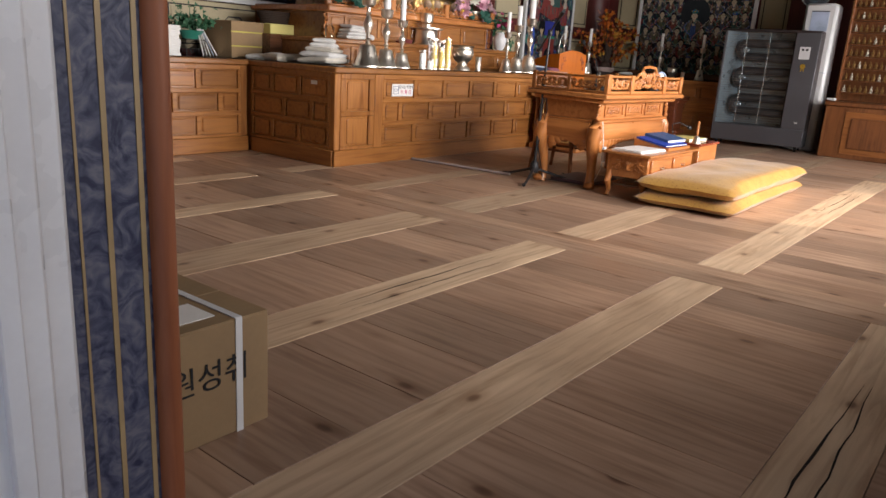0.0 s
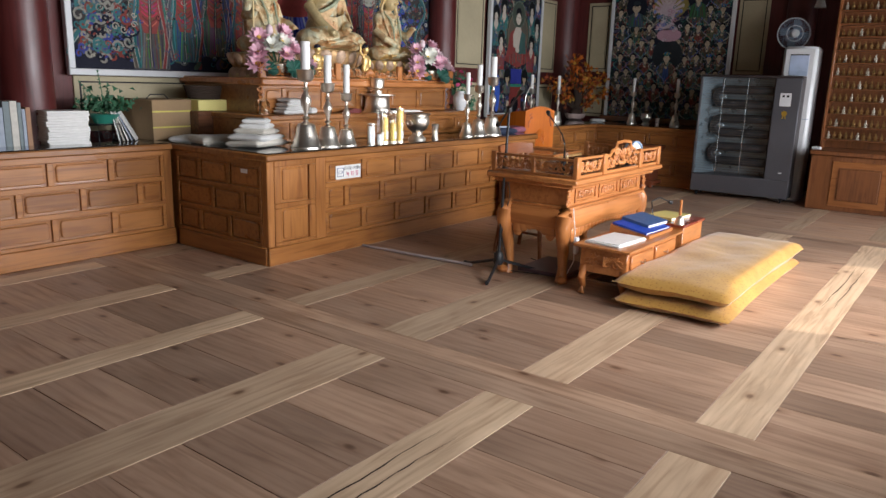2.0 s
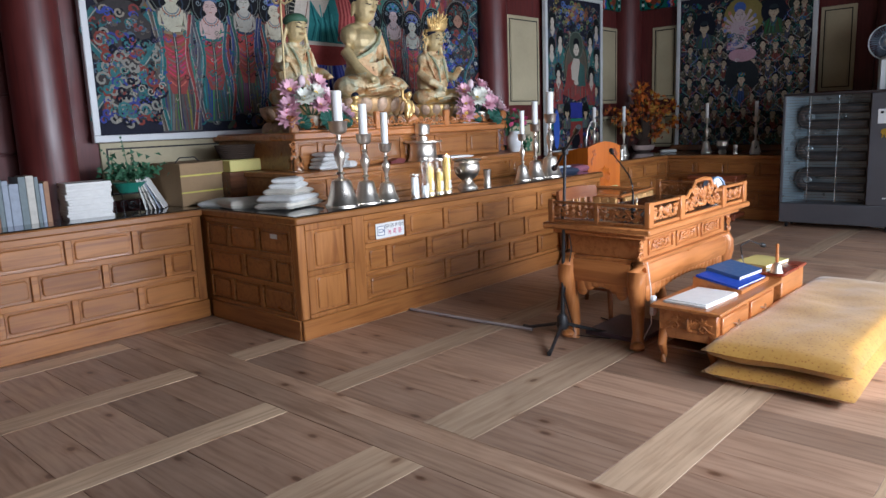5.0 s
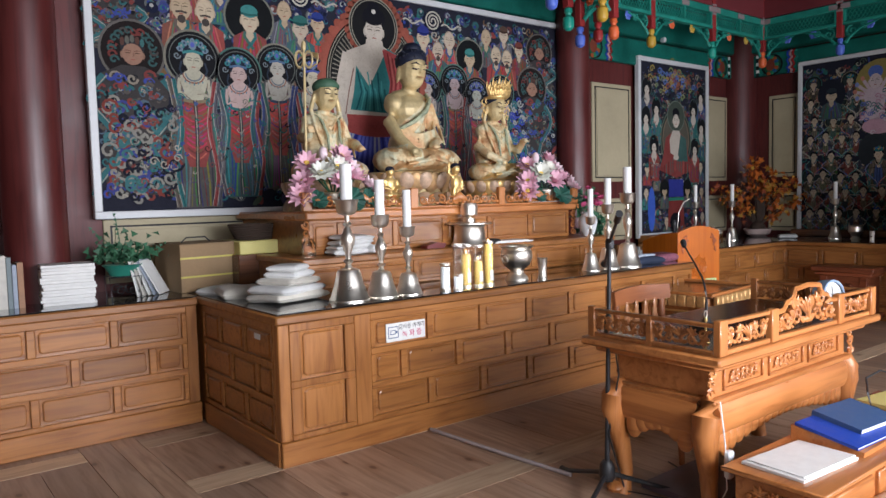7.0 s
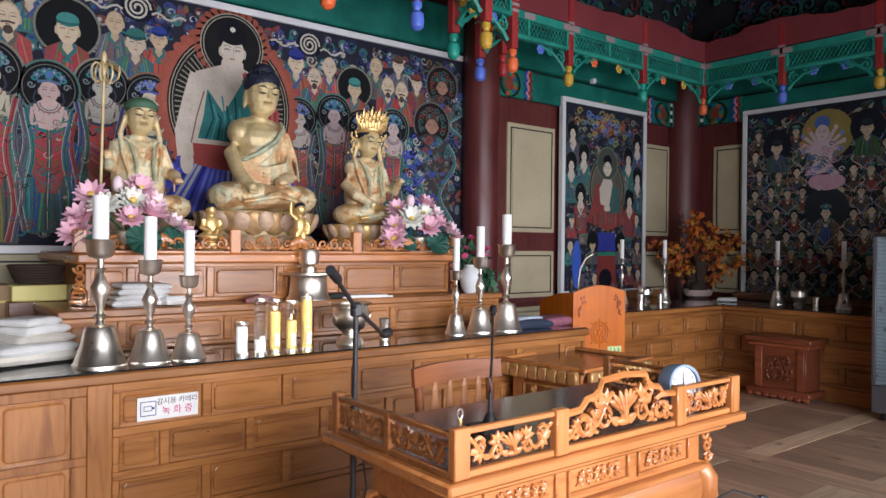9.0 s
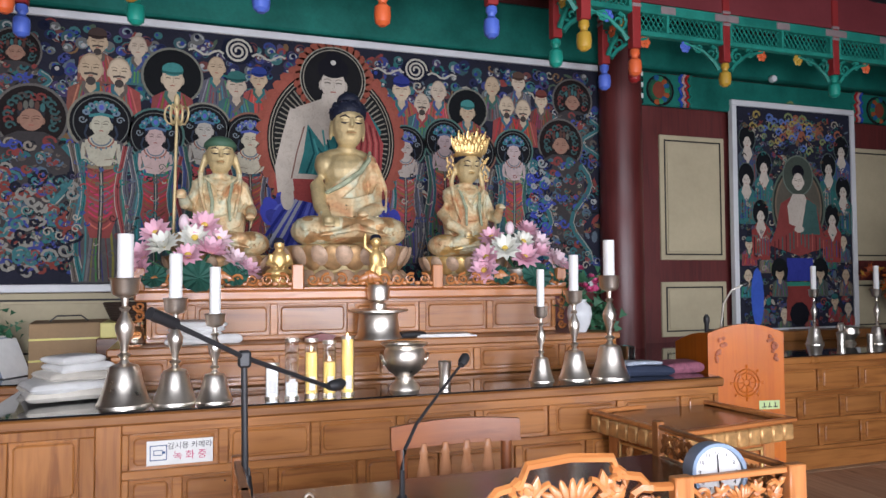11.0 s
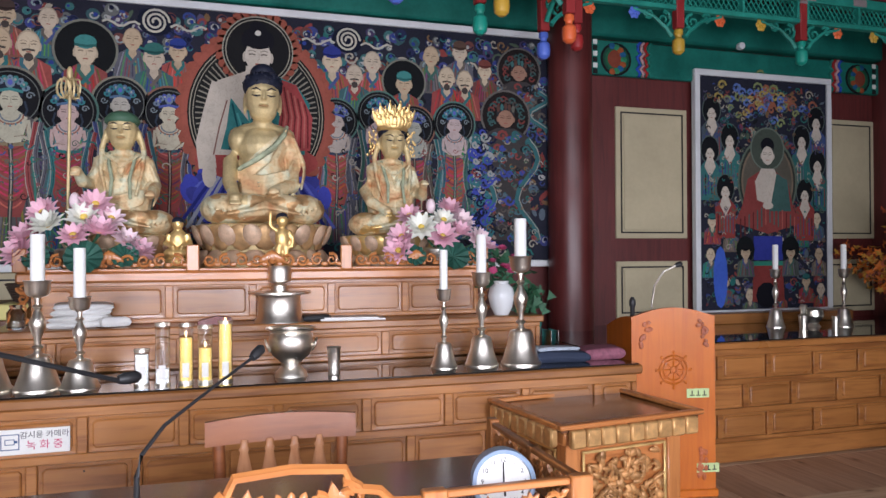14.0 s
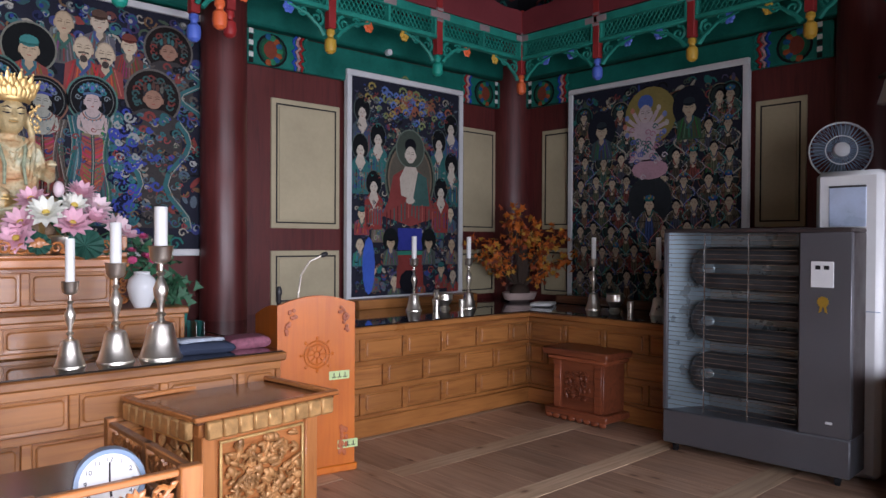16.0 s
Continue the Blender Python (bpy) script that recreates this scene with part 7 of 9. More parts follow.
def bulge_apron(L, mat):
    out = [(0.03, 0.545), (0.0, 0.535), (-0.015, 0.5), (-0.02, 0.45), (-0.012, 0.41), (0.0, 0.39), (0.03, 0.39), (0.03, 0.545)]
    b = Build().prism(out, 0.06, L - 0.06, "x")
    n = int(L / 0.07)
    for k in range(n):
        x = 0.1 + (L - 0.2) * (k + 0.5) / n
        u = abs(k + 0.5 - n / 2) / (n / 2)
        b.ball((x, 0.008, 0.395 - 0.04 * u * u), (0.045, 0.016, 0.028 + 0.05 * u * u), 10, 6)
    return b


part("apron", bulge_apron(W - 0.16, M_DESK), M_DESK, desk, "bulging scalloped apron", at=(0.08, 0.08, 0))
part("apron", bulge_apron(D - 0.16, M_DESK), M_DESK, desk, "bulging scalloped apron", at=pose(0.08, D - 0.08, 0, 0, 0, -90))
part("apron", bulge_apron(D - 0.16, M_DESK), M_DESK, desk, "bulging scalloped apron", at=pose(W - 0.08, 0.08, 0, 0, 0, 90))
for lx, ly, sx, sy in ((0.1, 0.1, -1, -1), (W - 0.1, 0.1, 1, -1), (0.1, D - 0.1, -1, 1), (W - 0.1, D - 0.1, 1, 1)):
    b = Build()
    path = [(lx - sx * 0.03, ly - sy * 0.02, 0.556), (lx, ly, 0.535), (lx + sx * 0.02, ly + sy * 0.005, 0.49), (lx + sx * 0.025, ly + sy * 0.005, 0.42), (lx + sx * 0.01, ly, 0.34), (lx - sx * 0.025, ly - sy * 0.01, 0.22), (lx - sx * 0.04, ly - sy * 0.015, 0.1), (lx - sx * 0.02, ly - sy * 0.01, 0.025), (lx - sx * 0.015, ly - sy * 0.01, 0.0)]
    b.tube(path, [0.02, 0.046, 0.06, 0.06, 0.052, 0.041, 0.035, 0.044, 0.046], 14)
    b.ball((lx + sx * 0.01, ly + sy * 0.005, 0.03), (0.05, 0.045, 0.03), 10, 6)
    part("leg", b, M_DESKZ, desk, "curved cabriole leg")


def rail_frame(b, x0, x1, z0, z1, y):
    b.box(x0, y - 0.012, z0, x1, y + 0.012, z0 + 0.022, 0.004).box(x0, y - 0.012, z1 - 0.018, x1, y + 0.012, z1, 0.004)


ZR = 0.775
for x in (0.0, 0.42, 1.08, W - 0.06):
    part("rail_post", Build().box(x, -0.02, ZR, x + 0.06, 0.014, 0.925, 0.004), M_DESKZ, desk)
for x0, x1, sd in ((0.06, 0.42, 31), (1.14, W - 0.06, 32)):
    b = Build()
    rail_frame(b, x0, x1, ZR, 0.92, 0.0)
    carved_panel(b, x0 + 0.01, ZR + 0.022, x1 - 0.01, 0.9, 0.0, sd)
    part("carved_rail", b, M_DESK, desk, "pierced lotus scroll rail")
b = Build()
b.box(0.48, -0.012, ZR, 1.08, 0.012, ZR + 0.024, 0.004)
crest = [(0.48, 0.9), (0.55, 0.905), (0.58, 0.935), (0.64, 0.945), (0.66, 0.99), (0.78, 1.0), (0.9, 0.99), (0.92, 0.945), (0.98, 0.935), (1.01, 0.905), (1.08, 0.9)]
b.tube([(x, 0.0, z) for x, z in crest], 0.013, 6)
carved_panel(b, 0.62, ZR + 0.03, 0.94, 0.975, 0.0, 33, 0.01)
carved_panel(b, 0.49, ZR + 0.026, 0.64, 0.89, 0.0, 34, 0.009, False)
carved_panel(b, 0.92, ZR + 0.026, 1.07, 0.89, 0.0, 35, 0.009, False)
for s in (-1, 1):
    scroll(b, 0.78 + s * 0.21, 0.86, 0.05, -0.004, 1.4, s, 0.012, 1.0)
    scroll(b, 0.78 + s * 0.13, 0.93, 0.035, -0.004, 1.3, -s, 0.01, 2.0)
part("crest_rail", b, M_DESK, desk, "raised lotus crest of the front rail")
for s, x in ((0, 0.012), (1, W - 0.012)):
    b = Build()
    hh = 0.91
    rail_frame(b, 0, D - 0.03, ZR, hh, 0.0)
    carved_panel(b, 0.02, ZR + 0.022, 0.3, hh - 0.02, 0, 41 + s)
    carved_panel(b, 0.33, ZR + 0.022, D - 0.06, hh - 0.02, 0, 43 + s, 0.008, False)
    b.box(0.3, -0.014, ZR, 0.33, 0.014, hh, 0.003)
    b.box(D - 0.06, -0.016, ZR, D - 0.02, 0.016, hh + 0.01, 0.004)
    part("side_rail", b, wood("zelkova side %d" % s, (0.2, 0.07, 0.02), (0.36, 0.14, 0.045), "y", 0.3), desk, "pierced side rail", at=pose(x, 0.014, 0, 0, 0, 90))

# ---- chair ----
M_CHAIR = wood("chair beech red-brown", (0.2, 0.06, 0.02), (0.31, 0.105, 0.035), "x", 0.36, 0.1, False, 0.0, relief=0.05)
M_CHAIR.node_tree.nodes["Principled BSDF"].inputs["Specular IOR Level"].default_value = 0.5
# same wood as the chair, its colour lightened for the spindles' pale reflection
M_SPIN = wood("chair spindle beech lightened as sheen", (0.36, 0.15, 0.065), (0.5, 0.24, 0.12), "z", 0.24, 0.06, False, 0.4, relief=0.03)
chair = thing("wooden_chair", (6.235, 3.66, 0), "red-brown wooden chair with flat back spindles", "chair")
part("seat", Build().box(-0.22, -0.23, 0.43, 0.22, 0.2, 0.455, 0.012), M_CHAIR, chair)
for sx in (-1, 1):
    part("leg", Build().tube([(sx * 0.17, -0.18, 0.43), (sx * 0.2, -0.22, 0)], [0.024, 0.016], 10), M_CHAIR, chair)
    part("leg", Build().tube([(sx * 0.17, 0.16, 0.43), (sx * 0.2, 0.22, 0)], [0.024, 0.016], 10), M_CHAIR, chair)
    part("back_post", Build().tube([(sx * 0.2, 0.17, 0.45), (sx * 0.215, 0.2, 0.82)], [0.018, 0.022], 10), M_CHAIR, chair)
    part("stretcher", Build().tube([(sx * 0.185, -0.2, 0.2), (sx * 0.185, 0.19, 0.2)], 0.011, 8), M_CHAIR, chair)
part("stretcher", Build().tube([(-0.185, -0.2, 0.26), (0.185, -0.2, 0.26)], 0.011, 8), M_CHAIR, chair)
for k in range(4):
    x = -0.13 + k * 0.087
    sp = [(0.009, 0.455), (0.012, 0.5), (0.02, 0.58), (0.028, 0.66), (0.023, 0.72), (0.012, 0.785), (0.016, 0.797), (0.01, 0.808), (0.01, 0.83)]
    part("spindle", Build().lathe(sp, 12, (x, 0.185, 0), 1.15, 0.5), M_SPIN, chair)
cr = Build()
v, f = [], []
for i in range(13):
    u = -0.26 + 0.52 * i / 12
    bow = 0.185 + 0.03 * (u / 0.26) ** 2 * -1 + 0.02
    zt = 0.9 + 0.012 * math.cos(u * 6)
    for dy, z in ((-0.012, 0.818), (0.012, 0.818), (0.02, zt), (-0.004, zt)):
        v.append((u, bow + dy, z))
for i in range(12):
    for k in range(4):
        f.append((4 * i + k, 4 * i + (k + 1) % 4, 4 * i + 4 + (k + 1) % 4, 4 * i + 4 + k))
f += [(0, 1, 2, 3), (48, 49, 50, 51)]
part("crest_rail", cr.add(v, f), M_CHAIR, chair, "broad curved top rail")

# ---- clock, microphones, bells on the desk ----
M_BLUEGREY = plain("grey-blue plastic", (0.22, 0.3, 0.42), 0.35, vary=0.05)
M_PRINT = plain("black print", (0.02, 0.02, 0.022), 0.6)
M_REDPRINT = plain("magenta print", (0.55, 0.02, 0.12), 0.6)


def words(txt, size, mat, parent, m, name="lettering", depth=0.0006, align="CENTER"):
    cu = bpy.data.curves.new(name, "FONT")
    cu.body, cu.size, cu.extrude, cu.align_x, cu.align_y = txt, size, depth, align, "CENTER"
    tmp = new(name, cu)
    me = bpy.data.meshes.new_from_object(tmp.evaluated_get(bpy.context.evaluated_depsgraph_get()))
    bpy.data.objects.remove(tmp)
    me.materials.clear()
    me.materials.append(mat)
    return part(name, me, [mat], parent, at=m)


clock = thing("desk_clock", pose(6.74, 3.0, 0.795, 0, 0, -14), "round grey-blue desk clock with a white dial", "clock")
CK = pose(0, 0, 0.085, 84, 0, 0)
part("case", Build().lathe([(0.06, -0.06), (0.082, -0.045), (0.085, 0.02), (0.083, 0.028), (0.072, 0.026), (0.072, 0.012), (0.001, 0.012)], 32), M_BLUEGREY, clock, at=CK)
part("dial", Build().lathe([(0.0715, 0.0125), (0.0715, 0.0145), (0.001, 0.0146)], 32), M_PAPER, clock, "white dial", at=CK)
for k in range(12):
    a = math.radians(90 - 30 * (k + 1))
    words(str(k + 1), 0.017, M_PRINT, clock, CK @ Matrix.Translation((0.056 * math.cos(a), 0.056 * math.sin(a), 0.0155)), "numeral")
for ang, ln_, wd in ((90, 0.05, 0.0022), (-85, 0.036, 0.003)):
    a = math.radians(ang)
    part("clock_hand", Build().tube([(0, 0, 0.017), (ln_ * math.cos(a), ln_ * math.sin(a), 0.017)], wd, 5), M_PRINT, clock, at=CK)
part("foot", Build().box(-0.05, -0.02, 0, 0.05, 0.05, 0.012, 0.004), M_BLUEGREY, clock)

M_MIC = plain("matt black metal", (0.02, 0.02, 0.022), 0.45, vary=0.1)


def foam_tip(b, p, d, ln_=0.045, r=0.014):
    d = Vector(d).normalized()
    p = Vector(p)
    b.tube([p, p + d * ln_ * 0.3, p + d * ln_ * 0.8, p + d * ln_], [r * 0.7, r, r, r * 0.5], 10)


goose = thing("desk_microphone", (5.83, 3.17, 0.795), "black gooseneck microphone on a small desk base", "microphone", "microphones")
part("base", Build().prism([(-0.07, -0.05), (0.07, -0.05), (0.07, 0.05), (-0.07, 0.05)], 0, 0.02, "z").lathe([(0.03, 0.02), (0.018, 0.05), (0.012, 0.06)], 16), M_MIC, goose)
neck = [(0, 0, 0.05), (0, 0.0, 0.13), (0.01, 0.01, 0.18), (0.06, 0.06, 0.24), (0.18, 0.19, 0.31), (0.29, 0.31, 0.37)]
part("neck", Build().tube(neck, [0.008, 0.007, 0.0055, 0.005, 0.0045, 0.0045], 8), M_MIC, goose)
b = Build()
foam_tip(b, neck[-1], (0.6, 0.6, 0.5), 0.055, 0.016)
part("capsule", b, M_MIC, goose)
bell = thing("prayer_stand", (5.55, 3.0, 0.795), "slim brass ritual stand on the desk", "ritual stand")
part("stem", Build().lathe([(0.02, 0), (0.016, 0.01), (0.006, 0.02), (0.005, 0.09), (0.008, 0.1), (0.005, 0.11)], 12), M_GOLD2, bell)
part("loop", Build().tube([(0.011 * math.sin(a), 0, 0.125 - 0.016 * math.cos(a)) for a in [k * 0.57 for k in range(12)]], 0.003, 6), M_BRONZE, bell)

stand = thing("microphone_stand", (5.44, 3.46, 0), "black boom microphone stand on a folding tripod", "microphone stand", "microphones")
part("hub", Build().lathe([(0.03, 0.07), (0.04, 0.09), (0.035, 0.15), (0.02, 0.17)], 14), M_MIC, stand)
for ang in (200, 320, 80):
    a = math.radians(ang)
    part("foot", Build().tube([(0.03 * math.cos(a), 0.03 * math.sin(a), 0.1), (0.3 * math.cos(a), 0.3 * math.sin(a), 0.02), (0.36 * math.cos(a), 0.36 * math.sin(a), 0.013)], [0.012, 0.011, 0.015], 8), M_MIC, stand)
part("pole", Build().tube([(0, 0, 0.1), (-0.008, -0.02, 0.7), (-0.016, -0.04, 1.21)], [0.013, 0.011, 0.009], 10), M_MIC, stand)
part("collar", Build().lathe([(0.014, 0.74), (0.02, 0.76), (0.02, 0.84), (0.014, 0.88)], 12, (-0.008, -0.022, 0)), M_MIC, stand)
part("clamp", Build().box(-0.034, -0.056, 1.195, 0.004, -0.024, 1.245, 0.01), M_MIC, stand)
part("boom", Build().tube([(-0.25, -0.28, 1.365), (-0.016, -0.04, 1.225), (0.3, 0.25, 1.075)], 0.0075, 8), M_MIC, stand)
b = Build()
foam_tip(b, (0.28, 0.24, 1.085), (0.75, 0.4, 0.05), 0.07, 0.02)
part("microphone_clip", b, M_MIC, stand)
part("counterweight", Build().tube([(-0.26, -0.29, 1.37), (-0.2, -0.23, 1.338)], 0.016, 10), M_MIC, stand)
cab = Build().tube([(5.44, 3.44, 0.9), (5.46, 3.4, 0.6), (5.43, 3.44, 0.3), (5.5, 3.4, 0.02), (5.6, 3.2, 0.008), (5.9, 3.25, 0.008), (6.0, 3.5, 0.008)], 0.004, 6)
tagged(part("microphone_cable", cab, M_MIC), "thin black cable trailing from the microphone stand", "cable")
wire = Build().tube([(5.5, 2.9, 0.56), (5.47, 2.86, 0.4), (5.52, 2.88, 0.18), (5.55, 2.95, 0.05), (5.7, 3.05, 0.01)], 0.003, 5)
dcab = tagged(part("desk_cable", wire, M_WHITE), "thin pale cord with a switch hanging down the desk corner", "cable")
part("cord_switch", Build().box(5.482, 2.845, 0.24, 5.522, 2.875, 0.36, 0.012), M_WHITE, dcab, "small white in-line switch")
rug = Build().box(5.62, 3.0, 0.0, 6.1, 3.4, 0.03, 0.012)
tagged(part("floor_mat", rug, plain("dusky mauve felt", (0.12, 0.07, 0.08), 0.9, vary=0.3, sheen=0.3)), "dusky mauve folded felt mat under the desk", "mat")

# ---- low tables, books, hand bell ----
M_BLUEBK = plain("royal blue cloth", (0.02, 0.06, 0.36), 0.5, vary=0.1, scale=30)
M_BLUEBK2 = plain("slate blue cloth", (0.05, 0.1, 0.22), 0.5, vary=0.1, scale=30)
M_YELBK = plain("yellow cover", (0.62, 0.55, 0.2), 0.5, vary=0.06)
M_REDTAB = wood("red lacquer table", (0.2, 0.035, 0.018), (0.36, 0.075, 0.035), "x", 0.25, 0.05, False, 0.4)


def book(x, y, z, w_, d, h, rz, cover, label, group="books on the low table"):
    t = thing("book", pose(x, y, z, 0, 0, rz), label, "book", group)
    part("cover", Build().box(-w_ / 2, -d / 2, 0, w_ / 2, d / 2, 0.003, 0.001).box(-w_ / 2, -d / 2, h - 0.003, w_ / 2, d / 2, h, 0.001).box(-w_ / 2, -d / 2, 0.003, -w_ / 2 + 0.003, d / 2, h - 0.003, 0), cover, t)
    part("pages", Build().box(-w_ / 2 + 0.003, -d / 2 + 0.004, 0.003, w_ / 2 - 0.005, d / 2 - 0.004, h - 0.003, 0), M_PAPER, t)
    return t


low = thing("low_table", (5.36, 2.41, 0), "low carved reading table with drawers and curved feet", "low table")
LW, LD = 0.95, 0.37
part("tabletop", Build().box(-0.03, -0.02, 0.335, LW + 0.03, LD + 0.02, 0.355, 0.006), M_DESK, low)
part("case", Build().box(0.02, 0.015, 0.16, LW - 0.02, LD - 0.015, 0.335, 0.006), M_DESK, low)
for k in range(2):
    x0 = 0.06 + k * 0.43
    d = part("drawer", Build().box(x0, -0.002, 0.19, x0 + 0.38, 0.02, 0.31, 0.006), M_DESK, low)
    part("handle", Build().tube([(x0 + 0.15, -0.004, 0.25), (x0 + 0.19, -0.02, 0.235), (x0 + 0.23, -0.004, 0.25)], 0.004, 6), M_BRONZE, d)
b = Build()
carved_panel(b, 0.04, 0.2, LD - 0.06, 0.31, 0, 51, 0.007)
part("end_carving", b, M_DESK, low, "carved end panel", at=pose(0.016, LD - 0.02, 0, 0, 0, -90))
for lx in (0.04, LW - 0.04):
    for ly in (0.04, LD - 0.04):
        s = -1 if lx < 0.5 else 1
        part("leg", Build().tube([(lx, ly, 0.2), (lx + s * 0.025, ly, 0.12), (lx - s * 0.01, ly, 0.05), (lx + s * 0.015, ly, 0.0)], [0.03, 0.026, 0.018, 0.022], 10), M_DESKZ, low)
part("bottom_shelf", Build().box(0.05, 0.03, 0.09, LW - 0.05, LD - 0.03, 0.105, 0.003), M_DARKTOP, low)
sheets = part("paper_pad", Build().box(-0.2, -0.13, 0, 0.2, 0.13, 0.012, 0.001).box(-0.18, -0.12, 0.012, 0.2, 0.12, 0.018, 0.001), M_PAPER, at=pose(5.6, 2.61, 0.3555, 0, 0, -4))
tagged(sheets, "loose white paper sheets on the low table", "paper")
rest = thing("book_rest", (5.83, 2.46, 0.3555), "sloping wooden book rest on the low table", "book rest")
part("board", Build().prism([(0.0, 0.0), (0.3, 0.0), (0.3, 0.07), (0.0, 0.02)], 0.0, 0.46, "x"), M_DESK, rest)
book(6.02, 2.6, 0.413, 0.4, 0.27, 0.014, -3, M_BLUEBK, "wide royal blue folder lying on the book rest").matrix_basis = pose(6.02, 2.6, 0.405, 9.5, 0, -3)
book(6.12, 2.61, 0.44, 0.32, 0.22, 0.026, -5, M_BLUEBK2, "thick slate blue book with white page edges").matrix_basis = pose(6.13, 2.62, 0.42, 9.5, 0, -5)
bx = thing("red_box_table", (6.36, 2.4, 0), "low red lacquered box table beside the reading table", "low table")
part("case", Build().box(0, 0, 0.05, 0.44, 0.37, 0.37, 0.005), M_DESK, bx)
part("tabletop", Build().box(-0.015, -0.015, 0.37, 0.455, 0.385, 0.39, 0.005), M_REDTAB, bx, "red lacquer top")
for lx in (0.02, 0.42):
    for ly in (0.02, 0.35):
        part("foot", Build().box(lx - 0.02, ly - 0.02, 0, lx + 0.02, ly + 0.02, 0.05, 0.003), M_DESKZ, bx)
book(6.62, 2.62, 0.391, 0.32, 0.23, 0.022, -8, M_YELBK, "yellow covered booklet on the red box table")
tbm = thing("table_microphone", (6.42, 2.66, 0.391), "black gooseneck microphone lying over the box table", "microphone", "microphones")
part("neck", Build().tube([(0, 0, 0), (0.0, 0.02, 0.08), (0.08, 0.06, 0.13), (0.25, 0.06, 0.14), (0.36, 0.02, 0.1)], 0.005, 8), M_MIC, tbm)
part("base", Build().lathe([(0.03, 0), (0.03, 0.012), (0.01, 0.02)], 14), M_MIC, tbm)
b = Build()
foam_tip(b, (0.36, 0.02, 0.1), (0.9, -0.2, -0.3), 0.05, 0.016)
part("capsule", b, M_MIC, tbm)
hb = thing("hand_bell", (6.37, 2.44, 0.391), "brass hand bell with a turned wooden handle", "hand bell")
part("bell", Build().lathe([(0.042, 0), (0.036, 0.01), (0.028, 0.05), (0.012, 0.065), (0.004, 0.07)], 18), M_BRONZE, hb)
part("handle", Build().lathe([(0.008, 0.065), (0.011, 0.1), (0.009, 0.16), (0.012, 0.18), (0.004, 0.19)], 12), M_DESK, hb, "wooden handle")

# ---- cushions ----
M_BROC, nd, ln, pb = base("yellow brocade")
vec, _ = coords(nd, ln, (1, 1, 1))
vo = nd.new("ShaderNodeTexVoronoi")
vo.inputs["Scale"].default_value = 52
ln.new(vec, vo.inputs["Vector"])
spots = ramp(nd, ln, vo.outputs["Distance"], [(0.16, (0.31, 0.12, 0.022)), (0.26, (0.5, 0.25, 0.042)), (0.6, (0.53, 0.285, 0.055))])
br_ = noise_tex(nd, ln, vec, 4, 4)
ln.new(mix(nd, ln, "MULTIPLY", 0.6, spots, ramp(nd, ln, br_, [(0.3, (0.65, 0.6, 0.55)), (0.7, (1, 1, 1))])), pb.inputs["Base Color"])
pb.inputs["Roughness"].default_value, pb.inputs["Sheen Weight"].default_value = 0.42, 0.25
bump(nd, ln, noise_tex(nd, ln, vec, 90, 3), pb, 0.2, 0.002)


def pillow(L, Wd, h, seed):
    b, n, m = Build(), 44, 22
    noise.seed_set(seed)
    v, f = [], []
    for side in (1, -1):
        for i in range(n + 1):
            for j in range(m + 1):
                u, w_ = 2 * i / n - 1, 2 * j / m - 1
                e = (max(0.0, 1 - abs(u) ** 5) * max(0.0, 1 - abs(w_) ** 6)) ** 0.36
                pinch = 1 - 0.03 * (1 - abs(u) ** 3) if abs(w_) > 0.8 else 1
                x, y = u * L / 2 * (1 - 0.02 * (1 - w_ * w_)), w_ * Wd / 2 * pinch * (1 - 0.03 * (1 - abs(u)))
                z = side * e * h / 2 * (1 + 0.34 * noise.noise((x * 2.0 + seed, y * 2.6, side * 3.0)) + 0.08 * noise.noise((x * 9, y * 9, seed)))
                if side < 0:
                    z = max(z, -h * 0.42)
                v.append((x, y, z + 0.012 * noise.noise((x * 3, y * 3, seed + 9.0)) + h * 0.45))
    s = (n + 1) * (m + 1)
    for side in (0, 1):
        for i in range(n):
            for j in range(m):
                a = side * s + i * (m + 1) + j
                f.append((a, a + 1, a + m + 2, a + m + 1))
    return b.add(v, f)


for z, seed, dx, h, lb in ((0.0, 3, -0.02, 0.12, "flat"), (0.1, 7, 0.0, 0.15, "puffy")):
    cu = part("floor_cushion", pillow(2.06, 0.74, h, seed), M_BROC, at=pose(6.27 + dx, 2.085, z, 0, 0, 0.5 if seed == 3 else -0.3), smooth=80)
    tagged(cu, f"{lb} gold brocade floor cushion, one of a stacked pair", "cushion", "stacked floor cushions")

# ---- lectern, offering stand, offering box ----
M_CARVE = wood("red carved relief", (0.3, 0.07, 0.03), (0.5, 0.15, 0.06), "z", 0.35)
lect = thing("lectern", pose(8.37, 5.03, 0, 0, 0, -11), "amber wooden lectern with a carved wheel emblem", "lectern")
front = [(0, 0.03), (0.52, 0.03)] + [(0.52 * (1 - k / 14), 1.09 + 0.055 * math.sin(math.pi * k / 14)) for k in range(15)]
part("front_panel", Build().prism(front, 0, 0.03, "y"), M_LECT, lect)
side = [(0.03, 0.03), (0.45, 0.03), (0.45, 1.0)] + [(0.45 - 0.42 * k / 8, 1.0 + 0.09 * math.sin(math.pi / 2 * k / 8)) for k in range(1, 9)]
for x in (0.0, 0.49):
    part("side_panel", Build().prism(side, x, x + 0.03, "x"), M_LECT, lect)
part("shelf", Build().box(0.03, 0.03, 0.92, 0.49, 0.45, 0.945, 0.004), M_LECT, lect)
part("plinth", Build().box(-0.015, -0.015, 0, 0.535, 0.46, 0.05, 0.008), M_LECT, lect)
b = Build()
WX, WZ = 0.26, 0.77
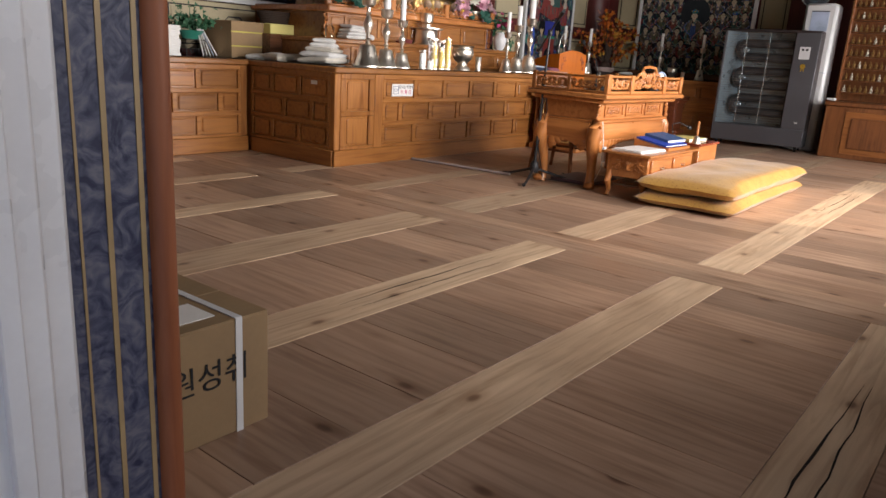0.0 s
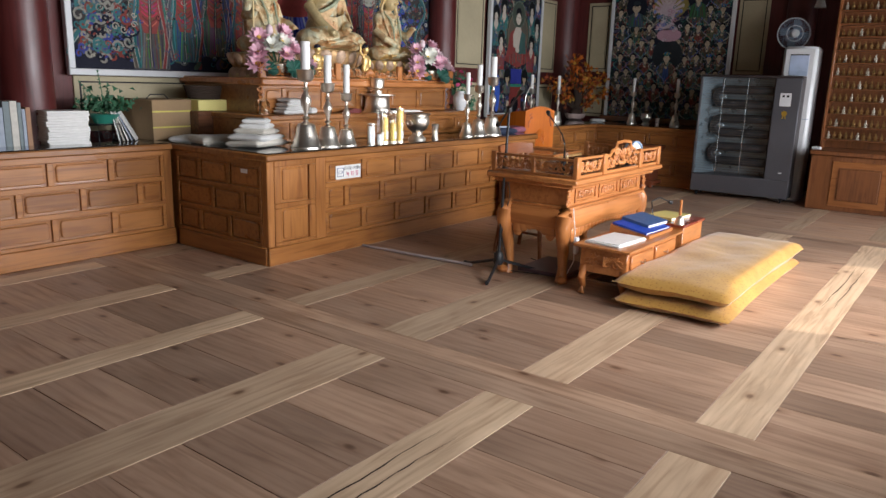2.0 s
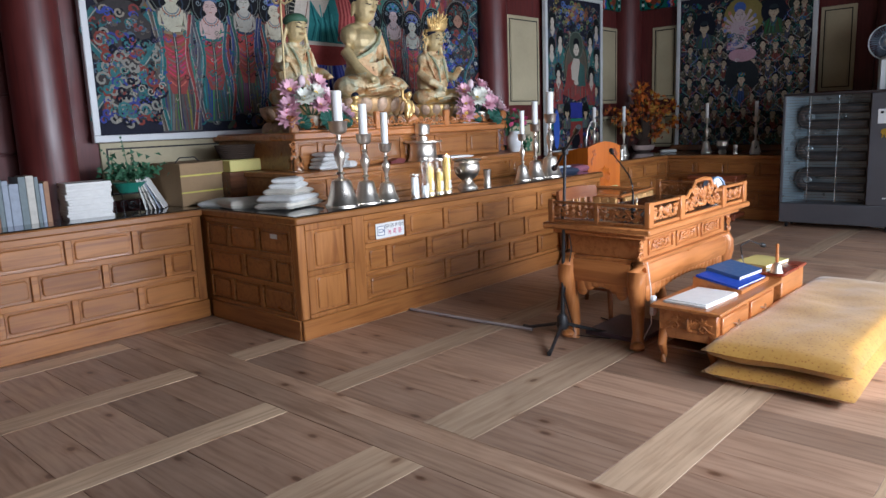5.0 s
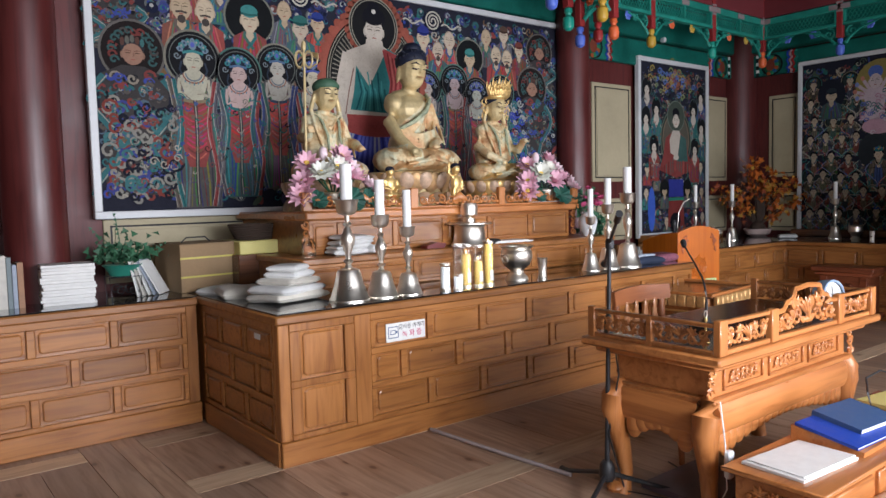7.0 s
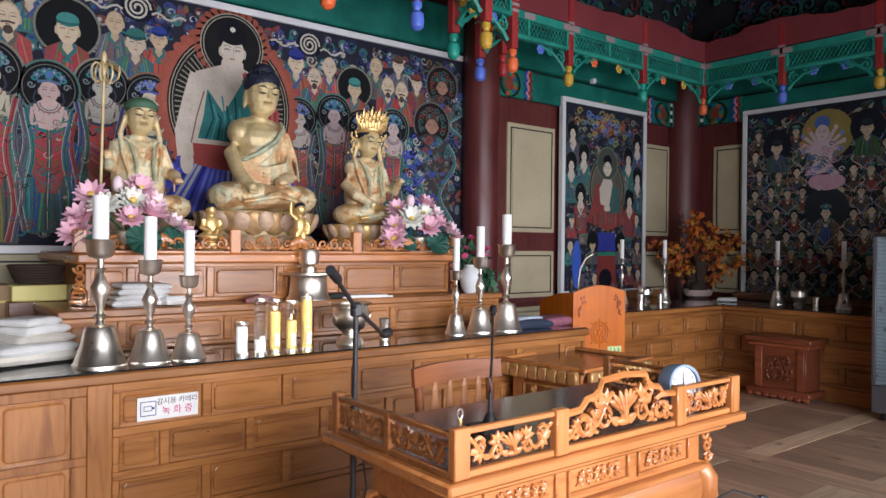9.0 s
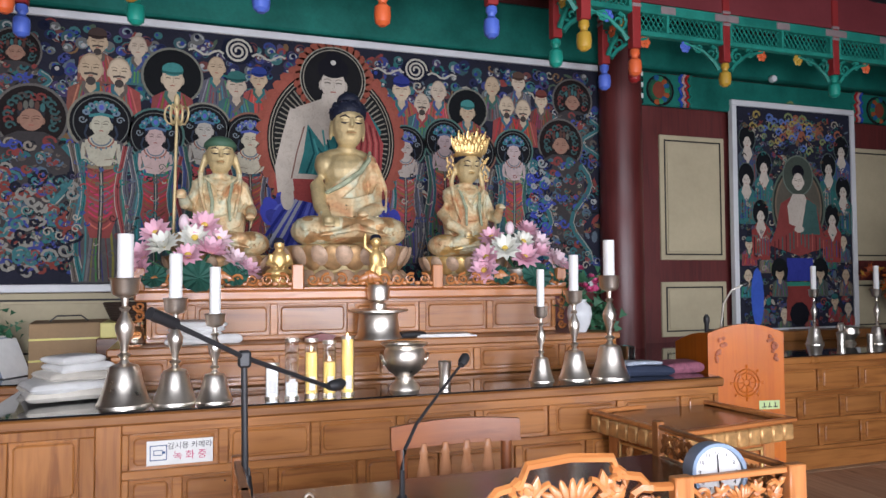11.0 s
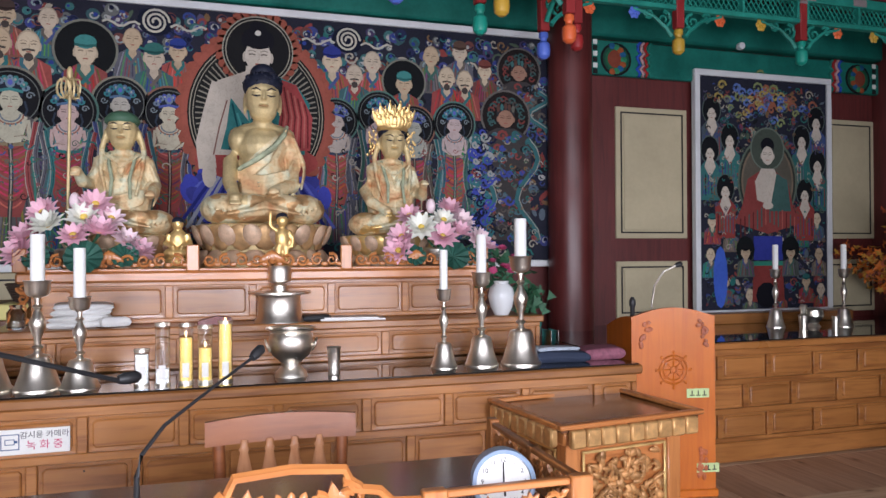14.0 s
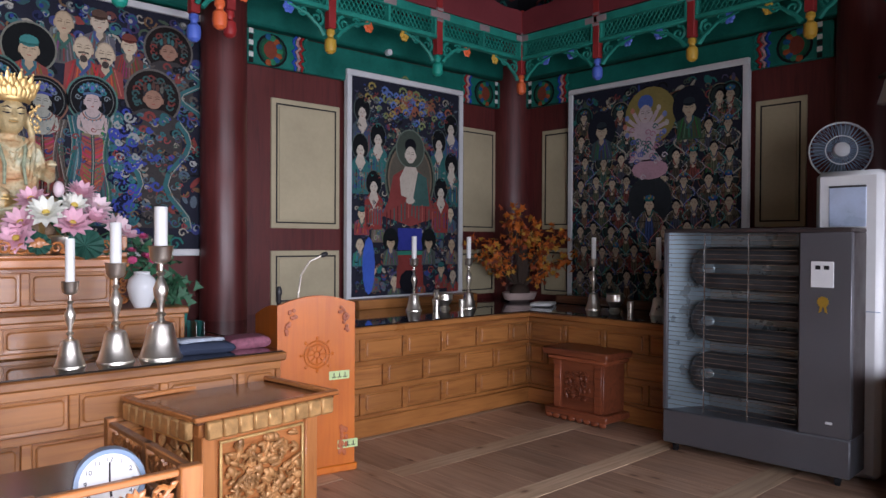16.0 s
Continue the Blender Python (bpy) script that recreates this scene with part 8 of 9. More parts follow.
for r in (0.085, 0.062, 0.02):
    b.tube([(WX + r * math.cos(a), -0.003, WZ + r * math.sin(a)) for a in [k * 2 * math.pi / 28 for k in range(29)]], 0.006, 6)
wheel = part("wheel_emblem", b, M_LECT, lect, "carved eight-spoked wheel")
for k in range(8):
    a = k * math.pi / 4
    sk = Build().tube([(WX + 0.02 * math.cos(a), -0.003, WZ + 0.02 * math.sin(a)), (WX + 0.105 * math.cos(a), -0.003, WZ + 0.105 * math.sin(a))], 0.005, 6)
    part("spoke", sk.ball((WX + 0.108 * math.cos(a), -0.003, WZ + 0.108 * math.sin(a)), (0.01, 0.006, 0.01), 6, 4), M_LECT, wheel)
for s in (0, 1):
    b = Build()
    rnd = random.Random(60 + s)
    sg = 1 if s == 0 else -1
    cx = 0.05 if s == 0 else 0.47
    for k in range(16):
        u = rnd.random()
        b.ball((cx + sg * (0.1 * (1 - u)) * rnd.random(), -0.003, 1.06 - 0.17 * u + 0.02 * rnd.random()), (0.014, 0.008, 0.012), 6, 4)
    part("corner_carving", b, M_CARVE, lect, "red carved blossom spray")
    b = Build()
    for k in range(14):
        b.ball((cx + sg * 0.06 * rnd.random(), -0.003, 0.1 + 0.2 * rnd.random()), (0.014, 0.008, 0.02), 6, 4)
    part("corner_carving", b, M_CARVE, lect, "red carved blossom spray")
M_TAG = plain("pale green tape", (0.5, 0.62, 0.3), 0.5)
for x0, z0, n in ((0.34, 0.6, 3), (0.4, 0.15, 3)):
    tg = part("name_tag", Build().box(x0, -0.004, z0, x0 + 0.14, -0.001, z0 + 0.055, 0), M_TAG, lect, "pale green lettered tape")
    b = Build()
    for k in range(n):
        b.box(x0 + 0.02 + k * 0.038, -0.0055, z0 + 0.012, x0 + 0.048 + k * 0.038, -0.0042, z0 + 0.018, 0).box(x0 + 0.03 + k * 0.038, -0.0055, z0 + 0.012, x0 + 0.036 + k * 0.038, -0.0042, z0 + 0.043, 0)
    part("lettering", b, M_PRINT, tg)
lm = thing("lectern_microphone", pose(8.62, 5.2, 0.945), "chrome gooseneck microphone on the lectern", "microphone", "microphones")
part("neck", Build().tube([(0, 0, 0), (0, 0, 0.2), (0.02, 0, 0.32), (0.08, -0.01, 0.41), (0.17, -0.02, 0.45)], 0.006, 8), M_BRONZE, lm)
b = Build()
foam_tip(b, (0.16, -0.02, 0.447), (1, -0.1, 0.3), 0.05, 0.017)
part("capsule", b, M_MIC, lm)
lk = thing("radio_microphone", (8.42, 5.1, 0.945), "black hand-held radio microphone standing in the lectern", "microphone", "microphones")
part("body", Build().lathe([(0.014, 0.0), (0.014, 0.2), (0.02, 0.21), (0.02, 0.24), (0.008, 0.26)], 14), M_MIC, lk)

os_ = thing("offering_stand", pose(7.46, 4.13, 0, 0, 0, 7), "square wooden offering stand with gilt lotus cornice", "offering stand")
OW, OD = 0.83, 0.7
part("top_tray", Build().box(0.02, 0.02, 0.67, OW - 0.02, OD - 0.02, 0.685, 0.004), M_DARKTOP, os_, "dark tray top")
for a in ((0, 0, OW, 0.04), (0, OD - 0.04, OW, OD), (0, 0.04, 0.04, OD - 0.04), (OW - 0.04, 0.04, OW, OD - 0.04)):
    part("rim", Build().box(a[0], a[1], 0.686, a[2], a[3], 0.71, 0.006), M_DESK, os_)
part("neck", Build().box(0.05, 0.05, 0.6, OW - 0.05, OD - 0.05, 0.67, 0.01), M_DESK, os_)
M_PETALG = plain("rubbed gilt petal", (0.6, 0.34, 0.13), 0.42, 0.45, 0.3, 18.0, 0.2)
for k in range(9):
    x = 0.05 + (OW - 0.1) * (k + 0.5) / 9
    part("gilt_petal", Build().box(-0.039, -0.02, -0.045, 0.039, 0.02, 0.04, 0.018), M_PETALG, os_, at=(x, 0.002, 0.647))
for k in range(8):
    y = 0.05 + (OD - 0.1) * (k + 0.5) / 8
    part("gilt_petal", Build().box(-0.02, -0.036, -0.045, 0.02, 0.036, 0.04, 0.018), M_PETALG, os_, at=(0.002, y, 0.647))
part("body", Build().box(0.1, 0.1, 0.06, OW - 0.1, OD - 0.1, 0.6, 0.004), M_DESK, os_)
for lx, ly in ((0.08, 0.08), (OW - 0.16, 0.08), (0.08, OD - 0.16), (OW - 0.16, OD - 0.16)):
    part("corner_post", Build().box(lx, ly, 0, lx + 0.08, ly + 0.08, 0.6, 0.006), M_DESKZ, os_)
part("plinth", Build().box(0.05, 0.05, 0, OW - 0.05, OD - 0.05, 0.07, 0.01), M_DESK, os_)


def relief(w_, h, seed, n=240):
    rnd = random.Random(seed)
    b = Build()
    for k in range(n):
        u, z = rnd.uniform(0.03, w_ - 0.03), rnd.uniform(0.03, h - 0.03)
        r = rnd.uniform(0.014, 0.034)
        b.ball((u, -0.004 - rnd.random() * 0.008, z), (r, 0.012, r * rnd.uniform(0.3, 0.7)), 8, 5, Matrix.Rotation(rnd.uniform(0, 3.14), 3, "Y"))
    for k in range(7):
        scroll(b, rnd.uniform(0.08, w_ - 0.08), rnd.uniform(0.08, h - 0.08), 0.045, -0.01, 1.4, rnd.choice((-1, 1)), 0.008, rnd.uniform(0, 6))
    return b


M_GILTWOOD = plain("gilded brown carving", (0.5, 0.25, 0.09), 0.45, 0.3, 0.45, 16.0, 0.3)
for at, w_ in ((pose(0.17, 0.09, 0.1), OW - 0.34), (pose(0.09, OD - 0.17, 0.1, 0, 0, -90), OD - 0.34)):
    b = Build().box(0, -0.012, 0, w_, 0.0, 0.014, 0.003).box(0, -0.012, 0.446, w_, 0, 0.46, 0.003).box(0, -0.012, 0.014, 0.014, 0, 0.446, 0.003).box(w_ - 0.014, -0.012, 0.014, w_, 0, 0.446, 0.003)
    pf = part("panel_border", b, M_GOLD2, os_, "gilt border", at=at)
    part("carved_panel", relief(w_, 0.46, 71), M_GILTWOOD, os_, "gilt dragon-like carving", at=at)

ob_ = thing("donation_box", pose(10.93, 5.03, 0, 0, 0, -90), "red-brown carved wooden donation box with slotted top", "donation box")
M_REDBOX = wood("red-brown box wood", (0.16, 0.04, 0.018), (0.3, 0.085, 0.035), "x", 0.35)
part("body", Build().box(0.06, 0.05, 0.05, 0.57, 0.34, 0.5, 0.005), M_REDBOX, ob_)
part("plinth", Build().box(0.0, 0.0, 0.04, 0.63, 0.36, 0.1, 0.012), M_REDBOX, ob_)
part("cornice", Build().box(0.02, 0.015, 0.5, 0.61, 0.36, 0.54, 0.012), M_REDBOX, ob_)
part("top", Build().box(-0.01, -0.015, 0.54, 0.64, 0.36, 0.6, 0.01), M_REDBOX, ob_)
for k in range(8):
    part("scallop", Build().ball((0, 0, 0), (0.04, 0.015, 0.025), 8, 5), M_REDBOX, ob_, at=(0.04 + k * 0.078, 0.012, 0.03))
for x in (0.075, 0.485):
    part("pilaster", Build().box(x, 0.035, 0.1, x + 0.07, 0.055, 0.5, 0.005), M_REDBOX, ob_)
part("carving", relief(0.3, 0.28, 77, 45), M_REDBOX, ob_, "low carved relief", at=pose(0.165, 0.05, 0.16))

# ---- heater, air conditioner, fan ----
M_HEAT = plain("taupe grey sheet steel", (0.1, 0.1, 0.112), 0.4, 0.3, 0.06, 3.0, 0.05)
M_HEATD = plain("dark steel side", (0.045, 0.035, 0.035), 0.4, 0.3)
M_REFL = plain("pale blue reflector steel", (0.26, 0.33, 0.37), 0.3, 0.6)
M_PIPE = plain("sooty steel tube", (0.05, 0.053, 0.058), 0.5, 0.4, 0.25, 8)
M_CHROME = plain("chrome wire", (0.6, 0.6, 0.6), 0.2, 1.0)
heat = thing("tube_heater", pose(10.8, 3.83, 0, 0, 0, -87), "tall grey tube heater with wire grille on castors", "heater")
HW, HD, HH = 1.22, 0.36, 1.59
part("base_panel", Build().box(0, 0, 0.06, HW, HD, 0.3, 0.01), M_HEAT, heat)
part("control_column", Build().box(0.92, 0, 0.3, HW, 0.05, HH - 0.03, 0.006), M_HEAT, heat)
part("side_panel", Build().box(0, 0, 0.3, 0.03, HD, HH - 0.03, 0.004), M_HEAT, heat)
part("side_panel", Build().box(HW - 0.025, 0.05, 0.3, HW, HD, HH - 0.03, 0.004), M_HEATD, heat)
part("top_panel", Build().box(0, 0, HH - 0.03, HW, HD, HH, 0.008), M_HEATD, heat)
part("back_reflector", Build().box(0.03, HD - 0.03, 0.3, HW - 0.025, HD, HH - 0.03, 0.003), M_REFL, heat, "shiny steel reflector")
part("side_reflector", Build().add([(0.032, 0.02, 0.3), (0.032, 0.02, HH - 0.03), (0.2, HD - 0.035, HH - 0.03), (0.2, HD - 0.035, 0.3)], [(0, 1, 2, 3)]), M_REFL, heat, "pale blue side reflector")
part("inner_wall", Build().box(0.9, 0.05, 0.3, 0.92, HD - 0.03, HH - 0.03, 0.002), M_HEATD, heat)
for k in range(3):
    z0 = 0.48 + k * 0.37
    r = 0.092
    pts = [(0.88, 0.17, z0)] + [(0.28, 0.17, z0)] + [(0.28 - r * math.sin(a), 0.17, z0 + r - r * math.cos(a)) for a in [math.pi * (j + 1) / 9 for j in range(8)]] + [(0.28, 0.17, z0 + 2 * r), (0.88, 0.17, z0 + 2 * r)]
    part("heating_tube", Build().tube(pts, 0.058, 14), M_PIPE, heat, "thick bent heating tube")
    part("reflector_disc", Build().ball((0.28, 0.11, z0 + r), (0.05, 0.01, 0.035), 14, 6), M_REFL, heat)
for k in range(38):
    z = 0.34 + k * 0.0325
    part("grille_wire", Build().tube([(0.03, 0.012, z), (0.9, 0.012, z)], 0.0022, 5) if k == 0 else bpy.data.meshes["grille_wire"], M_CHROME, heat, at=None if k == 0 else (0, 0, z - 0.34))
for x in (0.3, 0.6):
    part("grille_bar", Build().tube([(x, 0.008, 0.31), (x, 0.008, HH - 0.04)], 0.005, 6), M_CHROME, heat)
part("control_plate", Build().box(0.99, -0.006, 1.22, 1.12, 0.0, 1.38, 0.003), M_WHITE, heat, "pale control plate")
part("display", Build().box(1.015, -0.008, 1.33, 1.045, -0.005, 1.355, 0.001), M_BLACK, heat)
part("display", Build().box(1.065, -0.008, 1.33, 1.095, -0.005, 1.355, 0.001), M_BLACK, heat)
b = Build()
b.prism([(1.06 + (0.036 if k % 2 else 0.03) * math.cos(k * math.pi / 12), 1.13 + (0.036 if k % 2 else 0.03) * math.sin(k * math.pi / 12)) for k in range(24)], -0.004, 0.0, "y")
b.prism([(1.035, 1.06), (1.05, 1.07), (1.06, 1.11), (1.045, 1.11)], -0.003, 0.0, "y").prism([(1.085, 1.06), (1.07, 1.07), (1.062, 1.11), (1.077, 1.11)], -0.003, 0.0, "y")
part("award_sticker", b, plain("gold foil", (0.6, 0.4, 0.06), 0.3, 0.7), heat, "gold rosette sticker")
part("badge", Build().box(1.08, -0.004, 0.38, 1.12, 0, 0.395, 0.001), M_WHITE, heat)
for x in (0.08, HW - 0.08):
    for y in (0.05, HD - 0.05):
        part("castor", Build().lathe([(0.028, -0.012), (0.03, 0), (0.028, 0.012)], 14), M_BLACK, heat, at=pose(x, y, 0.03, 90, 0, 90))
        part("castor_fork", Build().box(x - 0.02, y - 0.015, 0.03, x + 0.02, y + 0.015, 0.065, 0.003), M_MIC, heat)

ac = thing("air_conditioner", pose(11.16, 2.94, 0, 0, 0, -90), "tall white floor-standing air conditioner", "air conditioner")
part("cabinet", Build().box(0, 0, 0, 0.4, 0.34, 1.96, 0.035), M_WHITE, ac)
part("outlet", Build().box(0.09, -0.005, 1.6, 0.31, 0.01, 1.86, 0.01), plain("blue-grey outlet", (0.42, 0.5, 0.65), 0.3), ac, "blue-grey air outlet")
part("louvre", Build().box(0.09, -0.012, 1.85, 0.31, 0.0, 1.862, 0.003), M_MIC, ac)
part("seam", Build().box(0.004, -0.002, 1.06, 0.396, 0.003, 1.066, 0.0), M_BLUEGREY, ac)

fan = thing("pillar_fan", pose(11.72, 2.98, 2.15, 0, 0, -65), "white wire-caged fan fixed to the pillar", "fan")
part("motor", Build().lathe([(0.05, 0), (0.06, 0.04), (0.05, 0.14), (0.02, 0.16)], 18), M_WHITE, fan, at=pose(0, 0, 0, 90))
cg = Build()
for k in range(40):
    a = 2 * math.pi * k / 40
    cg.tube([(0.03 * math.cos(a), -0.1, 0.03 * math.sin(a)), (0.15 * math.cos(a), -0.1, 0.15 * math.sin(a)), (0.2 * math.cos(a), -0.06, 0.2 * math.sin(a)), (0.2 * math.cos(a), -0.02, 0.2 * math.sin(a)), (0.08 * math.cos(a), 0.02, 0.08 * math.sin(a))], 0.0026, 4)
part("cage", cg, M_BLUEGREY, fan, "fine wire cage")
for r, y in ((0.2, -0.06), (0.2, -0.02), (0.1, -0.1)):
    part("cage_ring", Build().tube([(r * math.cos(a), y, r * math.sin(a)) for a in [k * 2 * math.pi / 30 for k in range(31)]], 0.004, 6), M_WHITE, fan)
part("hub", Build().ball((0, -0.105, 0), (0.045, 0.012, 0.045), 16, 8), M_BLUEGREY, fan)
for k in range(4):
    at = Matrix.Rotation(k * math.pi / 2, 4, "Y")
    b = Build()
    b.add([at @ Vector(p) for p in ((0.03, -0.06, 0), (0.17, -0.075, 0.03), (0.18, -0.055, -0.06), (0.06, -0.03, -0.07))] + [at @ Vector(p) for p in ((0.03, -0.056, 0), (0.17, -0.071, 0.03), (0.18, -0.051, -0.06), (0.06, -0.026, -0.07))], [(0, 1, 2, 3), (7, 6, 5, 4), (0, 4, 5, 1), (1, 5, 6, 2), (2, 6, 7, 3), (3, 7, 4, 0)])
    part("blade", b, plain("smoky blade plastic", (0.12, 0.14, 0.17), 0.5) if k == 0 else bpy.data.materials["smoky blade plastic"], fan)
part("bracket", Build().tube([(0, 0.1, 0), (0.05, 0.3, 0.02), (0.1, 0.55, 0.0)], 0.02, 8), M_WHITE, fan)
wl = thing("pillar_lamp", pose(12.0, 2.75, 2.5), "white trumpet-shaped speaker lamp on the pillar", "lamp")
part("shade", Build().lathe([(0.075, 0), (0.07, 0.02), (0.04, 0.12), (0.03, 0.17), (0.02, 0.18)], 20), M_WHITE, wl)
part("arm", Build().tube([(0, 0, 0.17), (0.1, 0.05, 0.24), (0.3, 0.15, 0.26)], 0.014, 8), M_MIC, wl)

# ---- votive shelf and cupboard ----
M_SHELF = wood("dark shelf wood", (0.14, 0.045, 0.014), (0.26, 0.095, 0.03), "z", 0.42, 0.12, False, 0.1)
M_SHELF2 = wood("cupboard door wood", (0.3, 0.1, 0.025), (0.46, 0.175, 0.05), "x", 0.4, 0.1, False, 0.15)
shelf = thing("votive_shelf", pose(10.78, 2.38, 0, 0, 0, -90), "wide wooden shelf packed with rows of tiny votive figures", "shelf")
part("cupboard", Build().box(0, 0, 0, 2.95, 1.6, 0.66, 0.006), M_SHELF, shelf)
part("cupboard_top", Build().box(-0.02, -0.03, 0.66, 2.97, 1.6, 0.72, 0.01), M_SHELF, shelf)
for k in range(4):
    x0 = 0.25 + k * 0.66
    d = part("cupboard_door", Build().box(x0, -0.018, 0.06, x0 + 0.6, 0.0, 0.6, 0.006), M_SHELF2, shelf, "orange framed cupboard door")
    part("door_panel", raised_panel(0.46, 0.4, M_SHELF), [M_SHELF], d, at=(x0 + 0.07, -0.024, 0.13))
part("back_board", Build().box(0, 0.62, 0.72, 2.95, 0.66, 3.0, 0.004), M_SHELF, shelf)
part("side_board", Build().box(0, 0.42, 0.72, 0.03, 0.62, 3.0, 0.004), M_SHELF, shelf)
for k in range(14):
    part("shelf_board", Build().box(0.03, 0.44, 0.82 + k * 0.155, 2.94, 0.62, 0.838 + k * 0.155, 0.003), M_SHELF, shelf)
vf = Build()
unit = [(0.02, 0), (0.026, 0.012), (0.012, 0.02), (0.022, 0.04), (0.016, 0.06), (0.006, 0.066), (0.012, 0.08), (0.004, 0.094)]
for k in range(14):
    for i in range(44):
        vf.slot = 1 if (i * 7 + k * 3) % 5 == 0 else 0
        vf.lathe(unit, 6, (0.07 + i * 0.065, 0.5, 0.838 + k * 0.155))
vo_ = part("votive_figures", vf, [plain("votive brass", (0.42, 0.26, 0.1), 0.4, 0.8, 0.2), plain("ivory votive", (0.45, 0.4, 0.32), 0.5)], at=pose(10.78, 2.38, 0, 0, 0, -90))
tagged(vo_, "rows of tiny brass and white votive figures on shelves", "figurines", kind="stuff")
plug = part("wall_box", Build().box(10.72, 2.42, 0.68, 10.8, 2.52, 0.71, 0.006), M_WHITE)
plug.matrix_basis = Matrix.Translation((0.1, -0.12, 0.045))
tagged(plug, "flat white plastic box on the cupboard top", "plastic box")

# ---- things on the left counter and altar ----
rnd = random.Random(21)
COVERS = [plain("book cloth %d" % i, c, 0.6, vary=0.1, scale=25) for i, c in enumerate(((0.36, 0.2, 0.12), (0.3, 0.33, 0.36), (0.5, 0.43, 0.32), (0.2, 0.24, 0.25), (0.58, 0.55, 0.49), (0.34, 0.38, 0.45)))]
x = 2.25
while x < 3.42:
    w_, h, d = rnd.uniform(0.022, 0.06), rnd.uniform(0.24, 0.33), rnd.uniform(0.17, 0.21)
    t = thing("upright_book", (x, 6.28, ZT), "cloth-bound book standing upright on the counter", "book", "standing books")
    part("cover", Build().box(0, 0, 0, 0.003, d, h, 0.001).box(w_ - 0.003, 0, 0, w_, d, h, 0.001).box(0.003, 0, 0, w_ - 0.003, 0.003, h, 0), rnd.choice(COVERS), t)
    part("pages", Build().box(0.003, 0.003, 0.004, w_ - 0.003, d - 0.005, h - 0.005, 0), M_PAPER, t)
    x += w_ + 0.003
for k in range(13):
    h = 0.019
    pb_ = part("booklet", Build().box(-0.15, -0.105, 0, 0.15, 0.105, h, 0.002), M_PAPER, at=pose(3.66 + rnd.uniform(-0.008, 0.008), 6.3 + rnd.uniform(-0.008, 0.008), ZT + k * (h + 0.0005), 0, 0, -6 + rnd.uniform(-2, 2)))
    tagged(pb_, "white paper-bound booklet in a stacked pile", "booklet", "stacked booklets")
for k in range(5):
    lb = part("leaning_booklet", Build().box(0, 0, 0, 0.008, 0.2, 0.26, 0.001), [M_PAPER, COVERS[4], M_PAPER, COVERS[5], M_PAPER][k], at=pose(4.06 + k * 0.035, 6.24, ZT + 0.003, 0, -12 - 4 * k, -35))
    tagged(lb, "thin booklet leaning in a wire rack on the counter", "booklet", "leaning booklets")
rack = thing("wire_rack", (4.0, 6.26, ZT), "black wire plant rack with scrolled feet", "wire rack")
for y in (0.0, 0.14):
    part("side_wire", Build().tube([(-0.09, y, 0.0), (-0.1, y, 0.14), (0.1, y, 0.14), (0.09, y, 0.0)], 0.004, 6), M_MIC, rack)
    b = Build()
    scroll(b, -0.03, 0.05, 0.035, y, 1.4, 1, 0.003)
    scroll(b, 0.05, 0.05, 0.035, y, 1.4, -1, 0.003)
    part("scroll_wire", b, M_MIC, rack)
pl = thing("trough_plant", (4.0, 6.33, ZT + 0.145), "small green trough planter with grass and trailing shoots", "potted plant")
part("trough", Build().lathe([(0.06, 0), (0.085, 0.06), (0.1, 0.075), (0.08, 0.07), (0.01, 0.06)], 20, sx=1.3), plain("green trough plastic", (0.02, 0.18, 0.13), 0.4), pl)
b, sh = Build(), Build()
for k in range(260):
    a = rnd.uniform(0, 6.28)
    leaf_star(b, pose(rnd.gauss(0, 0.09), rnd.gauss(0, 0.06), 0.1 + abs(rnd.gauss(0, 0.06)), rnd.uniform(0, 360), rnd.uniform(0, 360), 0), rnd.uniform(0.015, 0.035), 3)
for ex, ez in ((0.3, 0.2), (-0.04, 0.42), (-0.2, 0.33), (0.04, 0.3), (-0.16, 0.22)):
    pts = [(0, 0, 0.07), (ex * 0.3, -0.01, ez * 0.6), (ex, -0.02, ez)]
    sh.tube(pts, [0.004, 0.003, 0.001], 5)
    for j in range(8):
        f = 0.3 + 0.09 * j
        leaf_star(b, pose(ex * f, -0.015, 0.07 + (ez - 0.07) * f + 0.01, rnd.uniform(0, 360), rnd.uniform(0, 360), 0), 0.016, 3)
part("leaves", b, M_LEAF, pl)
part("shoots", sh, M_LEAF, pl)

M_CARD = plain("brown cardboard", (0.3, 0.2, 0.11), 0.8, vary=0.12, scale=4)
M_CARDY = plain("yellow packing strap", (0.55, 0.48, 0.1), 0.4)


def carton(at, w_, d, h, label, strap, open_top=False):
    t = thing("carton", at, label, "cardboard box", "cardboard boxes")
    part("box", Build().box(0, 0, 0, w_, d, h, 0.003), M_CARD, t)
    for s in (0, 1):
        part("flap", Build().box(0.002, d * 0.5 * s + 0.001, h, w_ - 0.002, d * 0.5 * (s + 1) - 0.001, h + 0.004, 0.001), M_CARD, t)
    return t


c1 = carton(pose(4.34, 6.2, ZT, 0, 0, 6), 0.44, 0.42, 0.33, "brown carton tied with yellow straps on the counter", M_CARDY)
for z in (0.1, 0.23):
    part("strap", Build().box(-0.002, -0.002, z, 0.442, 0.0, z + 0.012, 0).box(0.44, 0.0, z, 0.443, 0.42, z + 0.012, 0), M_CARDY, c1)
part("handle", Build().tube([(0.1, 0.2, 0.335), (0.14, 0.2, 0.37), (0.28, 0.2, 0.37), (0.32, 0.2, 0.335)], 0.005, 6), M_MIC, c1)

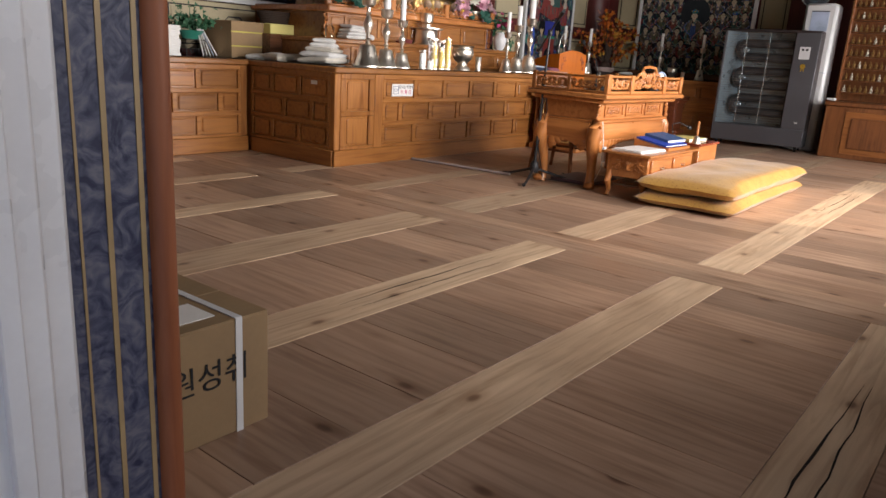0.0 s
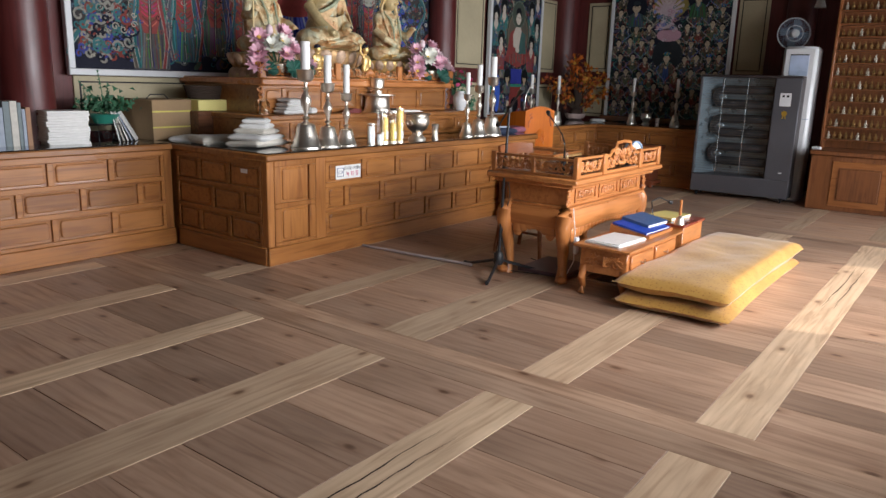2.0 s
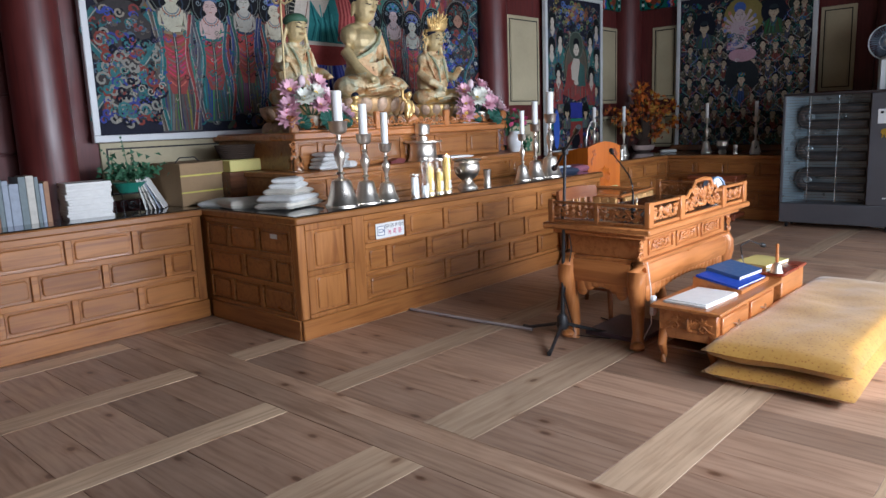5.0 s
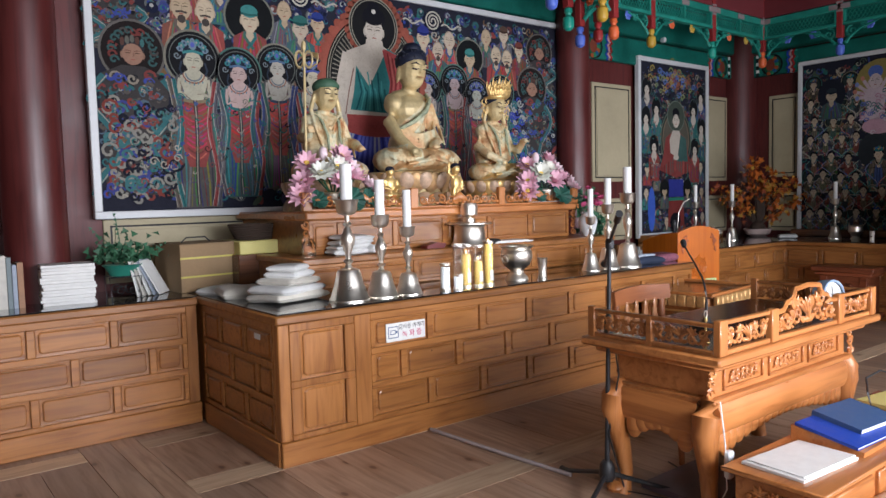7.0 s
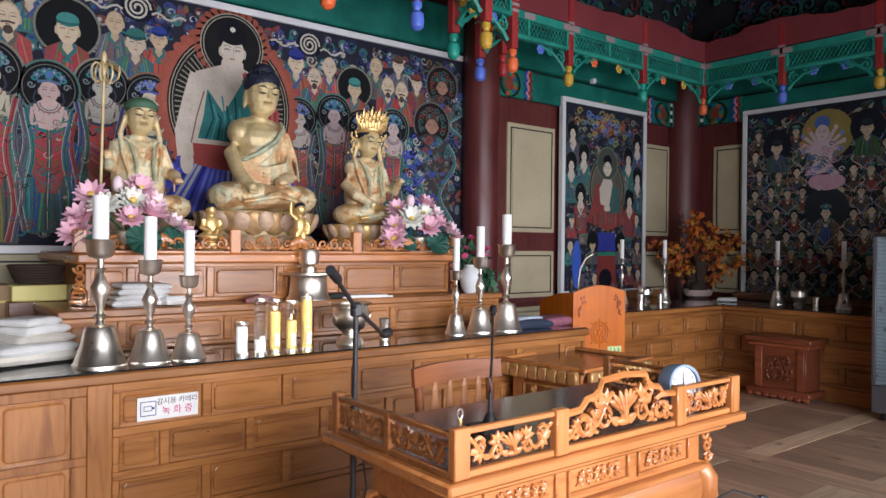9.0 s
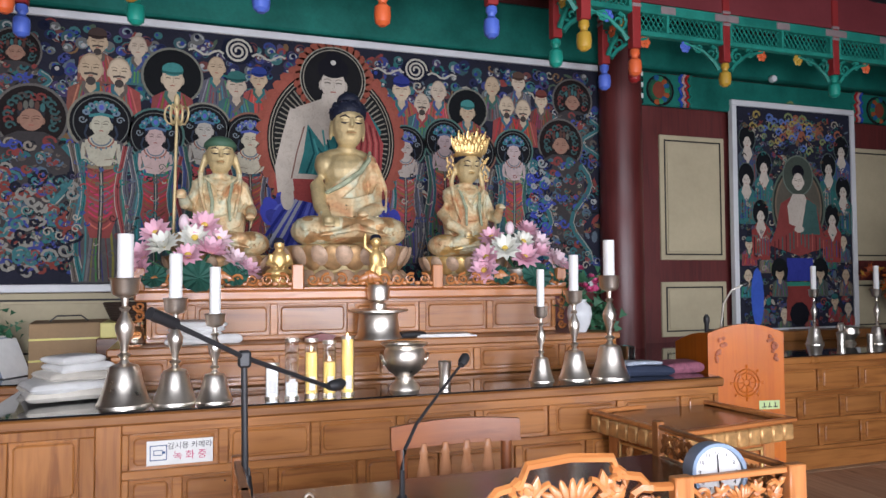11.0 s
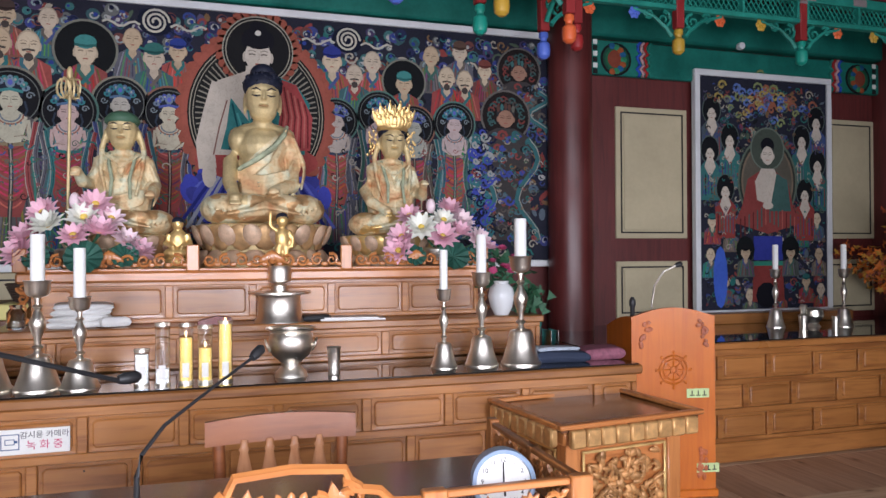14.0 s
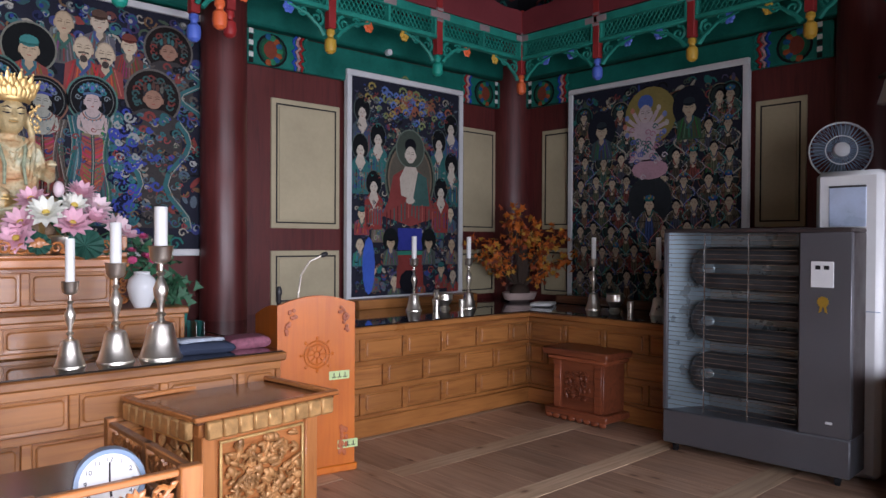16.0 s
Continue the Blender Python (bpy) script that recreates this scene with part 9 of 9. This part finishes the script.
M_CLOTH = plain("cream folded cloth", (0.62, 0.58, 0.5), 0.85, vary=0.12, scale=10, relief=0.3, sheen=0.2)
M_CLOTHW = plain("white folded cloth", (0.72, 0.72, 0.7), 0.85, vary=0.08, scale=12, relief=0.3)


def folded(x, y, z, L, Wd, h, rz, seed, mat, label, group, tilt=0):
    ob = part("folded_cloth", pillow(L, Wd, h, seed), mat, at=pose(x, y, z, tilt, 0, rz), smooth=80)
    return tagged(ob, label, "folded cloth", group)


z = ZT
for k, (L, Wd, h, dx, m) in enumerate(((0.42, 0.32, 0.06, 0, M_CLOTH), (0.4, 0.3, 0.06, -0.01, M_CLOTHW), (0.34, 0.26, 0.05, 0.02, M_CLOTH), (0.28, 0.22, 0.05, 0.03, M_CLOTHW), (0.24, 0.2, 0.045, 0.01, M_CLOTHW))):
    folded(4.7 + dx, 5.32 + dx, z, L, Wd, h, 15 + 7 * k, 30 + k, m, "cream and white cloth folded in a pile on the altar", "pile of folded cloths")
    z += h * 0.82
folded(4.62, 5.72, ZT, 0.4, 0.3, 0.07, -10, 41, M_CLOTH, "cream cloth bundle beside the pile of cloths", "loose cloth bundles")
cv = part("clear_bag", pillow(0.3, 0.24, 0.05, 44), M_CLOTHW, at=pose(4.56, 6.0, ZT, 0, 0, 20), smooth=80)
tagged(cv, "white plastic wrapped packet on the altar end", "packet")
Z1 = ZT + 0.235
z = Z1
for k in range(4):
    folded(5.28 + 0.01 * k, 5.56, z, 0.3, 0.15, 0.038, 3 * k, 50 + k, M_CLOTHW, "white cloth folded on the lower altar step", "white cloths on the step")
    z += 0.032
folded(5.46, 5.53, Z1, 0.16, 0.1, 0.06, 30, 57, M_CLOTHW, "crumpled white cloth beside the folded cloths", "white cloths on the step")
wb = thing("wicker_basket", (4.62, 6.42, ZT), "brown wicker basket standing on boxes behind the altar end", "basket")
b = Build()
for k in range(7):
    r = 0.13 + 0.006 * k
    b.tube([(1.2 * r * math.cos(a), 0.8 * r * math.sin(a), 0.35 + 0.016 * k) for a in [j * 2 * math.pi / 24 for j in range(25)]], 0.009, 5)
part("weave", b, M_BARK, wb, at=(0.32, -0.1, 0))
part("bowl_base", Build().lathe([(0.12, 0.335), (0.13, 0.345)], 20, (0.32, -0.1, 0), 1.2, 0.8), M_BARK, wb)
part("support_box", Build().box(0.12, -0.28, 0.24, 0.6, 0.1, 0.335, 0.006), M_YELBK, wb, "yellow paper box")
part("support_box", Build().box(0.1, -0.3, 0.0, 0.62, 0.12, 0.24, 0.006), M_DARKTOP, wb, "dark wooden box")
for k in range(2):
    j = part("glass_jar", Build().lathe([(0.035, 0), (0.045, 0.01), (0.045, 0.09), (0.03, 0.11), (0.032, 0.13)], 18), M_JAR, at=(4.98 + 0.06 * k, 5.56 + 0.13 * k, Z1))
    j.visible_shadow = False
    tagged(j, "empty clear glass jar on the lower altar step", "glass jar", "glass jars")
pp = part("paper_note", Build().box(-0.19, -0.09, 0, 0.19, 0.07, 0.01, 0.001).box(-0.17, -0.085, 0.01, 0.15, 0.075, 0.018, 0.001), M_PAPER, at=pose(6.78, 5.55, Z1, 0, 0, -6))
tagged(pp, "white paper lying on the lower altar step", "paper")
gl = part("spectacle_case", pillow(0.17, 0.08, 0.04, 61), M_MIC, at=pose(6.56, 5.52, Z1, 0, 0, 5), smooth=80)
tagged(gl, "small black case on the lower altar step", "case")
inc = part("incense_packet", Build().prism([(-0.08, 0), (0.08, 0), (0.1, 0.03), (0.02, 0.045), (-0.08, 0.02)], -0.04, 0.04, "y"), plain("dark red foil", (0.16, 0.02, 0.02), 0.4), at=pose(5.98, 5.52, Z1))
tagged(inc, "dark red incense packet on the altar step", "packet")
for x, y, L, Wd, h, m, lb in ((7.9, 5.07, 0.34, 0.24, 0.07, plain("navy jacket cloth", (0.03, 0.04, 0.07), 0.7), "folded navy cloth in a clear bag"), (8.18, 5.08, 0.26, 0.2, 0.075, plain("mauve quilted cloth", (0.28, 0.1, 0.14), 0.6, vary=0.3, scale=40), "mauve quilted pouch")):
    tagged(part("cloth_packet", pillow(L, Wd, h, int(x * 10)), m, at=pose(x, y, ZT, 0, 0, -8), smooth=80), lb + " on the altar glass", "folded cloth", "packets on the altar")
folded(7.88, 5.08, ZT + 0.055, 0.28, 0.16, 0.03, 6, 66, plain("pale blue striped cloth", (0.5, 0.56, 0.65), 0.6, vary=0.25, scale=30), "pale blue shirt folded on the navy cloth", "packets on the altar")
nr = thing("napkin_holder", (8.0, 5.36, ZT), "small steel napkin holder on the altar", "napkin holder")
part("plate", Build().box(0, 0, 0, 0.004, 0.14, 0.14, 0.001), M_CHROME, nr)
part("plate", Build().box(0.05, 0, 0, 0.054, 0.14, 0.14, 0.001), M_CHROME, nr)
part("base", Build().box(0.004, 0, 0, 0.05, 0.14, 0.004, 0), M_CHROME, nr)
tw = part("side_cloth", pillow(0.34, 0.22, 0.05, 71), M_CLOTHW, at=pose(11.72, 5.7, ZT, 0, 0, 30), smooth=80)
tagged(tw, "white towel folded on the corner counter", "folded cloth")
sc = thing("offering_rack", (10.3, 6.5, ZT), "long dark wooden step at the foot of the side painting", "wooden step")
part("board", Build().box(-0.25, 0, 0.0, 1.3, 0.22, 0.09, 0.008), M_ALTX, sc)
sc2 = thing("offering_rack", pose(12.1, 5.85, ZT, 0, 0, -90), "long dark wooden step at the foot of the wall painting", "wooden step")
part("board", Build().box(0, 0, 0.0, 1.85, 0.25, 0.09, 0.008), M_DARKTOP, sc2)

# ---- notice on the altar, label, pipe on the floor ----
sign = thing("camera_notice", (5.085, 4.829, 0.598), "white notice about a surveillance camera in black and magenta", "notice")
part("plate", Build().box(0, -0.006, 0, 0.29, 0.0, 0.112, 0.002), M_PAPER, sign)
b = Build()
for x0, z0, x1, z1 in ((0.014, 0.022, 0.018, 0.092), (0.084, 0.022, 0.088, 0.092), (0.014, 0.088, 0.088, 0.092), (0.014, 0.022, 0.088, 0.026), (0.03, 0.045, 0.033, 0.07), (0.066, 0.045, 0.069, 0.07), (0.03, 0.067, 0.069, 0.07), (0.03, 0.045, 0.069, 0.048), (0.069, 0.052, 0.08, 0.063)):
    b.box(x0, -0.0075, z0, x1, -0.0058, z1, 0)
part("camera_icon", b, M_BLUEBK2, sign)
words("감시용 카메라", 0.034, M_PRINT, sign, pose(0.188, -0.0065, 0.083, 90))
words("녹 화 중", 0.045, M_REDPRINT, sign, pose(0.188, -0.0065, 0.037, 90))
lb = part("small_label", Build().box(-0.002, -0.04, -0.016, 0.0, 0.04, 0.016, 0.001), M_PAPER, at=(4.388, 5.09, 0.7))
tagged(lb, "small white paper label on the altar end", "label")
for x, z in ((5.37, 0.66), (5.43, 0.5), (6.3, 0.69)):
    kn = part("drawer_knot", Build().ball((0, 0, 0), (0.01, 0.006, 0.01), 10, 6), M_BLACK, at=(x, 4.838, z))
    tagged(kn, "dark round knot in the altar panel", "knot", "knots in the altar front")
pv = Build().tube([(5.38, 4.8, 0.012), (5.43, 4.1, 0.012), (5.47, 3.72, 0.012)], 0.012, 10)
tagged(part("cable_pipe", pv, plain("dull mauve cable duct", (0.38, 0.32, 0.31), 0.6)), "grey-mauve cable duct lying on the floor", "cable duct")

# ---- doorway ----
M_PAPERW, nd, ln, pb = base("blue brushed wallpaper")
vec, _ = coords(nd, ln, (1, 1, 1))
n1 = noise_tex(nd, ln, vec, 26, 5, 1.6)
ln.new(ramp(nd, ln, n1, [(0.36, (0.02, 0.024, 0.06)), (0.5, (0.07, 0.08, 0.13)), (0.66, (0.15, 0.15, 0.19))]), pb.inputs["Base Color"])
pb.inputs["Roughness"].default_value = 0.55
bump(nd, ln, n1, pb, 0.25)
M_POST = wood("door post red-brown", (0.27, 0.08, 0.035), (0.42, 0.14, 0.06), "z", 0.45)
M_ALU = plain("white aluminium", (0.8, 0.81, 0.83), 0.3, 0.0, 0.05)
jamb = thing("door_1", (0, 1.27, -0.36), "side doorway jamb papered in blue with a red-brown post", "door frame", kind="structure")
part("papered_reveal", Build().box(0.585, -0.012, 0, 0.715, 0.0, 2.6, 0.001), M_PAPERW, jamb, "blue brushed wallpaper with gold stripes")
for x in (0.607, 0.648, 0.70):
    part("gold_stripe", Build().box(x, -0.014, 0, x + (0.008 if x > 0.62 else 0.004), -0.012, 2.6, 0), plain("gold stripe %d" % int(x * 1000), (0.4, 0.28, 0.14), 0.45), jamb)
part("post", Build().tube([(0.735, -0.012, 0.0), (0.735, -0.012, 2.6)], 0.021, 14), M_POST, jamb, "rounded red-brown post")
part("aluminium_frame", Build().box(0.44, -0.06, 0, 0.54, 0.0, 2.6, 0.006).box(0.54, -0.035, 0, 0.585, 0.0, 2.6, 0.008).box(0.47, -0.075, 0, 0.5, -0.06, 2.6, 0.006), M_ALU, jamb, "white aluminium sliding door frame")
part("outer_strip", Build().box(0.38, -0.06, 0, 0.437, 0.0, 2.6, 0.004), plain("red outer strip", (0.4, 0.06, 0.05), 0.5), jamb)
part("sill", Build().box(0.41, -1.85, 0.3, 0.76, -0.08, 0.357, 0.006), M_POST, jamb)
c2 = carton(pose(0.84, 1.69, 0.0, 0, 0, 1), 0.44, 0.42, 0.315, "brown carton bound with white strap by the doorway", M_WHITE)
part("strap", Build().box(0.335, -0.003, 0, 0.355, 0.0, 0.32, 0).box(0.335, 0.0, 0.319, 0.355, 0.42, 0.322, 0), M_WHITE, c2, "white plastic strap")
part("strap", Build().box(0.12, -0.003, 0, 0.14, 0.0, 0.32, 0).box(0.12, 0.0, 0.319, 0.14, 0.42, 0.322, 0), M_WHITE, c2, "white plastic strap")
part("shipping_label", Build().box(0.15, 0.05, 0.319, 0.31, 0.17, 0.321, 0), M_PAPER, c2, "white shipping label")
words("소원성취", 0.085, M_PRINT, c2, pose(0.22, -0.002, 0.18, 90))

# ---- floor boards ----
JOISTS = [(-0.5, -0.27), (0.36, 0.59), (1.22, 1.465), (2.08, 2.335), (2.96, 3.275), (3.92, 4.12), (4.82, 5.02), (5.7, 5.9)]
JOISTS_E = [(-0.5, -0.27), (0.36, 0.59), (1.22, 1.465), (2.08, 2.26), (2.95, 3.13), (3.8, 3.97), (4.6, 4.77), (5.44, 5.6)]
PLANKS = {}


def board(w_, L, mat, x, y, along="y"):
    key = (round(w_, 3), round(L, 3), mat.name)
    if key not in PLANKS:
        PLANKS[key] = Build().box(0.001, 0.001, -0.03, w_ - 0.001, L - 0.001, 0.0, 0.0014).mesh("board", [mat], 0)
    return part("board", PLANKS[key], [mat], floor, at=(x, y, 0))


rnd = random.Random(77)
WID = (0.21, 0.25, 0.28, 0.3, 0.33)
bays = [(0.76, 3.6, JOISTS, 6.0), (3.92, 8.72, JOISTS, 6.0), (9.02, 12.44, JOISTS_E, 6.0)]
for x0, x1, js, ymax in bays:
    for k, (a, b) in enumerate(js):
        w_ = x1 - x0
        if a > ymax + 0.9:
            continue
        ob = board(w_, b - a, M_FLOORX, x0, a)
        y0 = b
        y1 = js[k + 1][0] if k + 1 < len(js) else 6.7
        if y0 > ymax:
            continue
        x = x0
        while x < x1 - 0.02:
            w_ = rnd.choice(WID)
            if x1 - x - w_ < 0.15:
                w_ = x1 - x
            ob = board(w_, y1 - y0, M_FLOOR, x, y0)
            ob.location.z = rnd.uniform(-0.002, -0.0003)
            x += w_
    board(x1 - x0, 0.3, M_FLOORX, x0, -0.8)
M_CRACK = plain("dark open crack", (0.015, 0.01, 0.008), 0.9)
for k, (cx, ya, yb, span) in enumerate(((2.1, *JOISTS[1], 1.5), (5.2, *JOISTS[1], 1.7), (6.9, *JOISTS[2], 1.4), (5.6, *JOISTS[3], 0.9), (2.6, *JOISTS[3], 1.1), (7.6, *JOISTS[1], 0.9))):
    rr = random.Random(500 + k)
    for u in (0.5,) if k % 2 else (0.35, 0.62):
        ym = ya + (yb - ya) * u
        v, f = [], []
        for i in range(19):
            x = cx - span / 2 + span * i / 18
            ym += rr.uniform(-0.006, 0.006)
            h = 0.0035 * math.sin(math.pi * i / 18) * rr.uniform(0.5, 1.3) + 0.0004
            v += [(x, ym - h, 0.0008), (x, ym + h, 0.0008)]
        f = [(2 * i, 2 * i + 2, 2 * i + 3, 2 * i + 1) for i in range(18)]
        part("crack", Build().add(v, f), M_CRACK, floor)
for x0, x1 in ((3.6, 3.92), (8.72, 9.02)):
    board((x1 - x0) * 0.55, 7.5, M_FLOORB, x0, -0.8)
    board((x1 - x0) * 0.45, 7.5, M_FLOORB, x0 + (x1 - x0) * 0.55, -0.8)
